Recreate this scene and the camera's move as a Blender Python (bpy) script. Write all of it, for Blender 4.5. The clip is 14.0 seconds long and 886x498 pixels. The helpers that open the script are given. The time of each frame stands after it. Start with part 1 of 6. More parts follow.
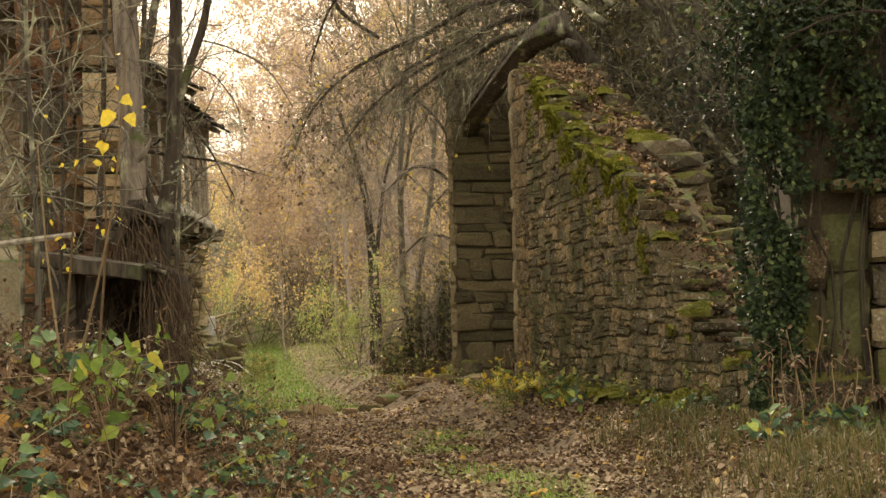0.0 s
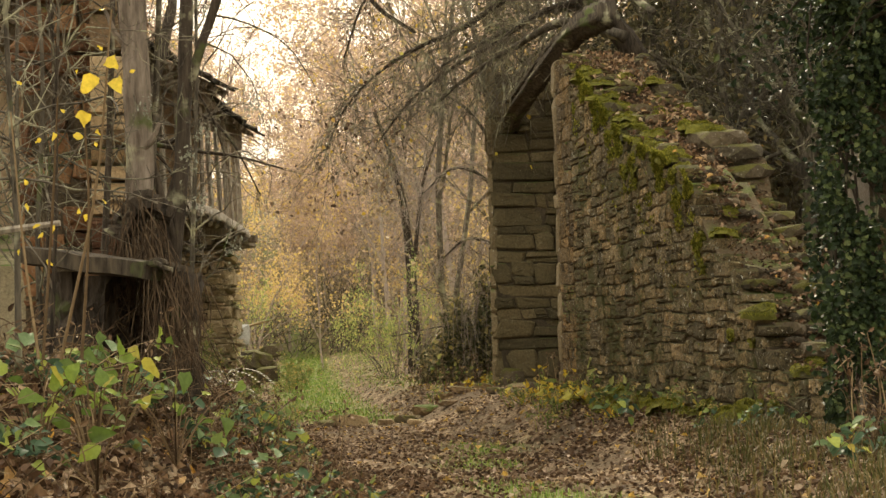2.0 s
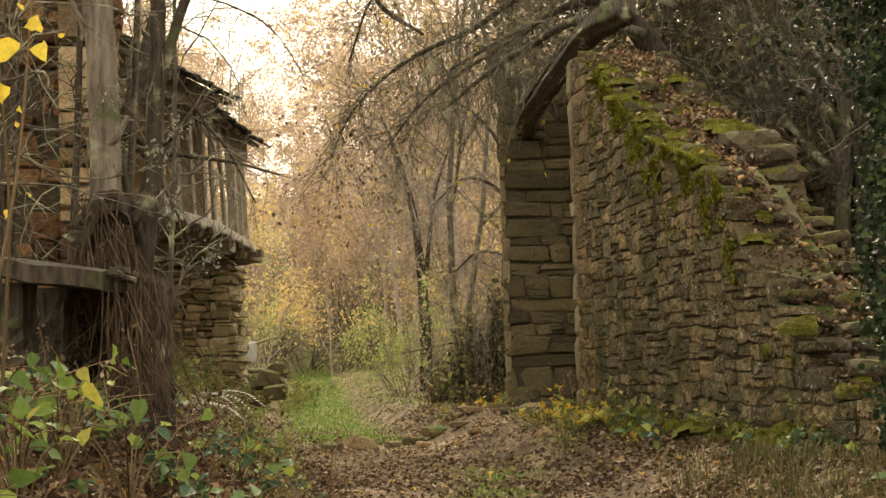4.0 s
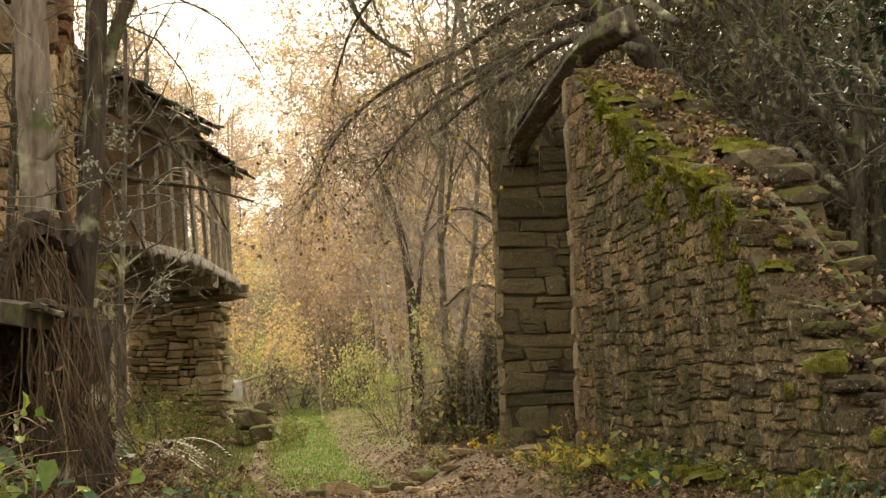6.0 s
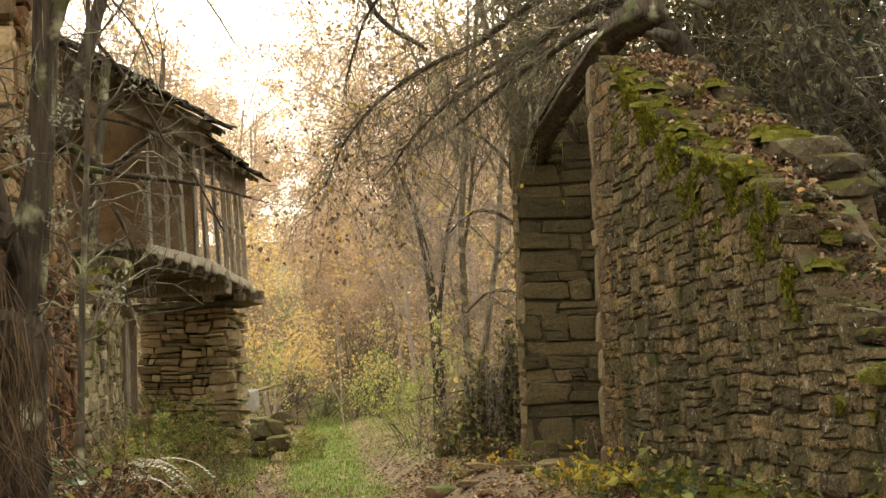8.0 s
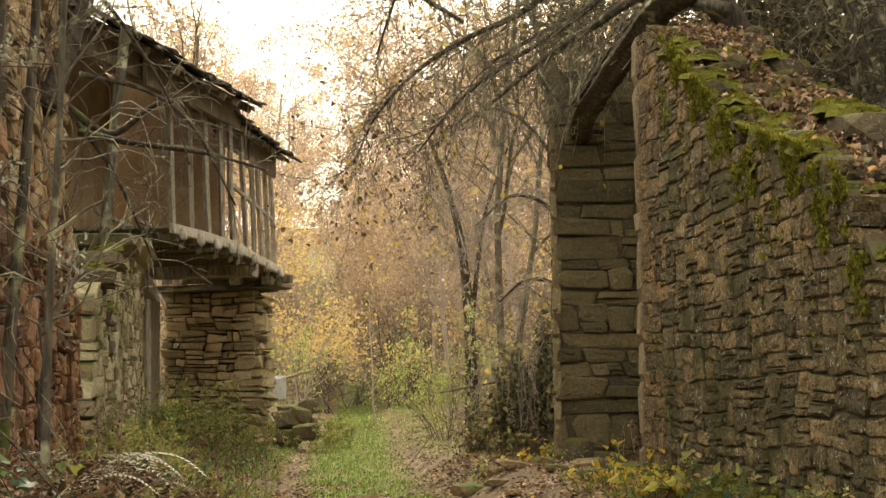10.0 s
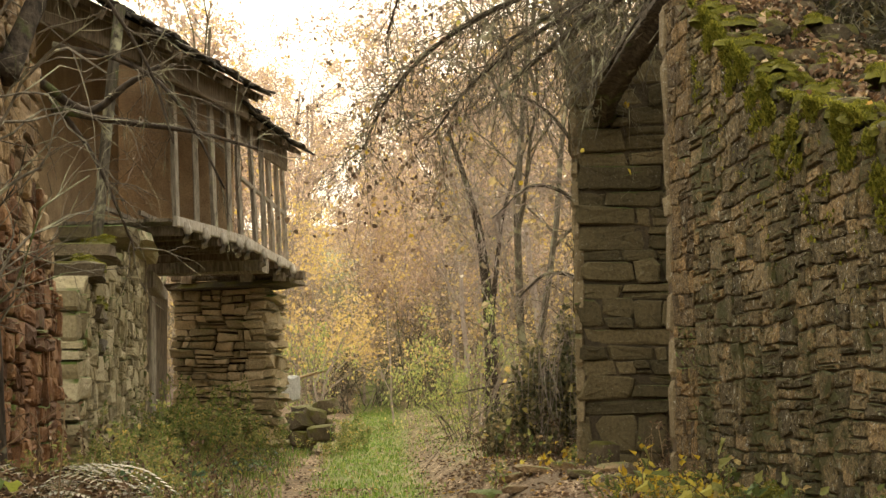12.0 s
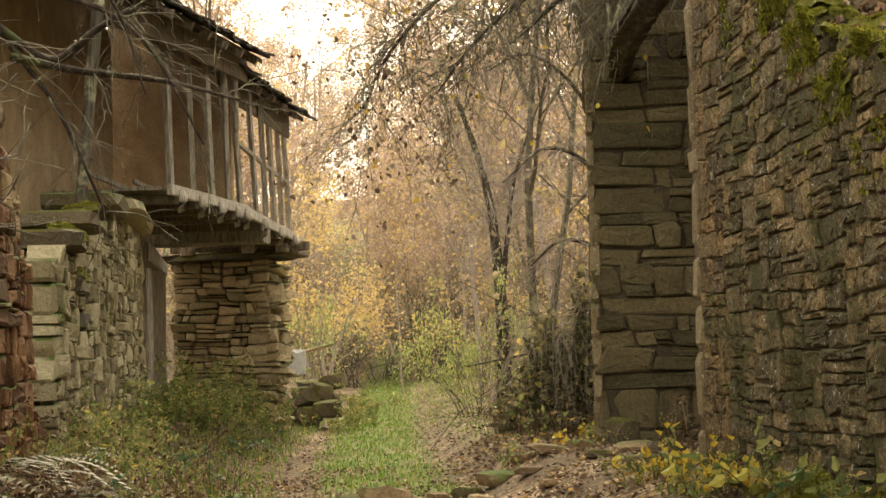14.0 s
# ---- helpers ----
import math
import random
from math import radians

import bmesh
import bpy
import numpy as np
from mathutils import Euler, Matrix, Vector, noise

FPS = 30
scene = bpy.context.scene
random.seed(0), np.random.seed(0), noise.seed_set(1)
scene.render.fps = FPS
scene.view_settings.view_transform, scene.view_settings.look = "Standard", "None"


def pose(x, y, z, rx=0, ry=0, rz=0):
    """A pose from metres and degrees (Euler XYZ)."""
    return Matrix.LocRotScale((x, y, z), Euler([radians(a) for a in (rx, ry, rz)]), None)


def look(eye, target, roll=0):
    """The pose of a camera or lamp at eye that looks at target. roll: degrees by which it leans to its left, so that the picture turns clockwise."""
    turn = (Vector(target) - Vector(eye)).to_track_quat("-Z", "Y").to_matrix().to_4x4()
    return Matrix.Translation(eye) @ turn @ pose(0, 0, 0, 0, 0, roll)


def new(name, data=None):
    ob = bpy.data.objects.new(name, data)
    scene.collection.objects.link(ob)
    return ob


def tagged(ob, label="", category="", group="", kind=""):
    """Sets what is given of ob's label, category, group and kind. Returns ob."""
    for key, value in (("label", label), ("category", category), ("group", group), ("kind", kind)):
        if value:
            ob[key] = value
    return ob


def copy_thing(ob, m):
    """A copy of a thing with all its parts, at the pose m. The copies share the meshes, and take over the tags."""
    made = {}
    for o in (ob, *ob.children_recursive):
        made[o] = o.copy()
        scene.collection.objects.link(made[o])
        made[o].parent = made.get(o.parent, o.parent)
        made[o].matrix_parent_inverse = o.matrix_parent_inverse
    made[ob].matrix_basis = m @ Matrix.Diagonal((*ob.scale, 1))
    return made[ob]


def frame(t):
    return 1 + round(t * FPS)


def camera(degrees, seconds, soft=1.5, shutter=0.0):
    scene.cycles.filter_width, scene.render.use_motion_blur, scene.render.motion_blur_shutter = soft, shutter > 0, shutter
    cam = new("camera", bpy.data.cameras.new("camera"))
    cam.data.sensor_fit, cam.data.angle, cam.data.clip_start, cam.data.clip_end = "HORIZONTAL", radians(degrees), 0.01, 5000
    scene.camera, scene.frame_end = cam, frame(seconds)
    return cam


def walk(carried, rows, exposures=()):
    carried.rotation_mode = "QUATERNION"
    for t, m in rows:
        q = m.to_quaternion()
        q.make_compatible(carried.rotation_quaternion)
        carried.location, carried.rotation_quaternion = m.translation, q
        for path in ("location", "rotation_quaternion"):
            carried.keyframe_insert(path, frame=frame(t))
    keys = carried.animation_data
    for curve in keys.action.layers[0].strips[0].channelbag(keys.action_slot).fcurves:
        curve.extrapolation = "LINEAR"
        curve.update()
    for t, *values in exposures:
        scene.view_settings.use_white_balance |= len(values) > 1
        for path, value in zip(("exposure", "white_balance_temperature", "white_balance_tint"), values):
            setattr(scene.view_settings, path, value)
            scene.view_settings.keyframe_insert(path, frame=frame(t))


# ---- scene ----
cam = camera(29.1, 14.0)
PATH = [
    (0, (0.204, -0.239, 0.955), (0.051, 1.753, 1.051), -1.3),
    (0.5, (0.179, -0.014, 0.956), (0.019, 1.977, 1.052), -1.3),
    (1, (0.175, 0.229, 0.943), (0.001, 2.219, 1.044), -1.4),
    (1.5, (0.162, 0.475, 0.934), (-0.027, 2.463, 1.039), -1.4),
    (2, (0.128, 0.745, 0.928), (-0.071, 2.732, 1.036), -1.4),
    (2.5, (0.102, 0.982, 0.921), (-0.103, 2.968, 1.029), -1.3),
    (3, (0.095, 1.246, 0.928), (-0.116, 3.232, 1.039), -1.4),
    (5.5, (0.018, 2.552, 0.961), (-0.19, 4.535, 1.121), -1.9),
    (6, (0.003, 2.812, 0.973), (-0.203, 4.795, 1.142), -2.0),
    (6.5, (-0.001, 3.04, 0.977), (-0.209, 5.021, 1.155), -2.0),
    (7, (0.006, 3.336, 0.99), (-0.211, 5.315, 1.172), -2.0),
    (7.5, (-0.003, 3.572, 0.998), (-0.229, 5.551, 1.18), -2.1),
    (8, (-0.009, 3.832, 1.003), (-0.246, 5.81, 1.182), -2.0),
    (8.2, (-0.02, 3.923, 1.015), (-0.261, 5.901, 1.191), -2.0),
    (10.5, (-0.077, 5.058, 1.024), (-0.365, 7.03, 1.192), -0.5),
    (11, (-0.096, 5.315, 1.025), (-0.392, 7.286, 1.194), -0.7),
    (11.5, (-0.113, 5.571, 1.026), (-0.417, 7.541, 1.195), -0.7),
    (12, (-0.142, 5.826, 1.032), (-0.45, 7.795, 1.2), -0.9),
    (12.5, (-0.17, 6.062, 1.037), (-0.48, 8.031, 1.201), -1.0),
    (13, (-0.193, 6.315, 1.032), (-0.506, 8.284, 1.187), -1.1),
    (13.5, (-0.216, 6.561, 1.043), (-0.534, 8.531, 1.186), -1.3),
    (14, (-0.256, 6.808, 1.05), (-0.578, 8.777, 1.186), -1.4),
]
walk(cam, [(t, look(eye, target, roll)) for t, eye, target, roll in PATH], [(0.0, 0.52), (3.0, 0.58), (6.5, 0.62), (10.5, 0.72), (14.0, 0.75)])

# ---- light ----
world = bpy.data.worlds.new("world")
scene.world = world
world.use_nodes = True
wn = world.node_tree
wn.nodes.clear()
sky = wn.nodes.new("ShaderNodeTexSky")
sky.sky_type, sky.sun_disc = "NISHITA", False
sky.sun_elevation, sky.sun_rotation = radians(40), radians(-12)
sky.air_density, sky.dust_density = 1.5, 6.0
veil = wn.nodes.new("ShaderNodeMixRGB")
veil.inputs[0].default_value = 0.75
veil.inputs[2].default_value = (12.0, 10.9, 8.7, 1)
bg = wn.nodes.new("ShaderNodeBackground")
bg.inputs[1].default_value = 0.142
wout = wn.nodes.new("ShaderNodeOutputWorld")
wn.links.new(sky.outputs[0], veil.inputs[1])
wn.links.new(veil.outputs[0], bg.inputs[0])
wn.links.new(bg.outputs[0], wout.inputs[0])
sun = new("sun", bpy.data.lights.new("sun", "SUN"))
sun.data.energy, sun.data.angle, sun.data.color = 2.7, radians(12), (1.0, 0.84, 0.62)
sun.matrix_world = look((-11, 50, 42), (0, 0, 0))

# ---- helpers of this scene ----
RNG = np.random.default_rng(7)


def smooth(a, b, x):
    k = np.clip((np.asarray(x, float) - a) / (b - a), 0, 1)
    return k * k * (3 - 2 * k)


def thing(name, label, category, group="", kind="", at=(0, 0, 0), rz=0.0):
    ob = new(name)
    ob.empty_display_size = 0.2
    ob.matrix_basis = pose(*at, 0, 0, rz)
    return tagged(ob, label, category, group, kind)


def mesh_of(name, verts, faces, material, even=False):
    me = bpy.data.meshes.new(name)
    me.from_pydata(np.asarray(verts, float).tolist(), [], faces if isinstance(faces, list) else np.asarray(faces).tolist())
    me.materials.append(material)
    if even:
        me.polygons.foreach_set("use_smooth", [True] * len(me.polygons))
    me.update()
    return me


def part(name, me, parent=None, label="", kind=""):
    ob = new(name, me)
    if parent is not None:
        ob.parent = parent
    return tagged(ob, label, kind=kind)


class Pile:
    """Collects pieces of one mesh."""

    def __init__(self):
        self.v, self.f, self.n = [], [], 0

    def add(self, verts, faces):
        self.v.append(np.asarray(verts, float))
        self.f += (np.asarray(faces) + self.n).tolist()
        self.n += len(verts)

    def tube(self, pts, radii, sides=5):
        pts, radii = np.asarray(pts, float), np.asarray(radii, float)
        way = np.gradient(pts, axis=0)
        way /= np.linalg.norm(way, axis=1, keepdims=True) + 1e-9
        ref = np.where(np.abs(way[:, 2:3]) > 0.9, [[1.0, 0, 0]], [[0, 0, 1.0]])
        a = np.cross(way, ref)
        a /= np.linalg.norm(a, axis=1, keepdims=True) + 1e-9
        b = np.cross(way, a)
        k = np.arange(sides) * 2 * np.pi / sides
        ring = pts[:, None] + radii[:, None, None] * (np.cos(k)[None, :, None] * a[:, None] + np.sin(k)[None, :, None] * b[:, None])
        i, j = np.meshgrid(np.arange(len(pts) - 1), np.arange(sides), indexing="ij")
        j2 = (j + 1) % sides
        quads = np.stack([i * sides + j, i * sides + j2, (i + 1) * sides + j2, (i + 1) * sides + j], -1).reshape(-1, 4)
        self.add(ring.reshape(-1, 3), quads)
        if sides > 5:
            self.f += [tuple(range(self.n - sides, self.n)), tuple(range(self.n - len(pts) * sides, self.n - len(pts) * sides + sides))[::-1]]

    def box(self, lo, hi):
        (x0, y0, z0), (x1, y1, z1) = lo, hi
        v = [(x, y, z) for z in (z0, z1) for y in (y0, y1) for x in (x0, x1)]
        self.add(v, [(0, 2, 3, 1), (4, 5, 7, 6), (0, 1, 5, 4), (2, 6, 7, 3), (0, 4, 6, 2), (1, 3, 7, 5)])

    def mesh(self, name, material, even=False):
        return mesh_of(name, np.concatenate(self.v), self.f, material, even)


def leaf_cloud(pts, size, flat=0.3, fold=0.25, slim=0.6, seed=1, droop=0.0):
    """Folded leaves of four triangles at the points, turned at random; flat: how level they lie."""
    r = np.random.default_rng(seed)
    n = len(pts)
    pts = np.asarray(pts, float)
    s = (size * r.uniform(0.55, 1.25, n))[:, None]
    nrm = r.normal(size=(n, 3)) * (1 - flat) + np.array([0, 0, 1.0]) * flat * 2.5
    nrm /= np.linalg.norm(nrm, axis=1, keepdims=True) + 1e-9
    way = np.cross(nrm, r.normal(size=(n, 3)))
    way[:, 2] -= droop
    way /= np.linalg.norm(way, axis=1, keepdims=True) + 1e-9
    side = np.cross(nrm, way)
    side /= np.linalg.norm(side, axis=1, keepdims=True) + 1e-9
    nrm = np.cross(way, side)
    up = fold * s * nrm
    v = np.stack([pts, pts + way * s * 0.35 + side * s * slim * 0.5 + up, pts + way * s * 0.75 + side * s * slim * 0.36 + up * 0.8,
                  pts + way * s, pts + way * s * 0.75 - side * s * slim * 0.36 + up * 0.8, pts + way * s * 0.35 - side * s * slim * 0.5 + up], 1)
    f = np.array([(0, 1, 2), (0, 2, 3), (0, 3, 4), (0, 4, 5)])
    return v.reshape(-1, 3), (f[None] + 6 * np.arange(n)[:, None, None]).reshape(-1, 3)


def broad_leaves(pts, size, seed=1, toward=(0.2, -0.15, 0.9), loose=0.45, slim=0.8, curl=0.25, fold=0.18, wavy=0.05):
    """Broad leaves with a midrib and an uneven rim, sixteen triangles each, turned towards the light."""
    r = np.random.default_rng(seed)
    pts = np.asarray(pts, float)
    n = len(pts)
    s = (size * r.uniform(0.6, 1.25, n))[:, None]
    nrm = np.array(toward) + r.normal(size=(n, 3)) * loose
    nrm /= np.linalg.norm(nrm, axis=1, keepdims=True) + 1e-9
    way = np.cross(nrm, r.normal(size=(n, 3)))
    way /= np.linalg.norm(way, axis=1, keepdims=True) + 1e-9
    side = np.cross(nrm, way)
    bend = (curl * r.uniform(-0.4, 1.6, n))[:, None]
    rows, wide = (0.0, 0.1, 0.32, 0.58, 0.82, 1.0), (0.0, 0.3, 0.5, 0.4, 0.17, 0.0)
    v = []
    for k, w in zip(rows, wide):
        mid = pts + way * s * k - nrm * s * bend * k * k
        if w == 0:
            v.append(mid)
            continue
        for e in (1, 0, -1):
            q = mid + side * s * e * slim * w * (1 + r.normal(size=(n, 1)) * wavy * 2) + nrm * s * abs(e) * (fold * w * 2 + r.normal(size=(n, 1)) * wavy)
            v.append(q + way * s * abs(e) * r.normal(size=(n, 1)) * wavy)
    f = [(0, 1, 2), (0, 2, 3)]
    for k in range(3):
        o = 1 + 3 * k
        for i in (0, 1):
            f += [(o + i, o + 3 + i, o + 4 + i), (o + i, o + 4 + i, o + 1 + i)]
    f += [(10, 13, 11), (11, 13, 12)]
    f = np.array(f)
    return np.stack(v, 1).reshape(-1, 3), (f[None] + 14 * np.arange(n)[:, None, None]).reshape(-1, 3)


def blade_cloud(pts, height, width, seed=1, lean=0.5):
    """Grass blades of three triangles."""
    r = np.random.default_rng(seed)
    n = len(pts)
    h = (height * r.uniform(0.4, 1.2, n))[:, None]
    a = r.uniform(0, 2 * np.pi, n)
    way = np.stack([np.cos(a), np.sin(a), 0 * a], 1)
    side = np.stack([-np.sin(a), np.cos(a), 0 * a], 1) * width / 2
    k = r.uniform(0.1, lean, n)[:, None]
    up = np.array([0, 0, 1.0])
    p = np.asarray(pts, float)
    mid = p + up * h * 0.6 + way * h * k * 0.35
    v = np.stack([p - side, p + side, mid + side * 0.8, mid - side * 0.8, p + up * h * (1 - 0.3 * k) + way * h * k], 1)
    f = np.array([(0, 1, 2), (0, 2, 3), (3, 2, 4)])
    return v.reshape(-1, 3), (f[None] + 5 * np.arange(n)[:, None, None]).reshape(-1, 3)


def grow(pile, start, way, length, radius, depth, r, tips, droop=0.0, bend=0.28, kids=(3, 5), sides=5, spread=0.8, shrink=0.6, first=0.3, fine=5):
    """A bending branch with side branches; the ends of the last ones go into tips."""
    steps = fine + 2 * depth
    p, d = np.array(start, float), np.array(way, float)
    d /= np.linalg.norm(d)
    pts = [p.copy()]
    for k in range(steps):
        d = d + r.normal(size=3) * bend / steps ** 0.5 + np.array([0, 0, -droop / steps])
        d /= np.linalg.norm(d)
        p = p + d * length / steps
        pts.append(p.copy())
    pile.tube(pts, np.linspace(radius, radius * (0.45 if depth else 0.3), len(pts)), sides if depth else 3)
    if depth == 0:
        tips += pts[1:]
        return
    for k in range(r.integers(kids[0], kids[1] + 1)):
        s = r.uniform(first, 1.0)
        i = min(int(s * steps), steps - 1)
        q = pts[i] + (pts[i + 1] - pts[i]) * (s * steps - i)
        main = pts[i + 1] - pts[i]
        out = np.cross(main, r.normal(size=3))
        out = main / (np.linalg.norm(main) + 1e-9) + out / (np.linalg.norm(out) + 1e-9) * spread * r.uniform(0.6, 1.3)
        grow(pile, q, out, length * shrink * r.uniform(0.7, 1.2), radius * (1 - 0.55 * s) * 0.6, depth - 1, r, tips, droop, bend, kids, max(3, sides - 1), spread, shrink, first * 0.6, fine)


def spline(ctrl, n=24):
    """A smooth line through the given points."""
    c = np.asarray(ctrl, float)
    c = np.concatenate([[2 * c[0] - c[1]], c, [2 * c[-1] - c[-2]]])
    out = []
    for k in np.linspace(0, len(c) - 3 - 1e-6, n):
        i, t = int(k), k - int(k)
        p0, p1, p2, p3 = c[i : i + 4]
        out.append(0.5 * (2 * p1 + (p2 - p0) * t + (2 * p0 - 5 * p1 + 4 * p2 - p3) * t * t + (3 * p1 - p0 - 3 * p2 + p3) * t ** 3))
    return np.array(out)


def rough_trunk(pile, ctrl, r0, r1, r, rings=34, sides=14, lump=0.12, flare=0.35):
    """A trunk with an uneven, ribbed surface that widens at its foot."""
    pts = spline(ctrl, rings)
    start = len(pile.v)
    rad = np.linspace(r0, r1, rings) * (1 + flare * np.exp(-np.linspace(0, 8, rings)))
    pile.tube(pts, rad, sides)
    ring = pile.v[start].reshape(rings, sides, 3)
    k = np.cumsum(r.normal(size=(rings, sides)) * 0.35, 0)
    k = (k - k.mean(0)) * 0.25 + r.normal(size=(1, sides)) + r.normal(size=(rings, sides)) * 0.35
    ring += (ring - pts[:, None]) * (k * lump)[..., None]


# ---- materials ----
def shader(name):
    m = bpy.data.materials.new(name)
    m.use_nodes = True
    t = m.node_tree
    t.nodes.clear()
    out = t.nodes.new("ShaderNodeOutputMaterial")
    b = t.nodes.new("ShaderNodeBsdfPrincipled")
    t.links.new(b.outputs[0], out.inputs[0])
    return m, t, b, out


def node(t, kind, **inputs):
    n = t.nodes.new(kind)
    for key, value in inputs.items():
        n.inputs[key].default_value = value
    return n


def noise_of(t, scale, detail=5.0, rough=0.6, where=None):
    n = node(t, "ShaderNodeTexNoise", Scale=scale, Detail=detail, Roughness=rough)
    if where is not None:
        t.links.new(where, n.inputs["Vector"])
    return n


def ramp(t, fac, stops):
    n = t.nodes.new("ShaderNodeValToRGB")
    while len(n.color_ramp.elements) < len(stops):
        n.color_ramp.elements.new(0.5)
    for e, (p, c) in zip(n.color_ramp.elements, stops):
        e.position, e.color = p, (*c, 1)
    t.links.new(fac, n.inputs[0])
    return n


def mix(t, fac, a, b, blend="MIX"):
    n = t.nodes.new("ShaderNodeMixRGB")
    n.blend_type = blend
    for s, v in zip(n.inputs, (fac, a, b)):
        if hasattr(v, "is_linked"):
            t.links.new(v, s)
        else:
            s.default_value = v if isinstance(v, (int, float)) else (*v, 1)
    return n


def math_of(t, op, a, b=0.0):
    n = t.nodes.new("ShaderNodeMath")
    n.operation = op
    for s, v in zip(n.inputs, (a, b)):
        if hasattr(v, "is_linked"):
            t.links.new(v, s)
        else:
            s.default_value = v
    return n


def bumped(t, b, height, strength=0.5, distance=0.02):
    n = node(t, "ShaderNodeBump", Strength=strength, Distance=distance)
    t.links.new(height, n.inputs["Height"])
    t.links.new(n.outputs[0], b.inputs["Normal"])


def stone_material(name, stops, moss=0.0, lichen=0.0, island=False, tint=0.3, mosscolor=(0.075, 0.105, 0.018), grain=0.8):
    m, t, b, out = shader(name)
    g = t.nodes.new("ShaderNodeNewGeometry")
    pos = g.outputs["Position"]
    big, fine = noise_of(t, 2.3, 4, 0.6, pos), noise_of(t, 38, 6, 0.7, pos)
    rnd = g.outputs["Random Per Island"] if island else t.nodes.new("ShaderNodeObjectInfo").outputs["Random"]
    k = math_of(t, "ADD", math_of(t, "MULTIPLY", big.outputs[0], 0.75).outputs[0], math_of(t, "MULTIPLY", math_of(t, "SUBTRACT", rnd, 0.5).outputs[0], tint * 2).outputs[0])
    c = ramp(t, k.outputs[0], stops).outputs[0]
    c = mix(t, min(grain, 1.0), c, ramp(t, fine.outputs[0], [(0.3, (0.42, 0.4, 0.36)), (0.45, (0.86, 0.84, 0.81)), (0.58, (1.1, 1.08, 1.03)), (0.74, (1.5, 1.44, 1.34))] if grain < 0.9 else [(0.33, (0.16, 0.15, 0.13)), (0.46, (0.8, 0.78, 0.75)), (0.57, (1.15, 1.12, 1.05)), (0.7, (2.0, 1.9, 1.72))]).outputs[0], "MULTIPLY").outputs[0]
    if grain >= 0.9:
        tiny = noise_of(t, 120, 3, 0.7, pos)
        c = mix(t, 0.9, c, ramp(t, tiny.outputs[0], [(0.36, (0.45, 0.44, 0.42)), (0.5, (1, 1, 1)), (0.66, (1.6, 1.56, 1.45))]).outputs[0], "MULTIPLY").outputs[0]
    if lichen:
        for scale, edge, tone in ((16, 0.64, (0.38, 0.36, 0.28)), (48, 0.63, (0.55, 0.53, 0.45))):
            sp = noise_of(t, scale, 4, 0.6, pos)
            pick = ramp(t, sp.outputs[0], [(edge, (0, 0, 0)), (edge + 0.05, (1, 1, 1))])
            c = mix(t, math_of(t, "MULTIPLY", pick.outputs[0], lichen).outputs[0], c, tone).outputs[0]
    if moss:
        mz = noise_of(t, 1.7, 5, 0.65, pos)
        sep = t.nodes.new("ShaderNodeSeparateXYZ")
        t.links.new(g.outputs["Normal"], sep.inputs[0])
        lift = math_of(t, "ADD", math_of(t, "MULTIPLY", sep.outputs[2], 0.22).outputs[0], mz.outputs[0])
        edge = 0.72 - 0.3 * moss
        pick = ramp(t, lift.outputs[0], [(edge, (0, 0, 0)), (edge + 0.12, (1, 1, 1))])
        mc = mix(t, fine.outputs[0], tuple(v * 0.5 for v in mosscolor), tuple(v * 1.6 for v in mosscolor)).outputs[0]
        c = mix(t, pick.outputs[0], c, mc).outputs[0]
    t.links.new(c, b.inputs["Base Color"])
    b.inputs["Roughness"].default_value = 0.9
    b.inputs["Specular IOR Level"].default_value = 0.25
    bumped(t, b, math_of(t, "ADD", math_of(t, "MULTIPLY", noise_of(t, 9, 6, 0.7, pos).outputs[0], 1.5).outputs[0], fine.outputs[0]).outputs[0], 0.8, 0.02)
    return m


def leaf_material(name, stops, through_light=0.4, gloss=0.5, shine=0.16):
    m, t, b, out = shader(name)
    g = t.nodes.new("ShaderNodeNewGeometry")
    c = ramp(t, g.outputs["Random Per Island"], stops).outputs[0]
    c = mix(t, 0.5, c, ramp(t, noise_of(t, 60, 3, 0.6, g.outputs["Position"]).outputs[0], [(0.3, (0.6, 0.6, 0.6)), (0.7, (1.3, 1.3, 1.3))]).outputs[0], "MULTIPLY").outputs[0]
    t.links.new(c, b.inputs["Base Color"])
    b.inputs["Roughness"].default_value = gloss
    b.inputs["Specular IOR Level"].default_value = shine
    tr = t.nodes.new("ShaderNodeBsdfTranslucent")
    t.links.new(c, tr.inputs[0])
    mx = node(t, "ShaderNodeMixShader", Fac=through_light)
    t.links.new(b.outputs[0], mx.inputs[1])
    t.links.new(tr.outputs[0], mx.inputs[2])
    t.links.new(mx.outputs[0], out.inputs[0])
    return m


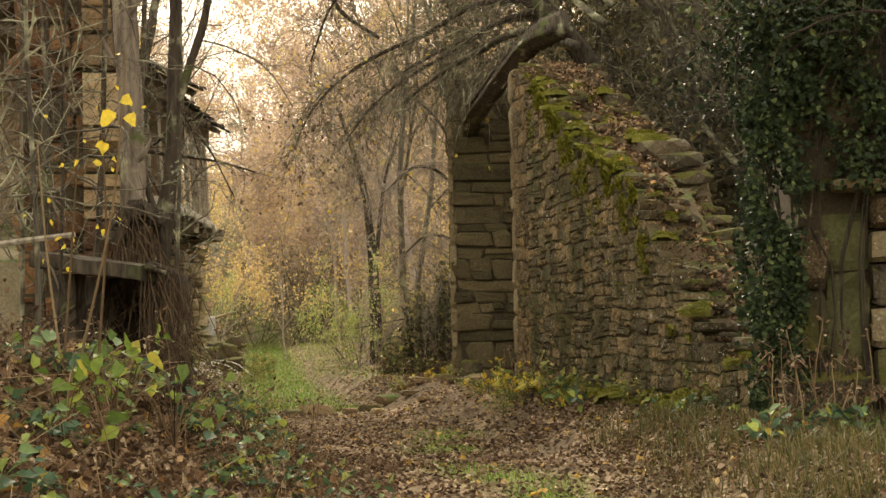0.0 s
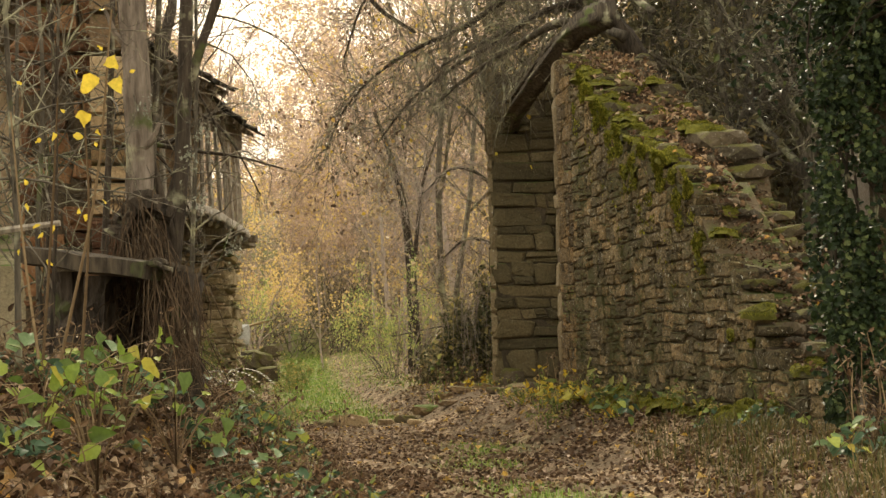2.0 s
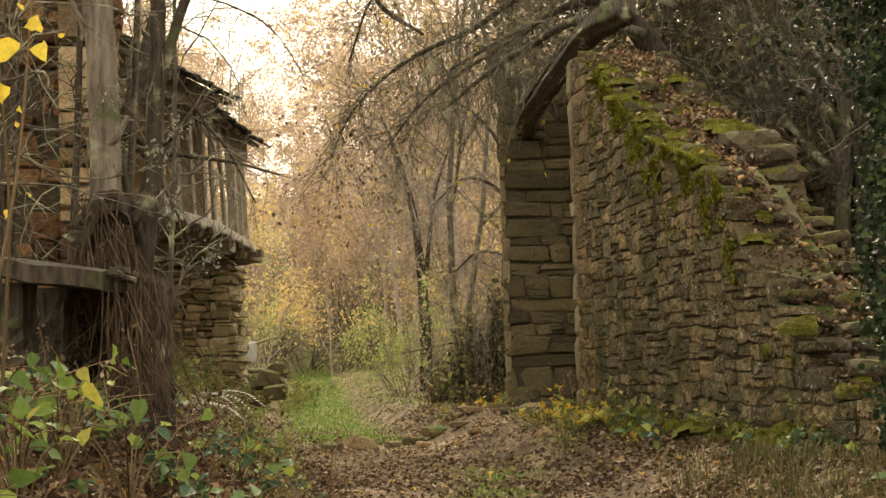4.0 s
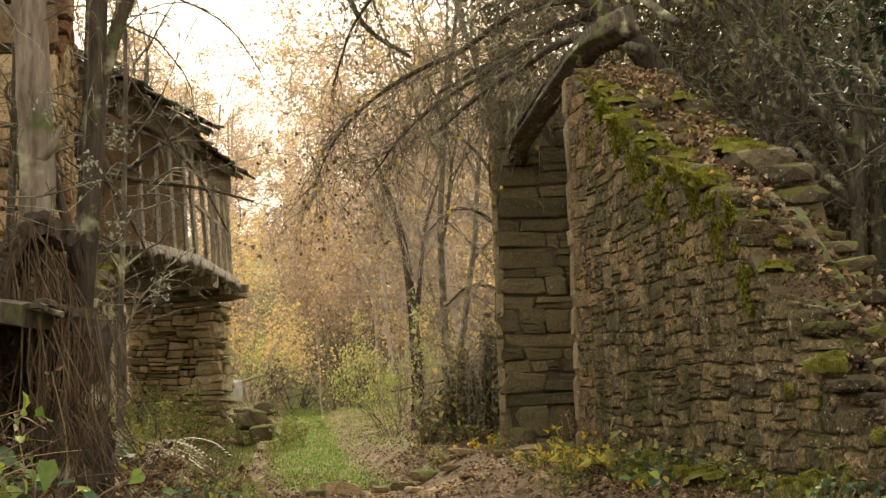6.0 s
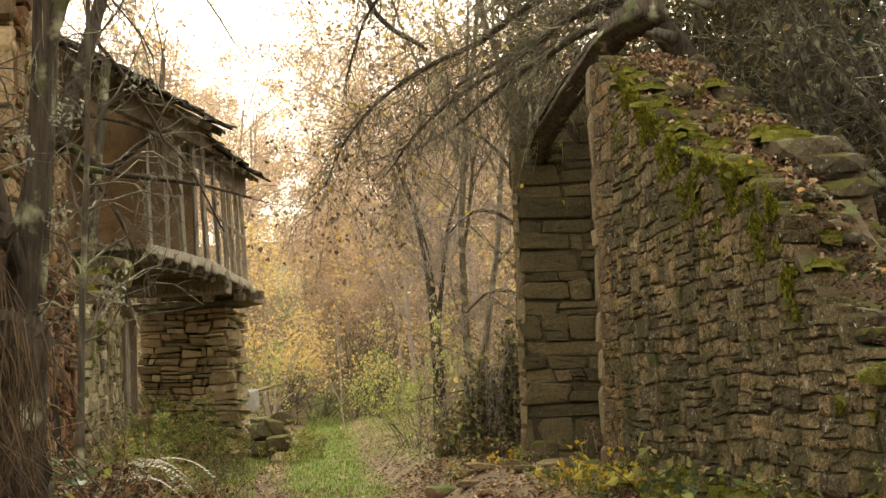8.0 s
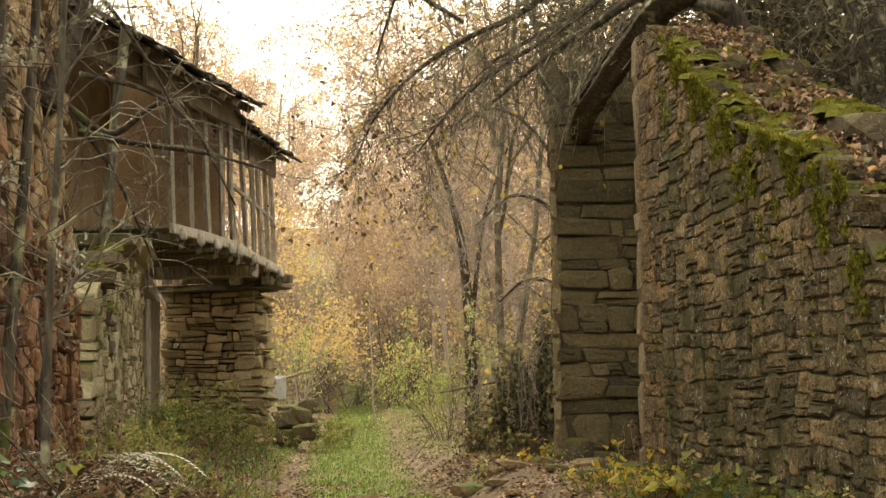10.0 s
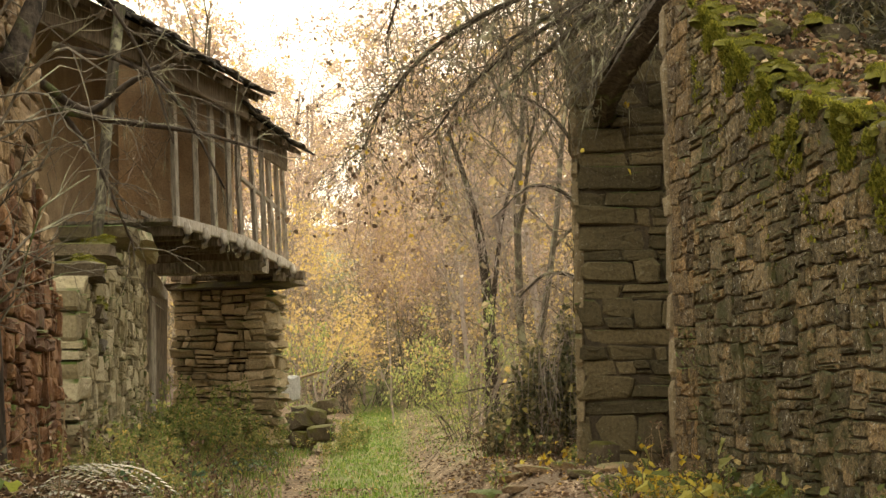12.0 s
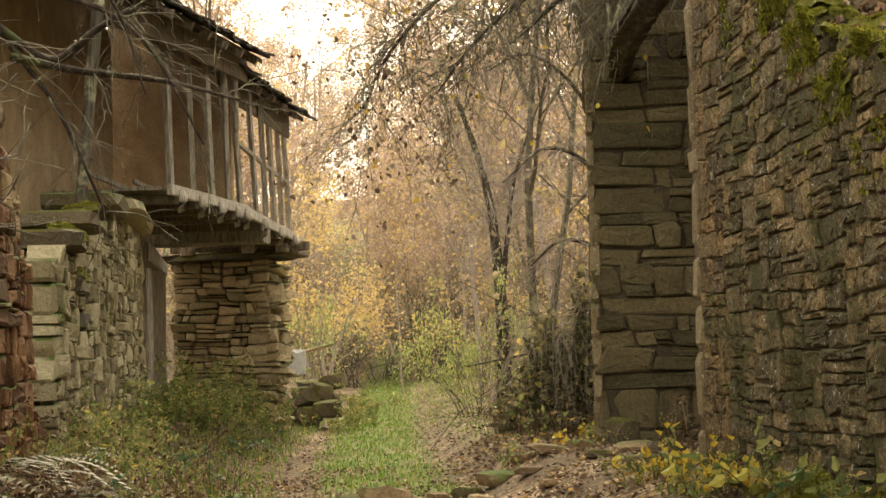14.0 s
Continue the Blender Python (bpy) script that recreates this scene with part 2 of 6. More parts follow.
def bark_material(name, dark, light, lichen=0.0, moss=0.0, scale=14):
    m, t, b, out = shader(name)
    g = t.nodes.new("ShaderNodeNewGeometry")
    mp = node(t, "ShaderNodeMapping", Scale=(1, 1, 0.16))
    t.links.new(g.outputs["Position"], mp.inputs[0])
    n1 = noise_of(t, scale * 2.2, 5, 0.65, mp.outputs[0])
    n2 = noise_of(t, 4.5, 4, 0.6, g.outputs["Position"])
    c = mix(t, ramp(t, n1.outputs[0], [(0.35, (0, 0, 0)), (0.68, (1, 1, 1))]).outputs[0], dark, light).outputs[0]
    if lichen:
        c = mix(t, ramp(t, n2.outputs[0], [(0.62 - 0.2 * lichen, (0, 0, 0)), (0.74 - 0.2 * lichen, (1, 1, 1))]).outputs[0], c, (0.35, 0.34, 0.22)).outputs[0]
    if moss:
        n3 = noise_of(t, 3.1, 4, 0.6, g.outputs["Position"])
        c = mix(t, ramp(t, n3.outputs[0], [(0.66 - 0.2 * moss, (0, 0, 0)), (0.76 - 0.2 * moss, (1, 1, 1))]).outputs[0], c, (0.08, 0.1, 0.03)).outputs[0]
    t.links.new(c, b.inputs["Base Color"])
    b.inputs["Roughness"].default_value = 0.9
    b.inputs["Specular IOR Level"].default_value = 0.2
    bumped(t, b, n1.outputs[0], 0.8, 0.02)
    return m


STONE = stone_material("rubble_stone", [(0.08, (0.08, 0.066, 0.037)), (0.35, (0.15, 0.121, 0.068)), (0.55, (0.215, 0.168, 0.093)), (0.75, (0.285, 0.205, 0.108)), (0.95, (0.44, 0.375, 0.26))], 0.66, 1.0, tint=0.32, mosscolor=(0.058, 0.056, 0.018), grain=1.0)
STONE_TOP = stone_material("mossy_stone", [(0.15, (0.06, 0.05, 0.033)), (0.6, (0.14, 0.11, 0.07)), (0.95, (0.22, 0.18, 0.12))], 0.6, 0.4, tint=0.3, mosscolor=(0.085, 0.08, 0.016))
# stone of jamb and inner wall, darkened to stand in for gateway shade
STONE_JAMB = stone_material("shaded_jamb_stone", [(0.1, (0.07, 0.058, 0.03)), (0.5, (0.125, 0.102, 0.053)), (0.95, (0.2, 0.157, 0.084))], 0.2, 0.15, tint=0.3)
STONE_QUOIN = stone_material("quoin_stone", [(0.1, (0.16, 0.125, 0.07)), (0.5, (0.25, 0.2, 0.118)), (0.95, (0.35, 0.285, 0.185))], 0.1, 0.9, tint=0.15)
STONE_RUST = stone_material("rusty_stone", [(0.1, (0.09, 0.066, 0.035)), (0.5, (0.16, 0.115, 0.058)), (0.95, (0.26, 0.17, 0.078))], 0.25, 0.7, tint=0.4, grain=1.0)
STONE_RED = stone_material("red_stone", [(0.1, (0.09, 0.045, 0.022)), (0.5, (0.2, 0.1, 0.045)), (0.95, (0.32, 0.19, 0.095))], 0.25, 0.2, tint=0.38)
STONE_PALE = stone_material("pale_stone", [(0.1, (0.19, 0.16, 0.095)), (0.5, (0.37, 0.32, 0.195)), (0.95, (0.58, 0.52, 0.37))], 0.3, 0.2, tint=0.42)
PALE_MORTAR = stone_material("lime_mortar", [(0.2, (0.2, 0.17, 0.1)), (0.8, (0.42, 0.36, 0.24))], 0.2, 0.0, tint=0.0)
STONE_WARM = stone_material("warm_stone", [(0.1, (0.15, 0.1, 0.055)), (0.5, (0.34, 0.24, 0.13)), (0.95, (0.5, 0.39, 0.24))], 0.2, 0.3, tint=0.35)
STONE_PIER = stone_material("pier_stone", [(0.1, (0.22, 0.18, 0.105)), (0.5, (0.4, 0.32, 0.2)), (0.95, (0.55, 0.46, 0.32))], 0.25, 0.2, tint=0.35)
MORTAR = stone_material("earth_mortar", [(0.2, (0.05, 0.04, 0.025)), (0.8, (0.13, 0.1, 0.06))], 0.3, 0.0, tint=0.0)
GREENSTONE = stone_material("algae_stone", [(0.2, (0.07, 0.07, 0.03)), (0.5, (0.13, 0.13, 0.055)), (0.8, (0.19, 0.165, 0.09))], 0.2, 0.1, tint=0.1)
SLATE = stone_material("roof_slate", [(0.2, (0.035, 0.03, 0.026)), (0.6, (0.07, 0.06, 0.05)), (0.95, (0.12, 0.1, 0.085))], 0.05, 0.15, tint=0.35)
WOOD = bark_material("weathered_wood", (0.15, 0.125, 0.095), (0.44, 0.39, 0.31), 0.1, 0.0)
WOOD_PALE = bark_material("bleached_wood", (0.3, 0.26, 0.21), (0.62, 0.57, 0.48), 0.1, 0.0)
# dark timber, its colour lightened to imitate haze under roof and balcony
WOOD_DARK = bark_material("haze_lifted_wood", (0.08, 0.062, 0.042), (0.24, 0.19, 0.135))
WOOD_GREY = bark_material("grey_beam", (0.12, 0.1, 0.075), (0.36, 0.31, 0.24), 0.25, 0.15)
BARK = bark_material("lichen_bark", (0.04, 0.034, 0.025), (0.14, 0.12, 0.088), 0.4, 0.4)
BARK_DARK = bark_material("dark_bark", (0.022, 0.017, 0.012), (0.09, 0.07, 0.05), 0.12, 0.2)
BARK_PALE = bark_material("pale_bark", (0.09, 0.07, 0.052), (0.29, 0.24, 0.19), 0.2, 0.05, 10)
TWIG = bark_material("lichen_twig", (0.07, 0.058, 0.042), (0.22, 0.19, 0.14), 0.55, 0.25)
# darker copy of TWIG; the thicket's shade is put into its colour
TWIG_SHADED = bark_material("shaded_twig", (0.04, 0.034, 0.024), (0.13, 0.112, 0.08), 0.35, 0.35)
# twig colour paled to stand in for haze in the distance
TWIG_HAZED = bark_material("haze_paled_twig", (0.25, 0.2, 0.17), (0.46, 0.39, 0.33), 0.3)
DRY = leaf_material("dry_stalk", [(0.0, (0.07, 0.045, 0.025)), (0.5, (0.17, 0.115, 0.06)), (1.0, (0.34, 0.25, 0.14))], 0.15, 0.8)
LITTER = leaf_material("fallen_leaf", [(0.0, (0.07, 0.046, 0.03)), (0.3, (0.16, 0.108, 0.07)), (0.6, (0.28, 0.2, 0.135)), (0.88, (0.48, 0.38, 0.27)), (0.97, (0.55, 0.36, 0.08))], 0.12, 0.6)
GRASS = leaf_material("grass_blade", [(0.0, (0.085, 0.155, 0.022)), (0.6, (0.18, 0.285, 0.046)), (0.92, (0.29, 0.36, 0.08)), (1.0, (0.46, 0.37, 0.16))], 0.4)
GRASS_DRY = leaf_material("dry_grass", [(0.0, (0.05, 0.058, 0.016)), (0.5, (0.1, 0.094, 0.032)), (1.0, (0.2, 0.145, 0.062))], 0.3)
IVY = leaf_material("ivy_leaf", [(0.0, (0.01, 0.017, 0.006)), (0.55, (0.02, 0.034, 0.011)), (0.85, (0.048, 0.068, 0.022)), (1.0, (0.12, 0.14, 0.05))], 0.12, 0.45, 0.14)
OLIVE = leaf_material("olive_thicket_leaf", [(0.0, (0.04, 0.037, 0.018)), (0.5, (0.1, 0.09, 0.045)), (0.85, (0.17, 0.15, 0.075)), (1.0, (0.3, 0.22, 0.08))], 0.25)
BRAMBLE = leaf_material("bramble_leaf", [(0.0, (0.045, 0.085, 0.045)), (0.4, (0.085, 0.14, 0.075)), (0.66, (0.16, 0.23, 0.085)), (0.84, (0.3, 0.36, 0.07)), (0.93, (0.45, 0.33, 0.06)), (1.0, (0.3, 0.09, 0.04))], 0.3, 0.5, 0.18)
LIME = leaf_material("lime_green_leaf", [(0.0, (0.08, 0.125, 0.025)), (0.5, (0.15, 0.22, 0.035)), (0.85, (0.27, 0.33, 0.055)), (1.0, (0.42, 0.35, 0.06))], 0.45, 0.45, 0.25)
BANK_LEAF = leaf_material("dead_bank_leaf", [(0.0, (0.045, 0.025, 0.013)), (0.3, (0.14, 0.08, 0.042)), (0.6, (0.25, 0.155, 0.085)), (0.83, (0.38, 0.26, 0.155)), (0.94, (0.52, 0.42, 0.29)), (1.0, (0.55, 0.3, 0.045))], 0.2, 0.5, 0.25)
GOLD = leaf_material("golden_leaf", [(0.0, (0.5, 0.36, 0.2)), (0.4, (0.62, 0.47, 0.2)), (0.75, (0.72, 0.56, 0.17)), (1.0, (0.66, 0.5, 0.36))], 0.55)
HERB = leaf_material("herb_leaf", [(0.0, (0.1, 0.13, 0.042)), (0.4, (0.2, 0.235, 0.075)), (0.64, (0.32, 0.32, 0.11)), (0.82, (0.44, 0.32, 0.15)), (0.95, (0.48, 0.41, 0.12)), (1.0, (0.58, 0.4, 0.08))], 0.4)
LIGHT_GREEN = leaf_material("light_shrub_leaf", [(0.0, (0.2, 0.26, 0.08)), (0.6, (0.4, 0.46, 0.16)), (1.0, (0.62, 0.55, 0.2))], 0.5)
# darker than LITTER: near ground, dead weeds and wall-top debris
DARK_LITTER = leaf_material("dark_litter_leaf", [(0.0, (0.03, 0.018, 0.01)), (0.4, (0.09, 0.054, 0.03)), (0.75, (0.17, 0.105, 0.058)), (0.95, (0.3, 0.21, 0.13)), (1.0, (0.42, 0.34, 0.25))], 0.1, 0.55)
HEAP = leaf_material("heap_leaf", [(0.0, (0.07, 0.076, 0.036)), (0.4, (0.16, 0.16, 0.075)), (0.7, (0.27, 0.23, 0.12)), (0.9, (0.45, 0.39, 0.22)), (1.0, (0.55, 0.46, 0.12))], 0.3, 0.5, 0.3)
YELLOW = leaf_material("yellow_leaf", [(0.0, (0.46, 0.3, 0.03)), (0.6, (0.68, 0.52, 0.06)), (1.0, (0.58, 0.55, 0.14))], 0.4)
# leaf colours of the background wood and brush, paled to imitate haze
AUTUMN_HAZED = leaf_material("haze_paled_autumn_leaf", [(0.0, (0.34, 0.25, 0.19)), (0.35, (0.52, 0.4, 0.31)), (0.65, (0.64, 0.5, 0.39)), (0.84, (0.68, 0.54, 0.36)), (0.93, (0.7, 0.53, 0.18)), (1.0, (0.72, 0.55, 0.12))], 0.55)
FAR_HAZED = leaf_material("haze_paled_thicket_leaf", [(0.0, (0.18, 0.14, 0.095)), (0.5, (0.33, 0.265, 0.17)), (0.8, (0.42, 0.35, 0.19)), (1.0, (0.62, 0.46, 0.14))], 0.5)
MOSS = leaf_material("moss_tuft", [(0.0, (0.075, 0.078, 0.012)), (0.5, (0.18, 0.185, 0.025)), (1.0, (0.35, 0.325, 0.05))], 0.35, 0.9)

MOSS_BED = stone_material("moss_bed", [(0.2, (0.08, 0.08, 0.014)), (0.5, (0.19, 0.185, 0.03)), (0.8, (0.32, 0.29, 0.05))], 0.0, 0.0, tint=0.0)
# house plaster, its colour raised to stand in for haze under the eaves
PLASTER = stone_material("haze_lifted_plaster", [(0.25, (0.3, 0.21, 0.125)), (0.5, (0.48, 0.36, 0.22)), (0.7, (0.62, 0.48, 0.32))], 0.1, 0.15, tint=0.0)
EARTH = stone_material("wall_earth", [(0.2, (0.085, 0.064, 0.038)), (0.8, (0.2, 0.15, 0.09))], 0.2, 0.2, tint=0.0)
WHITE = stone_material("white_stone", [(0.2, (0.4, 0.4, 0.38)), (0.8, (0.68, 0.68, 0.66))], 0.0, 0.0, tint=0.0)

# ---- ground ----
LINE_Y = [-40, -5, 5, 10, 15, 20, 24, 28, 38, 65, 120, 400]
LINE_X = [1.5, 0.2, 0.1, -0.1, -1.1, -2.85, -3.9, -4.7, -6.7, -11.8, -26, -120]


def lane(y):
    """The track's middle."""
    y = np.asarray(y, float)
    return (np.interp(y - 2, LINE_Y, LINE_X) + np.interp(y, LINE_Y, LINE_X) * 2 + np.interp(y + 2, LINE_Y, LINE_X)) / 4


def hum(x, y):
    return 0.5 * np.sin(1.7 * x + 0.9 * y + 1.3) * np.sin(0.8 * x - 1.3 * y) + 0.3 * np.sin(4.1 * x + 2.2 * y) * np.sin(3.3 * y - 1.9 * x) + 0.2 * np.sin(9.3 * x + 1) * np.sin(8.1 * y)


def ground_z(x, y):
    x, y = np.asarray(x, float), np.asarray(y, float)
    d = x - lane(y)
    z = 0.34 * smooth(0.4, 1.4, d) * (1 - 0.4 * smooth(24, 32, y))
    bank = np.interp(y, [-20, 4, 8, 10, 14, 20, 26, 60], [0.8, 0.8, 0.78, 0.66, 0.5, 0.42, 0.35, 0.3])
    z = z + bank * smooth(-1.15, -2.3, d) + 0.25 * smooth(-2.5, -6, d)
    z = z + 0.42 * smooth(36, 62, y) + 0.17 * np.maximum(y - 60, 0) * smooth(58, 72, y) * (1 - 0.85 * smooth(110, 400, y))
    z = z + 0.012 * np.abs(np.maximum(np.abs(d) - 14, 0)) ** 1.2
    ruts = np.exp(-((np.abs(d) - 0.78) / 0.2) ** 2) * smooth(18, 22, y) * 0.05
    return z - ruts + 0.05 * hum(x, y) * (0.35 + smooth(0.8, 1.8, np.abs(d)))


def grass_here(x, y):
    d = x - lane(y)
    strip = np.exp(-((d - 0.03) / np.interp(y, [20, 30, 40], [0.6, 0.66, 0.8])) ** 6) * smooth(19.6, 20.8, y) * np.clip(0.85 + 0.4 * np.sin(3.1 * x + y) * np.sin(2.2 * y), 0, 1)
    side = smooth(0.95, 1.15, d) * (1 - smooth(1.9, 2.4, d)) * smooth(21.5, 24, y) * 0.22
    near = np.exp(-((d - 0.05 - 0.25 * np.sin(y * 0.9)) / 0.33) ** 2) * (1 - smooth(14.5, 17, y)) * np.clip(0.5 + 0.5 * np.sin(2.7 * x + 1.3 * y) * np.sin(1.9 * y), 0.1, 0.75)
    return np.clip(strip + side + near, 0, 1)


def sheet(name, xs, ys, material):
    gx, gy = np.meshgrid(xs, ys)
    v = np.stack([gx, gy, ground_z(gx, gy)], -1).reshape(-1, 3)
    nx = len(xs)
    i, j = np.meshgrid(np.arange(len(ys) - 1), np.arange(nx - 1), indexing="ij")
    q = np.stack([i * nx + j, i * nx + j + 1, (i + 1) * nx + j + 1, (i + 1) * nx + j], -1).reshape(-1, 4)
    me = mesh_of(name, v, q, material, True)
    at = me.attributes.new("grassy", "FLOAT", "POINT")
    at.data.foreach_set("value", grass_here(gx, gy).reshape(-1))
    return me


def ground_material():
    m, t, b, out = shader("forest_floor")
    g = t.nodes.new("ShaderNodeNewGeometry")
    pos = g.outputs["Position"]
    vo = node(t, "ShaderNodeTexVoronoi", Scale=24.0)
    t.links.new(pos, vo.inputs["Vector"])
    sep = t.nodes.new("ShaderNodeSeparateColor")
    t.links.new(vo.outputs["Color"], sep.inputs[0])
    leafy = ramp(t, sep.outputs[0], [(0.0, (0.07, 0.049, 0.028)), (0.45, (0.19, 0.133, 0.077)), (0.8, (0.34, 0.245, 0.15)), (1.0, (0.5, 0.39, 0.25))])
    n1 = noise_of(t, 1.3, 5, 0.6, pos)
    n2 = noise_of(t, 30, 5, 0.7, pos)
    soil = mix(t, n2.outputs[0], (0.055, 0.041, 0.026), (0.19, 0.14, 0.085)).outputs[0]
    c = mix(t, ramp(t, n1.outputs[0], [(0.38, (0, 0, 0)), (0.6, (1, 1, 1))]).outputs[0], soil, leafy.outputs[0]).outputs[0]
    a = t.nodes.new("ShaderNodeAttribute")
    a.attribute_name = "grassy"
    c = mix(t, math_of(t, "MULTIPLY", a.outputs["Fac"], 0.8).outputs[0], c, mix(t, n2.outputs[0], (0.1, 0.15, 0.03), (0.2, 0.27, 0.06)).outputs[0]).outputs[0]
    t.links.new(c, b.inputs["Base Color"])
    b.inputs["Roughness"].default_value = 0.95
    b.inputs["Specular IOR Level"].default_value = 0.15
    bumped(t, b, math_of(t, "ADD", vo.outputs["Distance"], n2.outputs[0]).outputs[0], 0.7, 0.03)
    return m


FLOOR = ground_material()
xs = np.concatenate([np.linspace(-900, -60, 15)[:-1], np.linspace(-60, -14, 30)[:-1], np.linspace(-14, 5, 100)[:-1], np.linspace(5, 60, 30)[:-1], np.linspace(60, 900, 15)])
ys = np.concatenate([np.linspace(-600, -12, 15)[:-1], np.linspace(-12, 2, 30)[:-1], np.linspace(2, 40, 190)[:-1], np.linspace(40, 120, 90)[:-1], np.linspace(120, 1500, 25)])
ground = tagged(part("ground", sheet("ground", xs, ys, FLOOR)), "brown leaf-strewn forest floor with a rutted grassy track", "ground", kind="structure")

# ---- stones and rubble walls ----
def stone_mesh(seed, material, rough=0.11):
    """A quarried stone one unit across, its face towards -y, with broken edges."""
    r = np.random.default_rng(seed)
    n = 4
    u = np.array([-0.5, -0.33, 0.33, 0.5])
    u2 = u + np.r_[0, r.uniform(-0.06, 0.06, 2), 0]
    front = []
    for j in range(n):
        for i in range(n):
            rim = (i in (0, 3)) + (j in (0, 3))
            y = -0.5 + (0.0, 0.07, 0.2)[rim] + r.normal() * rough * 0.7
            shrink = 1 - 0.07 * (rim == 2)
            front.append((u2[i] * shrink + r.normal() * rough * 0.35 * (rim > 0), y, u[j] * shrink + r.normal() * rough * 0.4 * (rim > 0)))
    rimi = [0, 1, 2, 3, 7, 11, 15, 14, 13, 12, 8, 4]
    back = [(front[k][0] * 0.96, 0.5, front[k][2] * 0.96) for k in rimi]
    v = front + back
    f = [(j * n + i, j * n + i + 1, (j + 1) * n + i + 1, (j + 1) * n + i) for j in range(n - 1) for i in range(n - 1)]
    m = len(rimi)
    f += [(rimi[k], 16 + k, 16 + (k + 1) % m, rimi[(k + 1) % m]) for k in range(m)]
    me = mesh_of("stone", v, f, material)
    return me


STOCK = {}


def stock(material, count=14, rough=0.11):
    key = (material.name, rough)
    if key not in STOCK:
        STOCK[key] = [stone_mesh(100 + k, material, rough) for k in range(count)]
    return STOCK[key]


def courses(r, u0, u1, v0, v1, hs, ws, tall=0.12):
    """Cells (u, v, width, height) of irregular courses; some stones stand over two courses."""
    cells, v, taken = [], v0, []
    heights = []
    while v < v1:
        heights.append(r.uniform(*hs))
        v += heights[-1]
    v = v0
    for n, h in enumerate(heights):
        u, nxt = u0 - r.uniform(0, ws[0]), []
        while u < u1:
            hit = [b for a, b in taken if a - 0.02 <= u < b]
            if hit:
                u = hit[0]
                continue
            w = r.uniform(*ws) * (1.5 if r.random() < 0.15 else 1)
            stop = min([a for a, b in taken if a > u], default=9e9)
            if u + w > stop - 0.05:
                w = stop - u
            a, b = max(u, u0), min(u + w, u1)
            if b - a > 0.04:
                hh = h
                if r.random() < tall and n + 1 < len(heights) and w < 0.45:
                    hh = h + heights[n + 1]
                    nxt.append((u, u + w))
                elif h > 0.1 and r.random() < 0.3:
                    k = r.uniform(0.35, 0.65)
                    cells.append((a, v + h * k, b - a, h * (1 - k)))
                    hh = h * k
                cells.append((a, v, b - a, hh))
            u += w
        taken = nxt
        v += h
    return cells


def rubble(parent, name, base, along, top, cells, material, r, deep=0.22, gap=0.014, proud=0.03, bottom=None, rough=0.11, tilt=1.5, near=None, skip=None, joined=None):
    """Stones of a wall whose face runs from base along the given level way; its outside lies to the right hand of that way.
    Those that near() names are parts of their own, the others one joined part."""
    a = np.array([along[0], along[1], 0.0])
    a /= np.linalg.norm(a)
    into = np.array([-a[1], a[0], 0.0])
    made, rest = 0, Pile()
    frame_of = Matrix((a, into, (0, 0, 1))).transposed().to_4x4()
    for u, v, w, h in cells:
        c = u + w / 2
        if v + h * 0.6 > top(c) or (bottom is not None and v + h < bottom(c)) or (skip is not None and skip(c, v + h / 2)):
            continue
        me = stock(material, rough=rough)[r.integers(14)]
        d = deep * r.uniform(0.85, 1.15)
        p = np.array(base) + a * c + into * (d / 2 - r.uniform(0, proud)) + np.array([0, 0, v + h / 2])
        half = 180 if r.random() < 0.5 else 0
        m = Matrix.Translation(p) @ frame_of @ pose(0, 0, 0, r.normal() * tilt, half + r.normal() * tilt, r.normal() * tilt * 1.5) @ Matrix.Diagonal((max(w - gap, 0.03) * 1.04, d, max(h - gap, 0.025) * 1.05, 1))
        if near is None or near(c, v):
            part(name, me, parent).matrix_basis = m
        else:
            co = np.array([(*q.co, 1.0) for q in me.vertices]) @ np.array(m).T
            rest.add(co[:, :3], [tuple(q.vertices) for q in me.polygons if len(q.vertices) == 4])
        made += 1
    if rest.v:
        part(name + "_rest", rest.mesh(name + "_rest", joined or material), parent, kind="stuff")
    return made


def warp(u, v):
    """Lets courses wander."""
    return u + 0.03 * np.sin(6.3 * v + 1.7 * u) + 0.02 * np.sin(13 * v), v + 0.014 * np.sin(1.9 * u + 1.1 * v) + 0.009 * np.sin(4.3 * u + 5 * v) + 0.005 * np.sin(9.7 * u - 9 * v + 1)


def facets(cells, r):
    """Rough-hewn outlines of the cells: knocked-off corners and crooked edges."""
    out = []
    for u, v, w, h in cells:
        pts = []
        cut = r.uniform(0.02, 0.2, 4) * (r.random(4) < 0.8) + 0.03
        m = min(w, h)
        for k, (x, y, dx, dy) in enumerate(((u, v, 1, 1), (u + w, v, -1, 1), (u + w, v + h, -1, -1), (u, v + h, 1, -1))):
            p, q = (x + dx * cut[k] * m * r.uniform(0.6, 1.6), y), (x, y + dy * cut[k] * m)
            pts += [q, p] if k in (0, 2) else [p, q]
        x, y = warp(np.array([p[0] for p in pts]), np.array([p[1] for p in pts]))
        poly = np.stack([x, y], 1) + r.normal(size=(8, 2)) * min(0.011, 0.07 * m)
        c = poly.mean(0)
        out.append((c, poly - c))
    return out


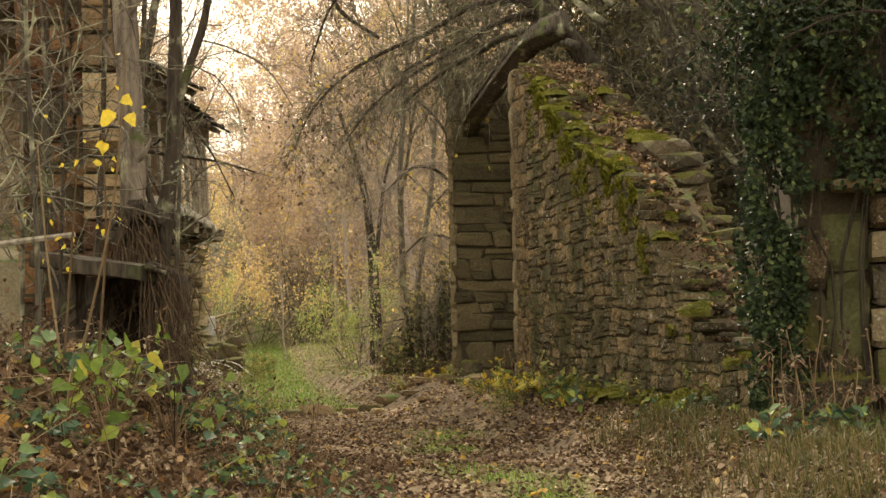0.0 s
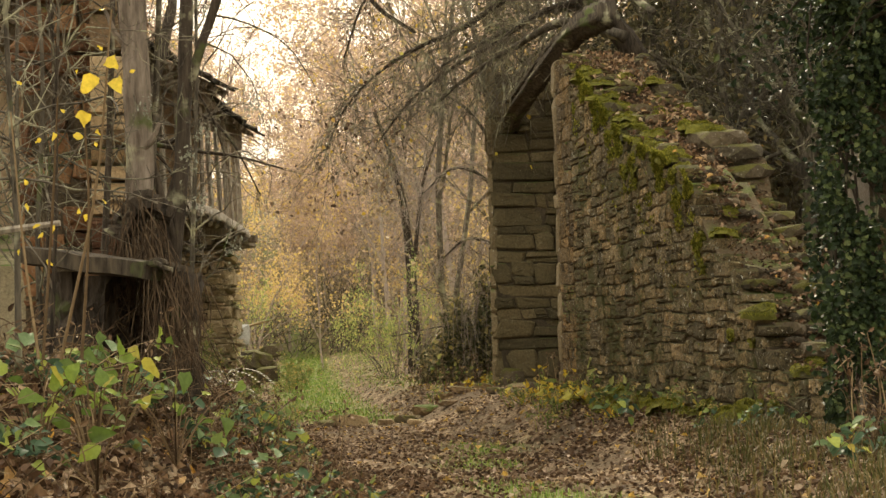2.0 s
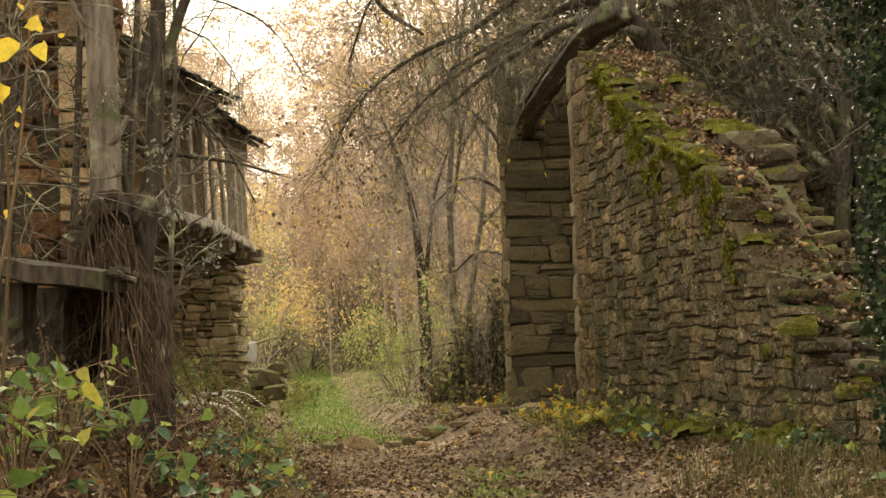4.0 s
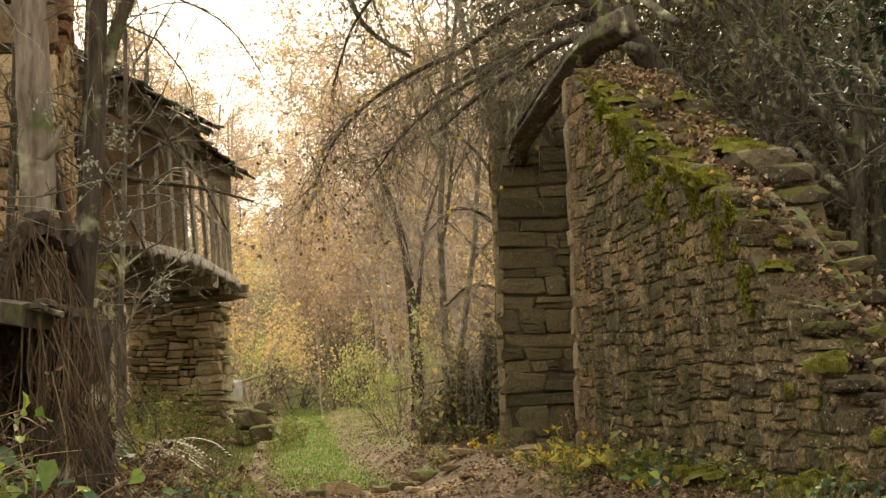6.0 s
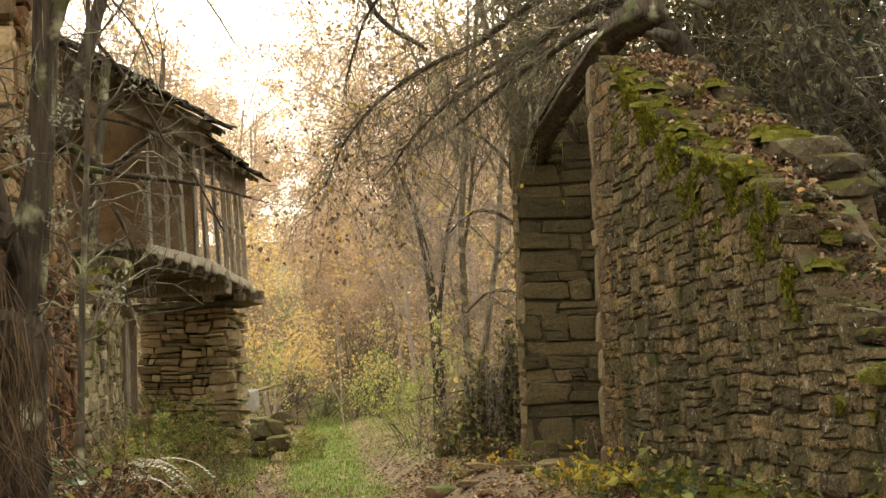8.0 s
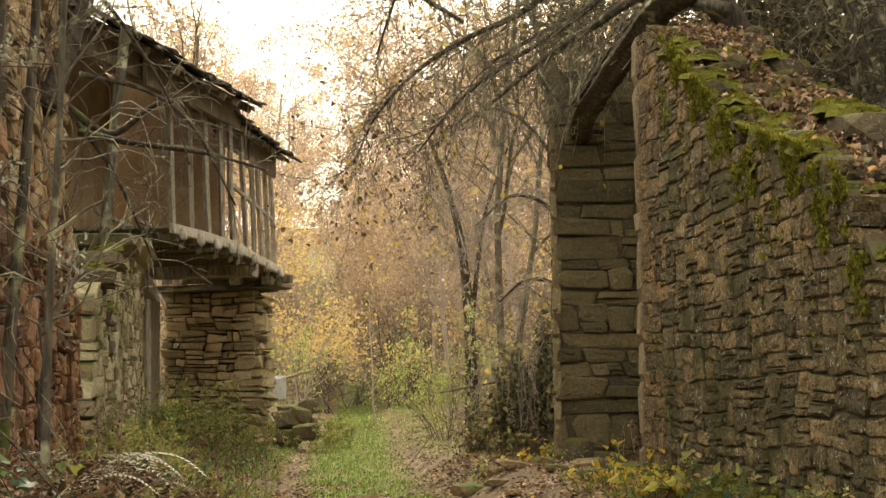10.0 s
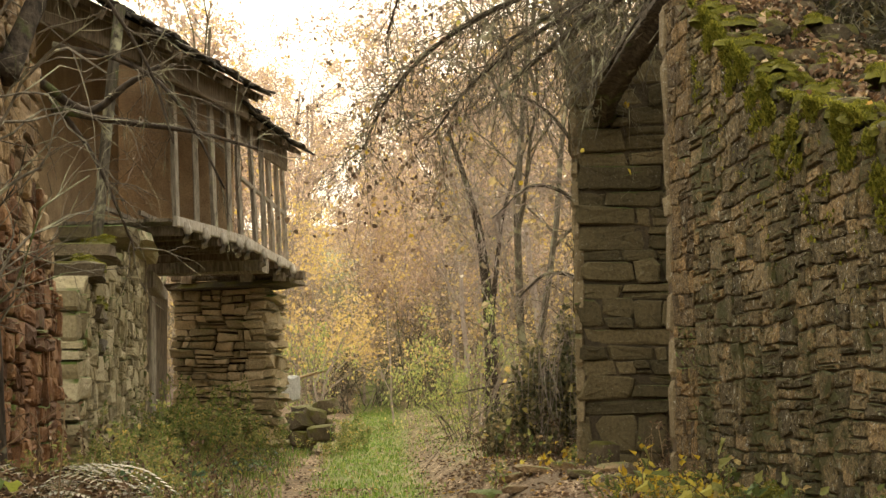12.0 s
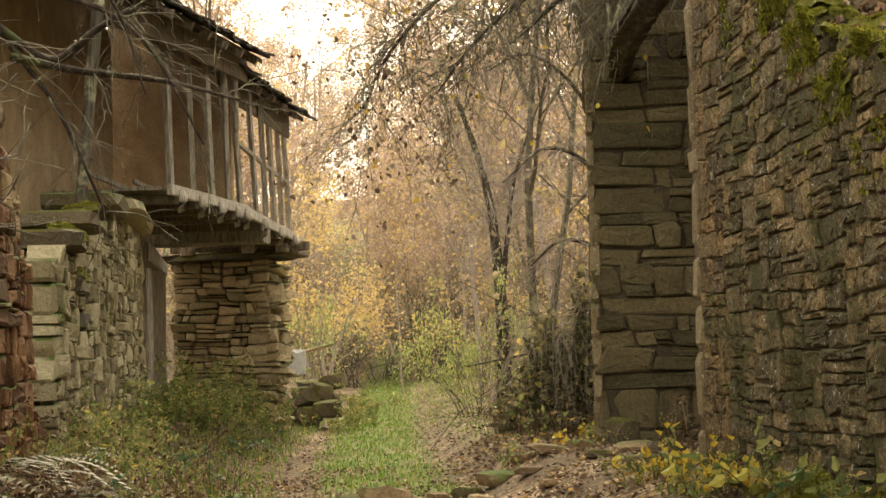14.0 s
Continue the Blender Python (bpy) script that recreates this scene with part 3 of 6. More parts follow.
def dry_stone(parent, name, base, along, top, seeds, material, joined, r, near, deep=0.16, gap=0.007, proud=0.02, bulge=0.009, bottom=0.1, skip=None, lean=0.1):
    """Irregular stones fitted together in a face that runs from base along the way, outside to its right hand."""
    a = np.array([along[0], along[1], 0.0])
    a /= np.linalg.norm(a)
    into = np.array([-a[1], a[0], 0.0])
    up = np.array([0, 0, 1.0])
    rest, made = Pile(), 0
    for c, poly in facets(seeds, r):
        if c[1] > top(c[0]) or c[1] < bottom or np.abs(poly).max() > 0.6 or (skip is not None and skip(c[0], c[1])):
            continue
        n = len(poly)
        size = np.linalg.norm(poly, axis=1)
        p = poly * (1 - np.clip(gap / np.abs(poly).max(0), 0, 0.4))
        mid = p.mean(0)
        out = r.uniform(-proud, proud * 0.4)
        slope = r.normal(size=2) * lean
        rings = [(1.0, deep, 0), (1.0, bulge + out, 0.003), (0.88, out, 0.003), (0.45, out - bulge * 0.2, 0.005)]
        v = []
        for k, depth, jit in rings:
            q = mid + (p - mid) * k
            w = depth + (q @ slope if depth < deep else 0) + r.normal(size=n) * jit
            v += [base + a * (c[0] + x) + up * (c[1] + z) + into * y for (x, z), y in zip(q, w)]
        v.append(base + a * (c[0] + mid[0]) + up * (c[1] + mid[1]) + into * (out - bulge * 0.3 + r.normal() * 0.005))
        f = []
        for k in range(3):
            for i in range(n):
                j = (i + 1) % n
                o = k * n
                f += [(o + i, o + j, o + n + j, o + n + i)]
        f = [t for q in f for t in ((q[0], q[1], q[2]), (q[0], q[2], q[3]))]
        f += [(3 * n + i, 3 * n + (i + 1) % n, 4 * n) for i in range(n)]
        if near(c[0], c[1]):
            o = np.array(base) + a * c[0] + up * c[1]
            ob = part(name, mesh_of(name, np.array(v) - o, f, material), parent)
            ob.location = o
        else:
            rest.add(v, f)
        made += 1
    if rest.v:
        part(name + "_rest", rest.mesh(name + "_rest", joined), parent, kind="stuff")
    return made


def core(base, along, us, tops, thick, inset, floor_z, material):
    """The earth-bound core behind the stones, with a stepped top."""
    a = np.array([along[0], along[1], 0.0])
    a /= np.linalg.norm(a)
    into = np.array([-a[1], a[0], 0.0])
    v = []
    for u, t in zip(us, tops):
        f = np.array(base) + a * u + into * inset
        k = np.array(base) + a * u + into * thick
        v += [(f[0], f[1], floor_z), (f[0], f[1], t), (k[0], k[1], t), (k[0], k[1], floor_z)]
    faces = []
    for i in range(len(us) - 1):
        o = 4 * i
        faces += [(o, o + 4, o + 5, o + 1), (o + 1, o + 5, o + 6, o + 2), (o + 2, o + 6, o + 7, o + 3)]
    o = 4 * (len(us) - 1)
    faces += [(0, 1, 2, 3), (o, o + 3, o + 2, o + 1)]
    return mesh_of("core", v, faces, material)


def chinked(cells, r, share=0.35, least=0.16):
    """Breaks some stones of the courses into two or three small ones."""
    out = []
    for u, v, w, h in cells:
        if w > least and r.random() < share:
            k = r.uniform(0.3, 0.7)
            if w > 0.3 and h > 0.07:
                j = r.uniform(0.35, 0.65)
                out += [(u, v, w * k, h), (u + w * k, v, w * (1 - k), h * j), (u + w * k, v + h * j, w * (1 - k), h * (1 - j))]
            else:
                out += [(u, v, w * k, h), (u + w * k, v, w * (1 - k), h)]
        else:
            out.append((u, v, w, h))
    return out


def upright(cells, r, share=0.4, flat=0.12):
    """Splits some stones into two upright ones, and a few into two flat ones, one of them thin."""
    out = []
    for u, v, w, h in cells:
        k = r.random()
        if k < share and w > 0.16:
            q = r.uniform(0.3, 0.7)
            out += [(u, v, w * q, h), (u + w * q, v, w * (1 - q), h)]
        elif k < share + flat and h > 0.1:
            q = r.choice((0.3, 0.7))
            out += [(u, v, w, h * q), (u, v + h * q, w, h * (1 - q))]
        else:
            out.append((u, v, w, h))
    return out


def broken(r, u, v, w, h, tall, wide):
    """Random rubble: a rectangle split again and again, so that no joint runs through."""
    if h <= tall * r.uniform(0.7, 1.3) and w <= wide * r.uniform(0.6, 1.4):
        return [(u, v, w, h)]
    k = r.uniform(0.33, 0.67)
    if w / wide > h / tall * r.uniform(0.6, 1.6):
        return broken(r, u, v, w * k, h, tall, wide) + broken(r, u + w * k, v, w * (1 - k), h, tall, wide)
    return broken(r, u, v, w, h * k, tall, wide) + broken(r, u, v + h * k, w, h * (1 - k), tall, wide)

# the ruined wall beside the track
R = np.random.default_rng(21)
WA = np.array([0.2607, -0.9654, 0.0])
WB = np.array([-0.44, 17.35, 0.0])
WN = np.array([0.9654, 0.2607, 0.0])


def wall_top(u):
    return float(np.interp(u, [-0.3, 0.2, 0.6, 1.2, 1.9, 2.6, 3.0, 3.6, 4.2, 4.85, 5.4, 6.1, 7.5], [3.7, 3.65, 3.54, 3.3, 2.9, 2.55, 2.44, 2.3, 2.1, 1.6, 1.24, 0.76, 0.48]))


def crown_z(u, w):
    """The broken top, from the face's edge back to the far side, which has lost more of its stones."""
    far = np.interp(u, [0, 0.95, 1.73, 2.56, 3.42, 3.52, 3.94, 4.3, 5.2, 7.4], [3.75, 3.32, 2.95, 2.66, 2.36, 2.05, 1.8, 1.62, 1.2, 0.5])
    k = float(smooth(0.2, 0.8, w))
    return wall_top(u) * (1 - k) + float(far) * k


def on_wall(u, w, z):
    return WB + WA * u + WN * w + np.array([0, 0, z])


STONE_JOINED = stone_material("rubble_stone_far", [(0.08, (0.08, 0.066, 0.037)), (0.35, (0.15, 0.121, 0.068)), (0.55, (0.215, 0.168, 0.093)), (0.75, (0.285, 0.205, 0.108)), (0.95, (0.44, 0.375, 0.26))], 0.66, 1.0, island=True, tint=0.32, mosscolor=(0.058, 0.056, 0.018), grain=1.0)
near_wall = thing("ruined_wall", "mossy rubble stone wall broken down to a slope", "wall")
us = np.linspace(0.03, 7.4, 60)
part("core", core(WB, WA, us, [wall_top(u) - 0.1 + 0.03 * R.normal() for u in us], 0.5, 0.016, -0.3, EARTH), near_wall)
part("core", core(WB + WN * 0.5, WA, us, [crown_z(u, 0.7) - 0.1 + 0.03 * R.normal() for u in us], 0.42, 0.0, -0.3, EARTH), near_wall)
seeds = upright(broken(R, 0.76, 0.0, 6.8, 3.9, 0.16, 0.34), R, 0.35, 0.15)
print("wall stones", dry_stone(near_wall, "stone", WB, WA, lambda u: wall_top(u) - 0.03, seeds, STONE, STONE_JOINED, R, lambda u, v: 0.9 < u < 3.2 and v > 0.95, gap=0.006, proud=0.012, bulge=0.006, lean=0.02))
seeds = upright(broken(R, 0.2, 0.0, 0.56, 3.6, 0.2, 0.4), R)
dry_stone(near_wall, "quoin_stone", WB, WA, lambda u: wall_top(u) - 0.03, seeds, STONE_RUST, STONE_RUST, R, lambda u, v: True, gap=0.004, proud=0.006, bulge=0.004, lean=0.015)
v = 0.08
while v < 3.5:
    h, w = min(R.uniform(0.16, 0.5), 3.62 - v), R.uniform(0.14, 0.2)
    rubble(near_wall, "quoin", WB, WA, lambda u: 9, [(0.0, v, w, h)], STONE_QUOIN, R, deep=0.5, proud=0.006, gap=0.003, rough=0.018, tilt=0.2)
    v += h


def loose_mesh(seed, material):
    """A flat broken slab or lump, one unit across."""
    r = np.random.default_rng(seed)
    bm = bmesh.new()
    bmesh.ops.create_icosphere(bm, subdivisions=2, radius=0.5)
    for q in bm.verts:
        k = 1 + 0.22 * noise.noise(q.co * 3.1 + Vector((seed, 0, 0)))
        q.co = Vector((max(-0.42, min(0.42, q.co.x * k)), max(-0.42, min(0.42, q.co.y * k)), max(-0.3, min(0.3, q.co.z * k)) * 1.3))
    me = bpy.data.meshes.new("slab")
    bm.to_mesh(me)
    bm.free()
    me.materials.append(material)
    return me


LOOSE = [loose_mesh(k, STONE_TOP) for k in range(8)]
LOOSE_BARE = [loose_mesh(k, STONE_WARM) for k in range(8)]
# broken stones along the crown of the wall
for k in range(210):
    u = R.uniform(0.1, 7.2)
    w = R.uniform(0.1, 0.9)
    big = R.uniform(0.1, 0.3)
    ob = part("crown_stone", LOOSE[R.integers(8)], near_wall)
    ob.matrix_basis = Matrix.Translation(on_wall(u, w, crown_z(u, w) - 0.06 + R.uniform(-0.03, 0.05))) @ pose(0, 0, 0, R.normal() * 9, R.normal() * 9, R.uniform(0, 360)) @ Matrix.Diagonal((big, big * R.uniform(0.6, 1), big * R.uniform(0.22, 0.45), 1))
# flat slabs left lying in courses on the far side, and loose blocks
for u, w, z, long, wide, high in ((3.1, 0.62, 2.56, 0.62, 0.42, 0.13), (3.22, 0.7, 2.44, 0.66, 0.44, 0.11), (3.16, 0.68, 2.34, 0.7, 0.4, 0.09), (3.3, 0.74, 2.24, 0.66, 0.42, 0.12), (3.28, 0.72, 2.13, 0.6, 0.4, 0.1), (1.34, 0.74, 3.2, 0.4, 0.3, 0.12), (1.36, 0.76, 3.1, 0.4, 0.3, 0.1), (3.95, 0.75, 1.84, 0.5, 0.34, 0.07), (4.3, 0.7, 1.7, 0.52, 0.36, 0.08),
                                  (3.6, 0.6, 2.06, 0.4, 0.3, 0.06), (4.8, 0.6, 1.48, 0.5, 0.3, 0.08), (5.2, 0.5, 1.26, 0.46, 0.3, 0.08), (3.02, 0.26, 2.47, 0.26, 0.2, 0.09), (5.6, 0.4, 1.08, 0.42, 0.3, 0.09), (6.0, 0.3, 0.86, 0.4, 0.3, 0.1)):
    ob = part("crown_block", LOOSE[int(u * 10 + w * 20) % 8], near_wall)
    ob.matrix_basis = Matrix.Translation(on_wall(u, w, z - high / 2)) @ pose(0, 0, 0, R.normal() * 4, R.normal() * 4, -75 + R.normal() * 9) @ Matrix.Diagonal((long, wide * 1.15, high * 1.35, 1))


def moss_mesh(seed, count=1500):
    """A cushion of moss: a low dome with a pile of short tufts."""
    r = np.random.default_rng(seed)
    a, k = r.uniform(0, 2 * np.pi, count), np.sqrt(r.uniform(0, 1, count))
    edge = 1 + 0.25 * np.sin(3 * a + seed) + 0.15 * np.sin(5 * a + 2 * seed)
    x, y = 0.5 * k * edge * np.cos(a), 0.5 * k * edge * np.sin(a)
    z = 0.28 * np.sqrt(np.clip(1 - k * k, 0, 1)) * (1 + 0.25 * np.sin(9 * x + seed) * np.sin(8 * y))
    v, f = blade_cloud(np.stack([x, y, z - 0.01], 1), 0.1, 0.017, seed, 1.5)
    n, m = 22, 8
    dome = [(0, 0, 0.27)]
    for j in range(1, m + 1):
        for i in range(n):
            b = 2 * np.pi * i / n
            e = 1 + 0.25 * np.sin(3 * b + seed) + 0.15 * np.sin(5 * b + 2 * seed)
            q = j / m
            k = r.normal() * 0.012
            dome.append((0.5 * q * e * np.cos(b) + k, 0.5 * q * e * np.sin(b) - k, 0.28 * np.sqrt(max(0, 1 - q * q)) - 0.02 + k - 0.1 * (j == m)))
    faces = [(0, 1 + i, 1 + (i + 1) % n) for i in range(n)]
    for j in range(m - 1):
        for i in range(n):
            p, q = 1 + j * n + i, 1 + j * n + (i + 1) % n
            faces += [(p, p + n, q + n), (p, q + n, q)]
    pile = Pile()
    pile.add(dome, faces)
    pile.add(v, f)
    me = pile.mesh("moss_cushion", MOSS_BED)
    me.materials.append(MOSS)
    me.polygons.foreach_set("material_index", [0 if k < len(faces) else 1 for k in range(len(me.polygons))])
    me.polygons.foreach_set("use_smooth", [k < len(faces) for k in range(len(me.polygons))])
    return me


CUSHIONS = [moss_mesh(k) for k in range(5)]


def cushion(at, big, turn=(0, 0), label="bright green moss cushion on old stones"):
    ob = part("moss_cushion", CUSHIONS[R.integers(5)])
    ob.matrix_basis = Matrix.Translation(at) @ pose(0, 0, 0, turn[0], turn[1], R.uniform(0, 360)) @ Matrix.Diagonal((big, big * R.uniform(0.7, 1), big * R.uniform(0.6, 1), 1))
    tagged(ob, label, "moss", "moss cushions on the wall")


for k in range(84):
    u = R.choice([R.uniform(1.0, 3.7), R.uniform(1.5, 6.8)], p=[0.65, 0.35])
    w = R.uniform(0.02, 0.22) if k % 4 else R.uniform(0.4, 0.8)
    cushion(on_wall(u, w, crown_z(u, w) - R.uniform(0.0, 0.07)), R.uniform(0.1, 0.22), (R.normal() * 14, R.normal() * 14))
# moss that spills over the edge of the crown and hangs down the face
um, dm = R.uniform(0.9, 4.6, 60000), R.exponential(0.13, 60000)
zm = np.interp(um, np.linspace(0, 7, 141), [wall_top(u) for u in np.linspace(0, 7, 141)]) - dm + 0.03
clump = np.sin(7.1 * um + 1) * np.sin(9.3 * zm) + 0.6 * np.sin(19 * um + 7 * zm) + 0.5 * np.sin(31 * zm - 5 * um) + R.normal(size=60000) * 0.3
keep = clump > 0.75 - 0.5 * np.exp(-dm / 0.08)
fringe = WB + um[keep, None] * WA + zm[keep, None] * np.array([0, 0, 1.0]) - WN * R.uniform(0.0, 0.022, (keep.sum(), 1))
v, f = blade_cloud(fringe, 0.035, 0.012, 77, 1.6)
tagged(part("moss_fringe", mesh_of("moss_fringe", v, f, MOSS), None, kind="stuff"), "olive moss hanging over the broken wall top", "moss")
for u, w, big in ((3.0, 0.55, 0.3), (3.2, 0.6, 0.26), (2.85, 0.5, 0.24), (2.5, 0.3, 0.22), (2.7, 0.15, 0.2), (1.4, 0.62, 0.2)):
    cushion(on_wall(u, w, crown_z(u, w) + 0.1 * (w > 0.4) - 0.02), big, (R.normal() * 8, R.normal() * 8))
for k in range(16):
    u = R.uniform(2.2, 6.5)
    z = R.uniform(0.25, 0.5) if k % 2 else wall_top(u) - R.uniform(0.1, 0.55)
    cushion(on_wall(u, -0.01, z), R.uniform(0.07, 0.14), (70 + R.normal() * 10, -15), "dark green moss tuft clinging to the wall")

for k in range(30):
    u = R.uniform(1.4, 5.8)
    q = WB + WA * u - WN * R.uniform(0.02, 0.14)
    cushion((q[0], q[1], float(ground_z(q[0], q[1])) + R.uniform(-0.02, 0.12)), R.uniform(0.12, 0.26), (R.normal() * 15, R.normal() * 15), "yellow-green moss mound at the foot of the wall")

# the standing jamb of the gateway, its end towards the track
jamb = thing("gate_jamb", "tall squared stone jamb of a collapsed gateway", "gateway")
JB, JA = np.array([-1.33, 21.3, 0.0]), np.array([1.0, 0.03, 0.0])
part("core", core(JB, JA, [0.04, 1.0], [4.15, 4.15], 2.6, 0.03, -0.2, MORTAR), jamb)
cells = []
v = 0.1
for h, cuts in ((0.36, (0.0, 0.16, 0.55, 1.02)), (0.34, (0.0, 0.13, 0.52, 0.8, 1.02)), (0.15, (0, 1.02)), (0.2, (0.0, 1.02)), (0.13, (0.0, 0.3, 0.62, 1.02)), (0.14, (0, 0.25, 0.7, 1.02)), (0.16, (0, 0.9, 1.02)), (0.27, (0, 0.52, 0.75, 1.02)), (0.15, (0, 1.02)), (0.2, (0, 0.47, 0.72, 1.02)), (0.1, (0, 0.4, 1.02)), (0.22, (0, 1.02)), (0.18, (0, 0.55, 1.02)), (0.14, (0, 0.3, 0.8, 1.02)), (0.24, (0, 0.75, 1.02)), (0.13, (0, 0.45, 1.02)), (0.23, (0, 1.02)), (0.18, (0, 0.5, 1.02)), (0.2, (0, 0.7, 1.02)), (0.22, (0, 1.02))):
    for a, b in zip(cuts[:-1], cuts[1:]):
        if h > 0.26 and b - a > 0.28 and a > 0.3:
            n = 3
            cells += [(a, v + i * h / n, b - a, h / n) for i in range(n)]
        else:
            cells.append((a, v, b - a, h))
    v += h
dry_stone(jamb, "stone", JB, JA, lambda u: 4.6, chinked(cells, R, 0.45, 0.3), STONE_JAMB, STONE_JAMB, R, lambda u, v: True, deep=0.32, gap=0.006, proud=0.05, bulge=0.016, lean=0.07)
# narrow edge stones in a paler tone that imitates light on the arris
v = 0.1
while v < 3.9:
    h = R.uniform(0.16, 0.42)
    rubble(jamb, "arris_stone", JB + np.array([-0.04, -0.005, 0]), (1.0, 0.03), lambda u: 9, [(0.0, v, R.uniform(0.07, 0.12), h)], STONE_QUOIN, R, deep=0.4, proud=0.01, gap=0.008, rough=0.05, tilt=0.7)
    v += h
cells = courses(R, 0.0, 2.5, 0.1, 4.2, (0.13, 0.3), (0.3, 0.6))
rubble(jamb, "side_stone", JB + np.array([-0.02, 2.55, 0]), (0.0, -1.0), lambda u: 4.2, cells, STONE_JAMB, R, deep=0.25, rough=0.06)

BEAM_OLD = bark_material("old_lintel", (0.03, 0.024, 0.018), (0.11, 0.088, 0.06), 0.03, 0.5)
# fallen lintel timber between the wall and the jamb
beam = thing("fallen_lintel", "splintered grey lintel timber slumped in the gateway", "beam")
pl = Pile()
rough_trunk(pl, [(0.15, 17.4, 4.08), (-0.18, 17.9, 4.02), (-0.5, 18.7, 3.8), (-0.82, 19.5, 3.55), (-0.98, 20.4, 3.5), (-1.05, 21.4, 3.5)], 0.13, 0.075, R, 80, 20, 0.2, 0.0)
part("log", pl.mesh("log", BEAM_OLD, True), beam)
pl = Pile()
rough_trunk(pl, [(-0.1, 17.9, 4.16), (-0.45, 18.7, 3.98), (-0.75, 19.4, 3.76), (-0.95, 20.1, 3.66)], 0.075, 0.04, R, 40, 12, 0.25, 0.1)
part("split_piece", pl.mesh("split_piece", BEAM_OLD), beam)
pl = Pile()
for k in range(70):
    p = np.array([-0.2, 18.2, 4.2]) + np.array([-0.95, 2.6, -0.45]) * R.uniform(0, 1) + R.normal(size=3) * 0.1
    pl.tube([p, p + (R.normal() * 0.08 - 0.06, R.normal() * 0.08, -0.12), p + (R.normal() * 0.12 - 0.1, R.normal() * 0.1, -R.uniform(0.25, 0.5))], [0.012, 0.009, 0.004], 3)
part("hanging_roots", pl.mesh("hanging_roots", TWIG), beam, kind="stuff")

# ---- ruined red wall across the track ----
red = thing("red_wall", "tumbled reddish stone wall overgrown at its foot", "wall")
RA = np.array([-0.28, 0.96, 0.0])
RB = np.array([-2.55, 10.2, 0.0])


def red_top(u):
    return float(np.interp(u, [0, 2.5, 3.6, 4.6, 5.2, 5.6, 6.2, 6.9, 7.3], [4.2, 4.2, 4.0, 3.4, 2.9, 2.35, 2.15, 1.6, 0.7]))


us = np.linspace(1.2, 7.2, 30)
part("core", core(RB, RA, us, [red_top(u) - 0.12 for u in us], 0.7, 0.05, -0.2, MORTAR), red)
STONE_RED_JOINED = stone_material("red_stone_far", [(0.1, (0.11, 0.055, 0.03)), (0.5, (0.24, 0.125, 0.065)), (0.95, (0.36, 0.23, 0.13))], 0.15, 0.2, island=True, tint=0.35)
seeds = upright(broken(R, 0.9, 0.1, 6.7, 4.3, 0.22, 0.5), R)
line = lambda u: 2.0 + 0.3 * np.sin(5 * u)
dry_stone(red, "stone", RB, RA, red_top, seeds, STONE_RED, STONE_RED_JOINED, R, lambda u, v: u > 3.6, deep=0.28, proud=0.03, bulge=0.012, lean=0.05, bottom=0.3, skip=lambda u, v: v > line(u))
STONE_WARM_JOINED = stone_material("warm_stone_far", [(0.1, (0.15, 0.1, 0.055)), (0.5, (0.34, 0.24, 0.13)), (0.95, (0.5, 0.39, 0.24))], 0.2, 0.3, island=True, tint=0.35)
dry_stone(red, "upper_stone", RB, RA, red_top, seeds, STONE_WARM, STONE_WARM_JOINED, R, lambda u, v: u > 3.6, deep=0.28, proud=0.03, bulge=0.012, lean=0.05, skip=lambda u, v: v <= line(u))

end = RB + RA * 1.2 + np.array([-RA[1], RA[0], 0.0]) * 0.72
dry_stone(red, "end_stone", end, np.array([RA[1], -RA[0], 0.0]), lambda u: 4.2, upright(broken(R, -0.02, 0.3, 0.78, 4.0, 0.26, 0.3), R), STONE_RED, STONE_RED_JOINED, R, lambda u, v: True, deep=0.2, proud=0.06, bulge=0.03)

# ---- old house with the wooden balcony ----
house = thing("balcony_house", "decaying stone house with a sagging wooden balcony", "house")
HA = np.array([-0.29, 1.0, 0.0])
HA /= np.linalg.norm(HA)
HI = np.array([-HA[1], HA[0], 0.0])
HB = np.array([-4.75, 17.9, 0.0])
LONG = (28.0 - 17.9) / HA[1]


def on_front(u, w, z):
    """u along the front, w inwards."""
    return HB + HA * u + HI * w + np.array([0, 0, z])


part("lower_core", core(HB, HA, [0, 1, 3, 6, LONG - 0.1], [1.8, 2.0, 2.3, 2.7, 2.8], 3.0, 0.03, -0.2, PALE_MORTAR), house)
front = Pile()
v = [on_front(u, w + back, z) for u, back in ((0.8, 1.35), (LONG + 2.0, 0.0)) for w in (0.5, 3.5) for z in (1.8, 5.85)]
front.add(v, [(0, 1, 5, 4), (2, 6, 7, 3), (1, 3, 7, 5), (0, 4, 6, 2), (0, 2, 3, 1), (4, 5, 7, 6)])
part("upper_wall", front.mesh("upper_wall", PLASTER), house)
back = Pile()
v = [on_front(u, w, z) for u in (LONG - 0.2, LONG + 6) for w in (2.6, 3.0) for z in (0, 2.9)]
back.add(v, [(0, 1, 5, 4), (2, 6, 7, 3), (1, 3, 7, 5), (0, 4, 6, 2), (0, 2, 3, 1), (4, 5, 7, 6)])
part("back_wall", back.mesh("back_wall", MORTAR), house)
def front_top(u):
    return float(np.interp(u, [0, 1.0, 3.0, 6.0, 10.5], [1.8, 2.0, 2.3, 2.68, 2.75]))


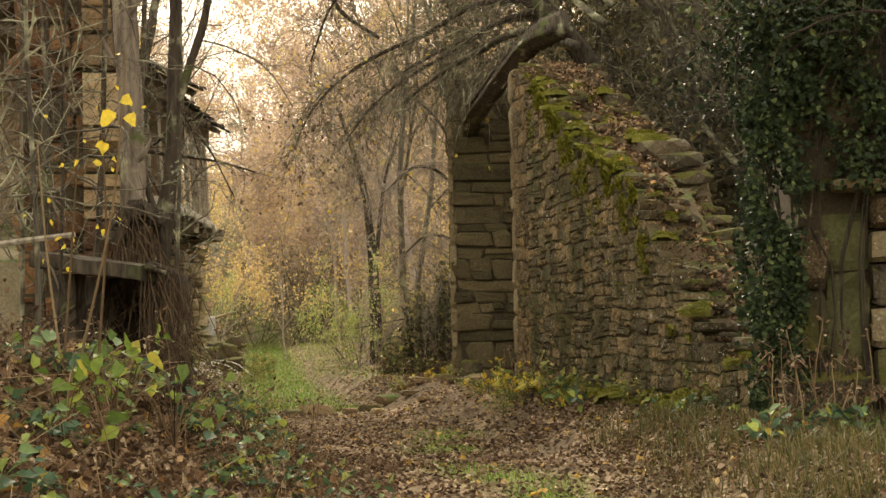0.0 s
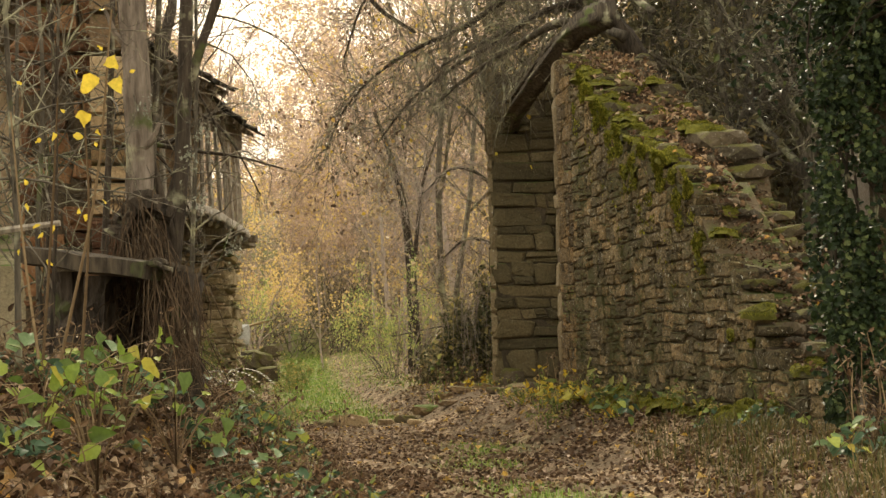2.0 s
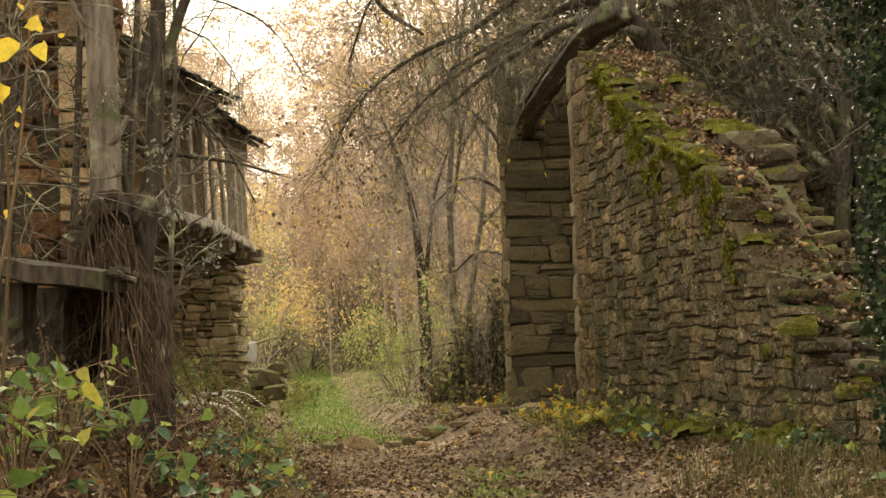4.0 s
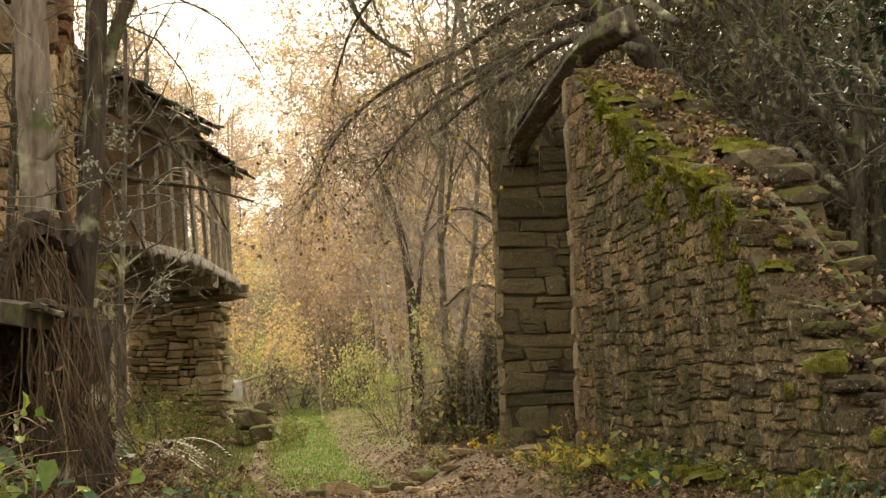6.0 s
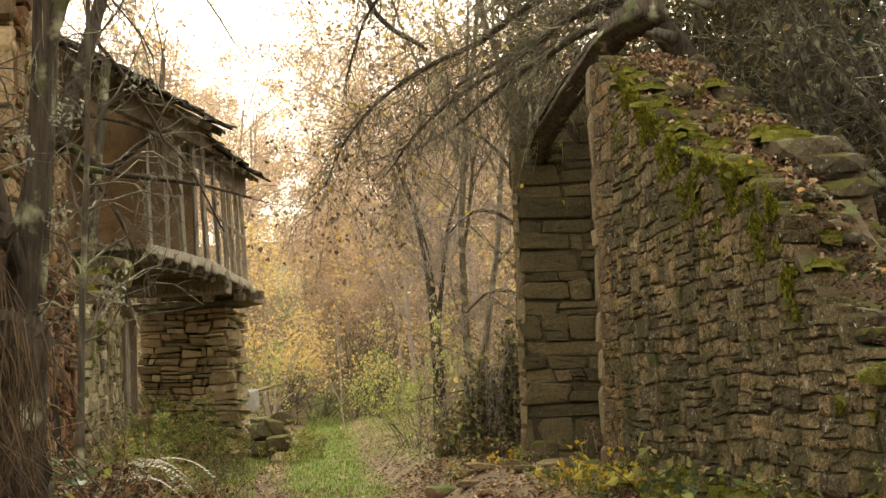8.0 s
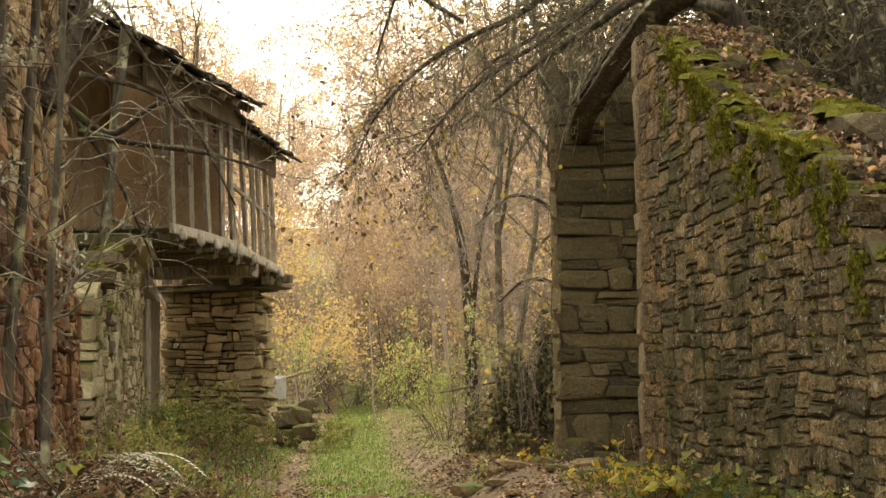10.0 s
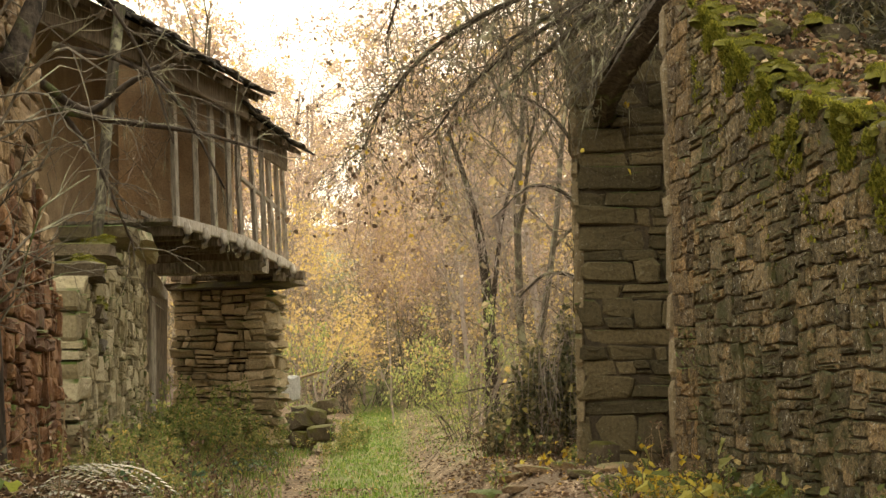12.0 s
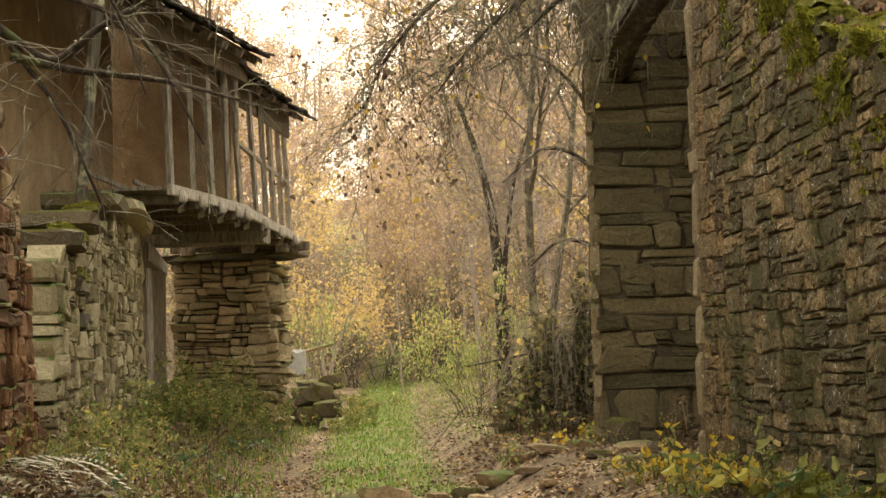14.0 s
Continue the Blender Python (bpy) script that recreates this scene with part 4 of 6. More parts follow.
STONE_PALE_JOINED = stone_material("pale_stone_far", [(0.1, (0.19, 0.16, 0.095)), (0.5, (0.37, 0.32, 0.195)), (0.95, (0.58, 0.52, 0.37))], 0.3, 0.2, island=True, tint=0.42)
seeds = upright(broken(R, -0.2, 0.0, LONG - 0.55, 2.9, 0.22, 0.6), R, 0.3, 0.3)
print("front", dry_stone(house, "stone", HB, HA, front_top, seeds, STONE_PALE, STONE_PALE_JOINED, R, lambda u, v: u < 7, deep=0.25, proud=0.03, bulge=0.01, gap=0.006, bottom=0.25))
cells = courses(R, LONG - 0.75, LONG, 0.2, 2.9, (0.3, 0.55), (0.35, 0.8))
rubble(house, "door_quoin", HB, HA, lambda u: 2.9, cells, STONE_PIER, R, deep=0.3, proud=0.03, rough=0.04)
# long lintel stones that jut out under the balcony
for u, z, ln, out in ((0.8, 2.02, 0.7, 0.1), (2.2, 2.28, 1.0, 0.14), (4.2, 2.6, 1.5, 0.2), (6.6, 2.78, 1.8, 0.25), (8.8, 2.83, 1.8, 0.2), (1.3, 1.72, 0.5, 0.08), (1.5, 1.45, 0.45, 0.08)):
    ob = part("lintel_stone", stock(STONE_PALE if z > 2.3 else STONE_TOP, rough=0.05)[int(u * 3) % 14], house)
    ob.matrix_basis = Matrix.Translation(on_front(u, 0.25 - out / 2, z)) @ Matrix((HA, HI, (0, 0, 1))).transposed().to_4x4() @ Matrix.Diagonal((ln, 0.5 + out, 0.14, 1))
for x0, x1, z0, z1 in ((-9.9, -7.85, 3.15, 6.1), (-7.6, -7.2, 3.15, 5.6), (-7.85, -7.6, 3.55, 5.8)):
    panel = Pile()
    panel.box((x0, 30.5, z0), (x1, 30.62, z1))
    part("wall_panel", panel.mesh("wall_panel", PLASTER), house)
for u, z in ((0.7, 2.1), (1.0, 2.1), (1.25, 1.8), (1.45, 1.8), (1.5, 1.53), (2.0, 2.36)):
    cushion(on_front(u, 0.04, z), R.uniform(0.2, 0.34), (R.normal() * 8, R.normal() * 8), "bright green moss on a jutting house stone")
# pier that carries the far end of the balcony
pier = Pile()
pier.box((-8.9, 33.12, 0), (-7.45, 33.9, 2.8))
part("pier_core", pier.mesh("pier_core", MORTAR), house)
cells = upright(broken(R, 0.0, 0.0, 1.6, 2.8, 0.19, 0.5), R, 0.25, 0.35)
dry_stone(house, "pier_stone", np.array([-8.95, 33.0, 0]), np.array([1.0, 0.0, 0.0]), lambda u: 2.8, cells, STONE_PIER, STONE_PIER, R, lambda u, v: True, deep=0.3, gap=0.01, proud=0.07, bulge=0.022)
cells = courses(R, 0.0, 0.95, 0.0, 2.8, (0.08, 0.22), (0.25, 0.7))
rubble(house, "pier_stone", np.array([-7.33, 33.0, 0]), (0.0, 1.0), lambda u: 2.8, cells, STONE_PIER, R, deep=0.4, proud=0.15, gap=0.02, tilt=4)
for x, y, w, d in ((-8.1, 33.4, 1.9, 1.4), (-7.36, 33.35, 0.92, 1.2)):
    ob = part("cap_slab", stock(STONE_TOP, rough=0.04)[3 if w > 1 else 6], house)
    ob.matrix_basis = pose(x, y, 2.86 if w > 1 else 2.89, 1, -1 if w > 1 else -3, 0) @ Matrix.Diagonal((w, d, 0.12, 1))
KN = [np.array(p) for p in ((-6.63, 25.9, 3.17), (-6.45, 28.4, 3.13), (-6.95, 33.1, 3.12))]


def plank(name, p, q, wide, high, material, parent, r, label=""):
    """A sawn timber between two points, its edges worn."""
    p, q = np.array(p, float), np.array(q, float)
    pl = Pile()
    w = np.array([-(q - p)[1], (q - p)[0], 0])
    w = w / (np.linalg.norm(w) + 1e-9) if np.linalg.norm(w) > 1e-6 else np.array([1.0, 0, 0])
    n = np.cross(q - p, w)
    n /= np.linalg.norm(n)
    ring = []
    for s in np.linspace(0, 1, 5):
        c = p + (q - p) * s + r.normal(size=3) * 0.006
        for a, b in ((-1, -0.8), (-0.8, -1), (0.8, -1), (1, -0.8), (1, 0.8), (0.8, 1), (-0.8, 1), (-1, 0.8)):
            ring.append(c + w * a * wide / 2 * r.uniform(0.94, 1.04) + n * b * high / 2 * r.uniform(0.94, 1.04))
    f = [(i * 8 + j, i * 8 + (j + 1) % 8, i * 8 + 8 + (j + 1) % 8, i * 8 + 8 + j) for i in range(4) for j in range(8)]
    f += [tuple(range(8)), tuple(range(32, 40))]
    pl.v.append(np.array(ring))
    pl.f, pl.n = f, 40
    return part(name, pl.mesh(name, material), parent, label)


for p, q in zip(KN[:-1], KN[1:]):
    for k in range(7):
        o = np.array([-0.14 - 0.2 * k, 0, 0.03])
        plank("floor_board", p + o, q + o, 0.19, 0.04, WOOD, house, R)
    plank("fascia", p + (0.02, 0, 0.02), q + (0.02, 0, 0.02), 0.06, 0.13, WOOD_PALE, house, R, "bleached balcony edge board")
for a, s in ((0, 0.1), (0, 0.36), (0, 0.62), (0, 0.86), (1, 0.0), (1, 0.3), (1, 0.62), (1, 0.93)):
    p = KN[a] + (KN[a + 1] - KN[a]) * s
    plank("joist", p + (0.02, 0, -0.08), p + (-1.8, 0.2, -0.06), 0.1, 0.12, WOOD_DARK, house, R)
    pl = Pile()
    pl.tube([p + (0.06, 0, 0.02), p + (0.1, 0, -0.1), p + (0.07, 0, -0.2), p + (0.03, 0, -0.24)], [0.05, 0.055, 0.045, 0.015], 6)
    part("bracket_end", pl.mesh("bracket_end", WOOD_PALE, True), house, "pale carved joist end")
plank("cross_beam", (-9.3, 30.4, 2.98), (-6.6, 30.2, 2.98), 0.3, 0.28, WOOD_GREY, house, R, "heavy mossy beam under the balcony")
plank("cross_beam", (-9.0, 33.2, 3.02), (-6.72, 33.1, 3.0), 0.18, 0.14, WOOD_DARK, house, R)
for x in (-8.6, -7.6, -7.05):
    plank("block", (x, 32.8, 2.88), (x, 32.8, 3.02), 0.2, 0.25, WOOD_GREY, house, R)
for a, s, dx in ((0, 0.1, 0.02), (0, 0.38, -0.02), (0, 0.64, 0.03), (0, 0.86, -0.03), (1, 0.02, -0.04), (1, 0.3, 0.02), (1, 0.48, -0.02), (1, 0.66, 0.03), (1, 0.82, 0.0), (1, 0.98, 0.02)):
    p = KN[a] + (KN[a + 1] - KN[a]) * s
    plank("post", p + (-0.05, 0, 0.02), p + (-0.12 - dx, dx, 1.98), R.uniform(0.065, 0.095), R.uniform(0.06, 0.08), WOOD, house, R, "weathered pale balcony post")
for a, s0, s1, z in ((0, 0.1, 0.38, 0.3), (0, 0.38, 0.64, 0.25), (0, 0.64, 0.86, 0.35), (1, 0.02, 0.98, 0.95)):
    p, q = KN[a] + (KN[a + 1] - KN[a]) * s0, KN[a] + (KN[a + 1] - KN[a]) * s1
    plank("rail", p + (-1.1 if a == 0 else -0.1, 0, z), q + (-1.1 if a == 0 else -0.1, 0, z - 0.05), 0.05, 0.06, WOOD, house, R)
# a leaning pole and a door frame
plank("pole", (-5.75, 20.9, 2.5), (-5.6, 21.1, 4.75), 0.09, 0.08, BARK, house, R)
dry_stone(house, "corner_stone", on_front(0.75, 1.75, 0), HA, lambda u: 4.6 - 0.9 * u, upright(broken(R, 0.0, 1.9, 2.4, 2.9, 0.2, 0.4), R), STONE_WARM, STONE_WARM_JOINED, R, lambda u, v: True, deep=0.2, proud=0.06, bulge=0.03)
p = on_front(LONG, -0.02, 0.1)
plank("door_post", p, p + (0, 0, 2.3), 0.16, 0.2, WOOD, house, R)
plank("door_post", (-8.98, 32.2, 0.1), (-9.0, 32.2, 2.6), 0.18, 0.2, WOOD_GREY, house, R)
plank("door_head", on_front(LONG - 0.4, 0.0, 2.62), (-8.9, 32.3, 2.66), 0.22, 0.24, WOOD_GREY, house, R)
door = plank("door", (-8.3, 30.2, 0.3), (-8.3, 30.2, 2.5), 0.06, 1.0, WOOD_DARK, house, R)
# the roof: two eaves of slates on dark boards
for p, q, rise in (((-6.1, 16.6, 4.75), (-6.2, 24.7, 5.16), 0.48), ((-6.1, 24.2, 5.04), (-6.2, 28.85, 5.22), 0.48), ((-6.5, 28.6, 5.06), (-6.6, 32.7, 4.98), 0.48)):
    p, q = np.array(p), np.array(q)
    up = np.array([-0.9, -0.1, rise])
    deck = Pile()
    lo = np.array([0, 0, -0.07])
    v = [p + (-0.06, 0, 0), q + (-0.06, 0, 0), q + up * 4, p + up * 4]
    deck.add(v + [x + lo for x in v], [(0, 1, 2, 3), (7, 6, 5, 4), (0, 4, 5, 1), (1, 5, 6, 2), (2, 6, 7, 3), (3, 7, 4, 0)])
    part("roof_deck", deck.mesh("roof_deck", WOOD_DARK), house)
    n = int(np.linalg.norm(q - p) / 0.24)
    for row in range(3):
        for k in range(n + 1):
            s = (k + R.uniform(-0.2, 0.2)) / n
            c = p + (q - p) * min(max(s, 0), 1) + up * (row * 0.3 + R.uniform(-0.06, 0.05)) + np.array([0, 0, 0.03 + 0.02 * row])
            ob = part("slate", stock(SLATE, rough=0.05)[R.integers(14)], house)
            ob.matrix_basis = Matrix.Translation(c + up * 0.12) @ pose(0, 0, 0, R.normal() * 3, 26 + R.normal() * 4, R.normal() * 5) @ Matrix.Diagonal((0.46 * R.uniform(0.8, 1.2), 0.3 * R.uniform(0.8, 1.2), 0.035, 1))
    plank("soffit", p + (-0.3, 0, -0.14), q + (-0.3, 0, -0.14), 0.05, 0.34, WOOD_DARK, house, R)
    for k in range(int(n / 3)):
        c = p + (q - p) * (k + 0.5) / (n / 3)
        plank("rafter", c + (0.02, 0, -0.12), c + up * 3 + (0, 0, -0.14), 0.1, 0.1, WOOD_DARK, house, R)

# ---- pillar smothered in ivy ----
ivy_pillar = thing("ivy_pillar", "crumbling stone pillar smothered in dark ivy", "pillar")
pl = Pile()
pl.box((1.5, 10.05, -0.1), (2.6, 10.9, 4.6))
part("core", pl.mesh("core", MORTAR), ivy_pillar)
cells = courses(R, 0.0, 1.2, 0.15, 4.5, (0.14, 0.36), (0.25, 0.6))
rubble(ivy_pillar, "stone", np.array([1.48, 10.0, 0]), (1.0, 0.0), lambda u: 4.5, cells, STONE_TOP, R, deep=0.3, proud=0.1, skip=lambda u, v: u < 0.95 and 0.3 < v < 1.9)
for x0, x1, z0, z1, y, m, label in ((1.68, 1.95, 1.26, 1.6, 9.98, GREENSTONE, "algae-green rendered stone"), (1.69, 1.93, 0.66, 1.25, 9.98, GREENSTONE, "algae-green rendered stone"), (1.44, 1.69, 1.16, 1.5, 9.9, STONE_RUST, ""), (1.46, 1.68, 0.72, 1.14, 9.95, STONE_TOP, ""), (1.74, 2.3, 1.72, 1.79, 9.85, STONE_QUOIN, "projecting ledge slab"),
                                    (1.95, 2.2, 1.5, 1.7, 9.9, STONE_RUST, ""), (1.94, 2.2, 1.3, 1.48, 9.88, STONE_QUOIN, ""), (1.95, 2.25, 1.05, 1.28, 9.9, STONE_TOP, ""), (1.94, 2.2, 0.8, 1.03, 9.85, STONE_QUOIN, ""), (1.95, 2.3, 0.5, 0.78, 9.84, STONE_TOP, ""), (1.45, 1.95, 0.35, 0.66, 9.93, STONE_TOP, "")):
    ob = part("block", stock(m, rough=0.06)[int(x0 * 50 + z0 * 30) % 14], ivy_pillar, label)
    ob.matrix_basis = Matrix.Translation(((x0 + x1) / 2, y + 0.2, (z0 + z1) / 2)) @ pose(0, 0, 0, 0, R.normal() * 2, R.normal() * 2) @ Matrix.Diagonal(((x1 - x0) * 1.02, 0.4, (z1 - z0) * 1.02, 1))


def ivy_sheet(count, u, z, y0, seed, size, hang):
    r = np.random.default_rng(seed)
    k = r.uniform(0, 1, (count, 2))
    pts = np.stack([u[0] + (u[1] - u[0]) * k[:, 0], np.full(count, y0) + r.uniform(-hang, 0.05, count), z[0] + (z[1] - z[0]) * k[:, 1]], 1)
    clump = np.sin(pts[:, 0] * 9 + seed) * np.sin(pts[:, 2] * 5 + seed * 2) + 0.7 * np.sin(pts[:, 0] * 17 + pts[:, 2] * 11)
    return pts[clump + r.normal(size=count) * 0.45 > -0.25]


strips = [ivy_sheet(11000, (1.22, 1.54), (0.45, 4.4), 9.95, 1, 0, 0.22), ivy_sheet(12000, (1.4, 2.4), (1.72, 4.5), 9.92, 2, 0, 0.34), ivy_sheet(1800, (1.17, 1.4), (0.6, 3.0), 10.3, 4, 0, 0.4)]
part("ivy", mesh_of("ivy", *broad_leaves(np.concatenate(strips), 0.038, 3, (-0.2, -0.8, 0.35), 0.4, 0.85, 0.2, 0.15), IVY), ivy_pillar, kind="stuff")
vines = Pile()
for k in range(14):
    x = R.uniform(1.2, 2.2)
    vines.tube(spline([(x, 9.96, R.uniform(0.2, 0.5)), (x + R.normal() * 0.08, 9.9, 1.3), (x + R.normal() * 0.15, 9.88, 2.4), (x + R.normal() * 0.25, 9.85, R.uniform(3, 4.3))], 10), np.linspace(0.009, 0.004, 10), 4)
part("vine", vines.mesh("vine", BARK_DARK), ivy_pillar, kind="stuff")
for k in range(14):
    z = 1.85 + 0.18 * k
    ob = part("rough_stone", LOOSE[k % 8], ivy_pillar)
    s = R.uniform(0.16, 0.28)
    ob.matrix_basis = pose(2.2 + R.normal() * 0.05, 9.9 + R.normal() * 0.04, z, R.normal() * 12, R.normal() * 12, R.uniform(0, 180)) @ Matrix.Diagonal((s, s * 0.9, s * 0.7, 1))
# ivy bough that leans out from the pillar's head
bough = thing("ivy_bough", "bushy ivy bough hanging over a wall top", "ivy")
wood, tips = Pile(), []
r5 = np.random.default_rng(55)
for k in range(26):
    grow(wood, (1.6 + r5.uniform(-0.1, 0.8), 9.9 + r5.normal() * 0.25, r5.uniform(2.5, 4.0)), (-0.9 + r5.normal() * 0.3, r5.normal() * 0.3, 0.1 + r5.normal() * 0.3), r5.uniform(0.55, 1.0), 0.014, 1, r5, tips, 0.7, 0.3, (4, 6), 4, 0.7, 0.5)
part("twig_spray", wood.mesh("twig_spray", BARK_DARK), bough, kind="stuff")
tips = np.array(tips)
tips = tips[tips[:, 2] > 2.05]
pts = np.repeat(tips, 9, 0)
pts += r5.normal(size=pts.shape) * 0.075
part("foliage", mesh_of("foliage", *broad_leaves(pts[::2], 0.052, 8, (-0.2, -0.5, 0.6), 0.5, 0.55, 0.25, 0.15), IVY), bough, kind="stuff")

# ---- the ruin's inner back wall ----
inner = thing("inner_wall", "shaded inner wall of the roofless ruin", "wall")
IB, IA = np.array([0.6, 20.2, 0.0]), np.array([0.55, -0.83, 0.0])
part("core", core(IB + np.array([1.0, 0.3, 0]), IA, [0, 7], [3.4, 2.8], 0.5, 0.05, -0.2, MORTAR), inner)
cells = courses(R, 0.0, 7.0, 0.1, 3.4, (0.13, 0.28), (0.2, 0.5))
rubble(inner, "stone", IB + np.array([1.0, 0.3, 0]), IA, lambda u: 3.3 - 0.08 * u, cells, STONE_JAMB, R, near=lambda u, v: v > 1.4)

# ---- trees ----
def twig_tree(name, label, limbs, bark, twig, seed, droop, kid, length, reach=1.0, sides=9, down=0.3, outw=(0, 0, 0), twigr=0.014, depth=2, group="", kids=(3, 5), lump=0.12, curl=0.75):
    """A tree from hand-laid limbs (points, radii, number of side branches) with twigs grown on them; returns thing and twig ends."""
    r = np.random.default_rng(seed)
    tree = thing(name, label, "tree", group)
    tips = []
    for ctrl, r0, r1, count in limbs:
        wood = Pile()
        rough_trunk(wood, ctrl, r0, r1, r, 30, sides, lump, 0.25 if ctrl is limbs[0][0] else 0.0)
        part("trunk" if ctrl is limbs[0][0] else "limb", wood.mesh("limb", bark, True), tree)
        if count:
            fine = Pile()
            line = spline(ctrl, 60)
            for k in range(count):
                i = r.integers(int(8 + 40 * 0.2), 59)
                way = line[min(i + 1, 59)] - line[i - 1]
                way = way / np.linalg.norm(way) * 0.7 + r.normal(size=3) * 0.55 + np.array(outw) + np.array([0, 0, -down])
                grow(fine, line[i], way, length * r.uniform(0.5, 1.2), twigr * r.uniform(0.6, 1.2), depth, r, tips, droop, curl, kids, 4, 0.85, 0.62, 0.15)
            part("twig_spray", fine.mesh("twig_spray", twig), tree, kind="stuff")
    return tree, np.array(tips)


# the leaning tree over the gateway, its twigs hung with lichen
gate_tree, tips = twig_tree("leaning_tree", "old leaning fruit tree with drooping lichen-hung twigs", [
    ([(1.5, 18.9, 0.3), (1.1, 18.8, 2.4), (0.35, 18.7, 4.0), (-0.3, 18.7, 4.75), (-0.9, 19.3, 5.5)], 0.2, 0.08, 10),
    ([(-0.2, 18.7, 4.65), (-0.9, 19.8, 4.8), (-1.6, 21.0, 4.68), (-2.2, 21.5, 4.55), (-2.75, 21.8, 4.3), (-3.2, 22.0, 3.9), (-3.45, 22.0, 3.4)], 0.045, 0.008, 88),
    ([(-0.5, 18.9, 5.1), (-1.3, 20.0, 5.7), (-2.2, 21.3, 5.75), (-2.9, 22.0, 5.3), (-3.25, 22.3, 4.6)], 0.04, 0.01, 42),
    ([(-0.1, 18.7, 4.5), (-0.6, 19.6, 4.55), (-1.2, 20.6, 4.4), (-1.8, 21.2, 4.2), (-2.3, 21.5, 3.9), (-2.7, 21.6, 3.45)], 0.035, 0.008, 74),
    ([(-0.6, 19.0, 5.2), (-0.9, 19.6, 6.2), (-1.9, 20.6, 6.9), (-3.0, 21.4, 6.9)], 0.045, 0.01, 40),
    ([(-3.6, 22.6, 7.4), (-3.15, 22.4, 6.0), (-2.85, 22.3, 5.3), (-2.3, 22.1, 4.85)], 0.05, 0.02, 8),
], BARK_DARK, TWIG, 61, 1.45, 3, 1.25, down=0.1, outw=(-0.2, 0.08, 0), twigr=0.007, depth=2, kids=(3, 5), curl=1.15)
r6 = np.random.default_rng(62)
pick = tips[r6.integers(len(tips), size=1500)] + r6.normal(size=(1500, 3)) * 0.06
low = pick[(pick[:, 0] < -2.4)]
part("withered_leaves", mesh_of("withered_leaves", *leaf_cloud(low, 0.055, 0.1, 0.35, 0.8, 5, 0.6), LITTER), gate_tree, kind="stuff")
part("yellow_leaves", mesh_of("yellow_leaves", *leaf_cloud(pick[:40], 0.06, 0.1, 0.2, 0.8, 6, 0.4), YELLOW), gate_tree, kind="stuff")
# tangle of dead twigs on the jamb's head
heap, _ = twig_tree("twig_tangle", "mossy tangle of dead twigs over the gateway", [
    ([(0.3, 18.2, 4.0), (-0.3, 18.8, 4.3), (-0.9, 19.9, 4.25), (-1.5, 20.9, 4.1), (-2.0, 21.3, 3.8)], 0.05, 0.015, 30),
    ([(0.2, 18.5, 4.35), (-0.5, 19.5, 4.55), (-1.2, 20.7, 4.5), (-1.9, 21.2, 4.25)], 0.045, 0.015, 30),
    ([(0.6, 18.0, 4.2), (0.0, 18.6, 4.75), (-0.7, 19.6, 5.0), (-1.4, 20.6, 5.0)], 0.04, 0.015, 70),
    ([(0.7, 19.0, 4.6), (-0.1, 19.6, 5.4), (-1.0, 20.4, 5.7), (-1.9, 21.2, 5.4)], 0.035, 0.012, 70),
    ([(0.9, 19.5, 5.2), (0.0, 20.2, 6.1), (-0.9, 21.0, 6.4), (-1.8, 21.8, 6.1)], 0.035, 0.012, 70),
    ([(1.2, 18.6, 4.4), (0.6, 18.9, 5.2), (0.2, 19.2, 5.8), (-0.2, 19.6, 6.3)], 0.03, 0.012, 60),
], BARK, TWIG, 63, 0.9, 3, 0.75, down=0.05, outw=(-0.3, 0.1, 0), twigr=0.008, curl=1.0)

# thicket of lichened trunks behind the wall
r7 = np.random.default_rng(71)
thicket = []
for k in range(26):
    x, y = (r7.uniform(1.25, 4.5), r7.uniform(15.2, 20.5)) if k < 17 else (r7.uniform(0.4, 2.5), r7.uniform(18.5, 22.5))
    lean = r7.normal(size=2) * 0.35
    h = r7.uniform(5.5, 8)
    trunk = [(x, y, 0.1), (x + lean[0] * 0.3, y, h * 0.3), (x + lean[0] * 0.5 + r7.normal() * 0.15, y + lean[1] * 0.4, h * 0.6), (x + lean[0] * 1.2, y + lean[1], h)]
    w = r7.uniform(0.05, 0.13)
    limbs = [(trunk, w, w * 0.35, 14)]
    for j in range(3):
        s = r7.uniform(0.3, 0.7)
        b = np.array(trunk[1]) * (1 - s) + np.array(trunk[2]) * s
        e = b + np.array([r7.normal() * 0.9, r7.normal() * 0.7, r7.uniform(0.5, 1.8)])
        limbs.append(([b, (b + e) / 2 + r7.normal(size=3) * 0.2, e], w * 0.5, 0.012, 14))
    thicket.append(twig_tree("thicket_tree", "crooked lichen-covered tree in a dense thicket", limbs, BARK, TWIG if k % 2 else TWIG_SHADED, 500 + k, 0.5, 3, 0.9, sides=7, down=0.1, twigr=0.009, depth=1, group="thicket behind the wall", kids=(3, 5))[0])
for k in range(6):
    copy_thing(thicket[k % 26], pose(r7.uniform(0.5, 5), r7.uniform(2.5, 8), 0, 0, 0, r7.uniform(-8, 8)))
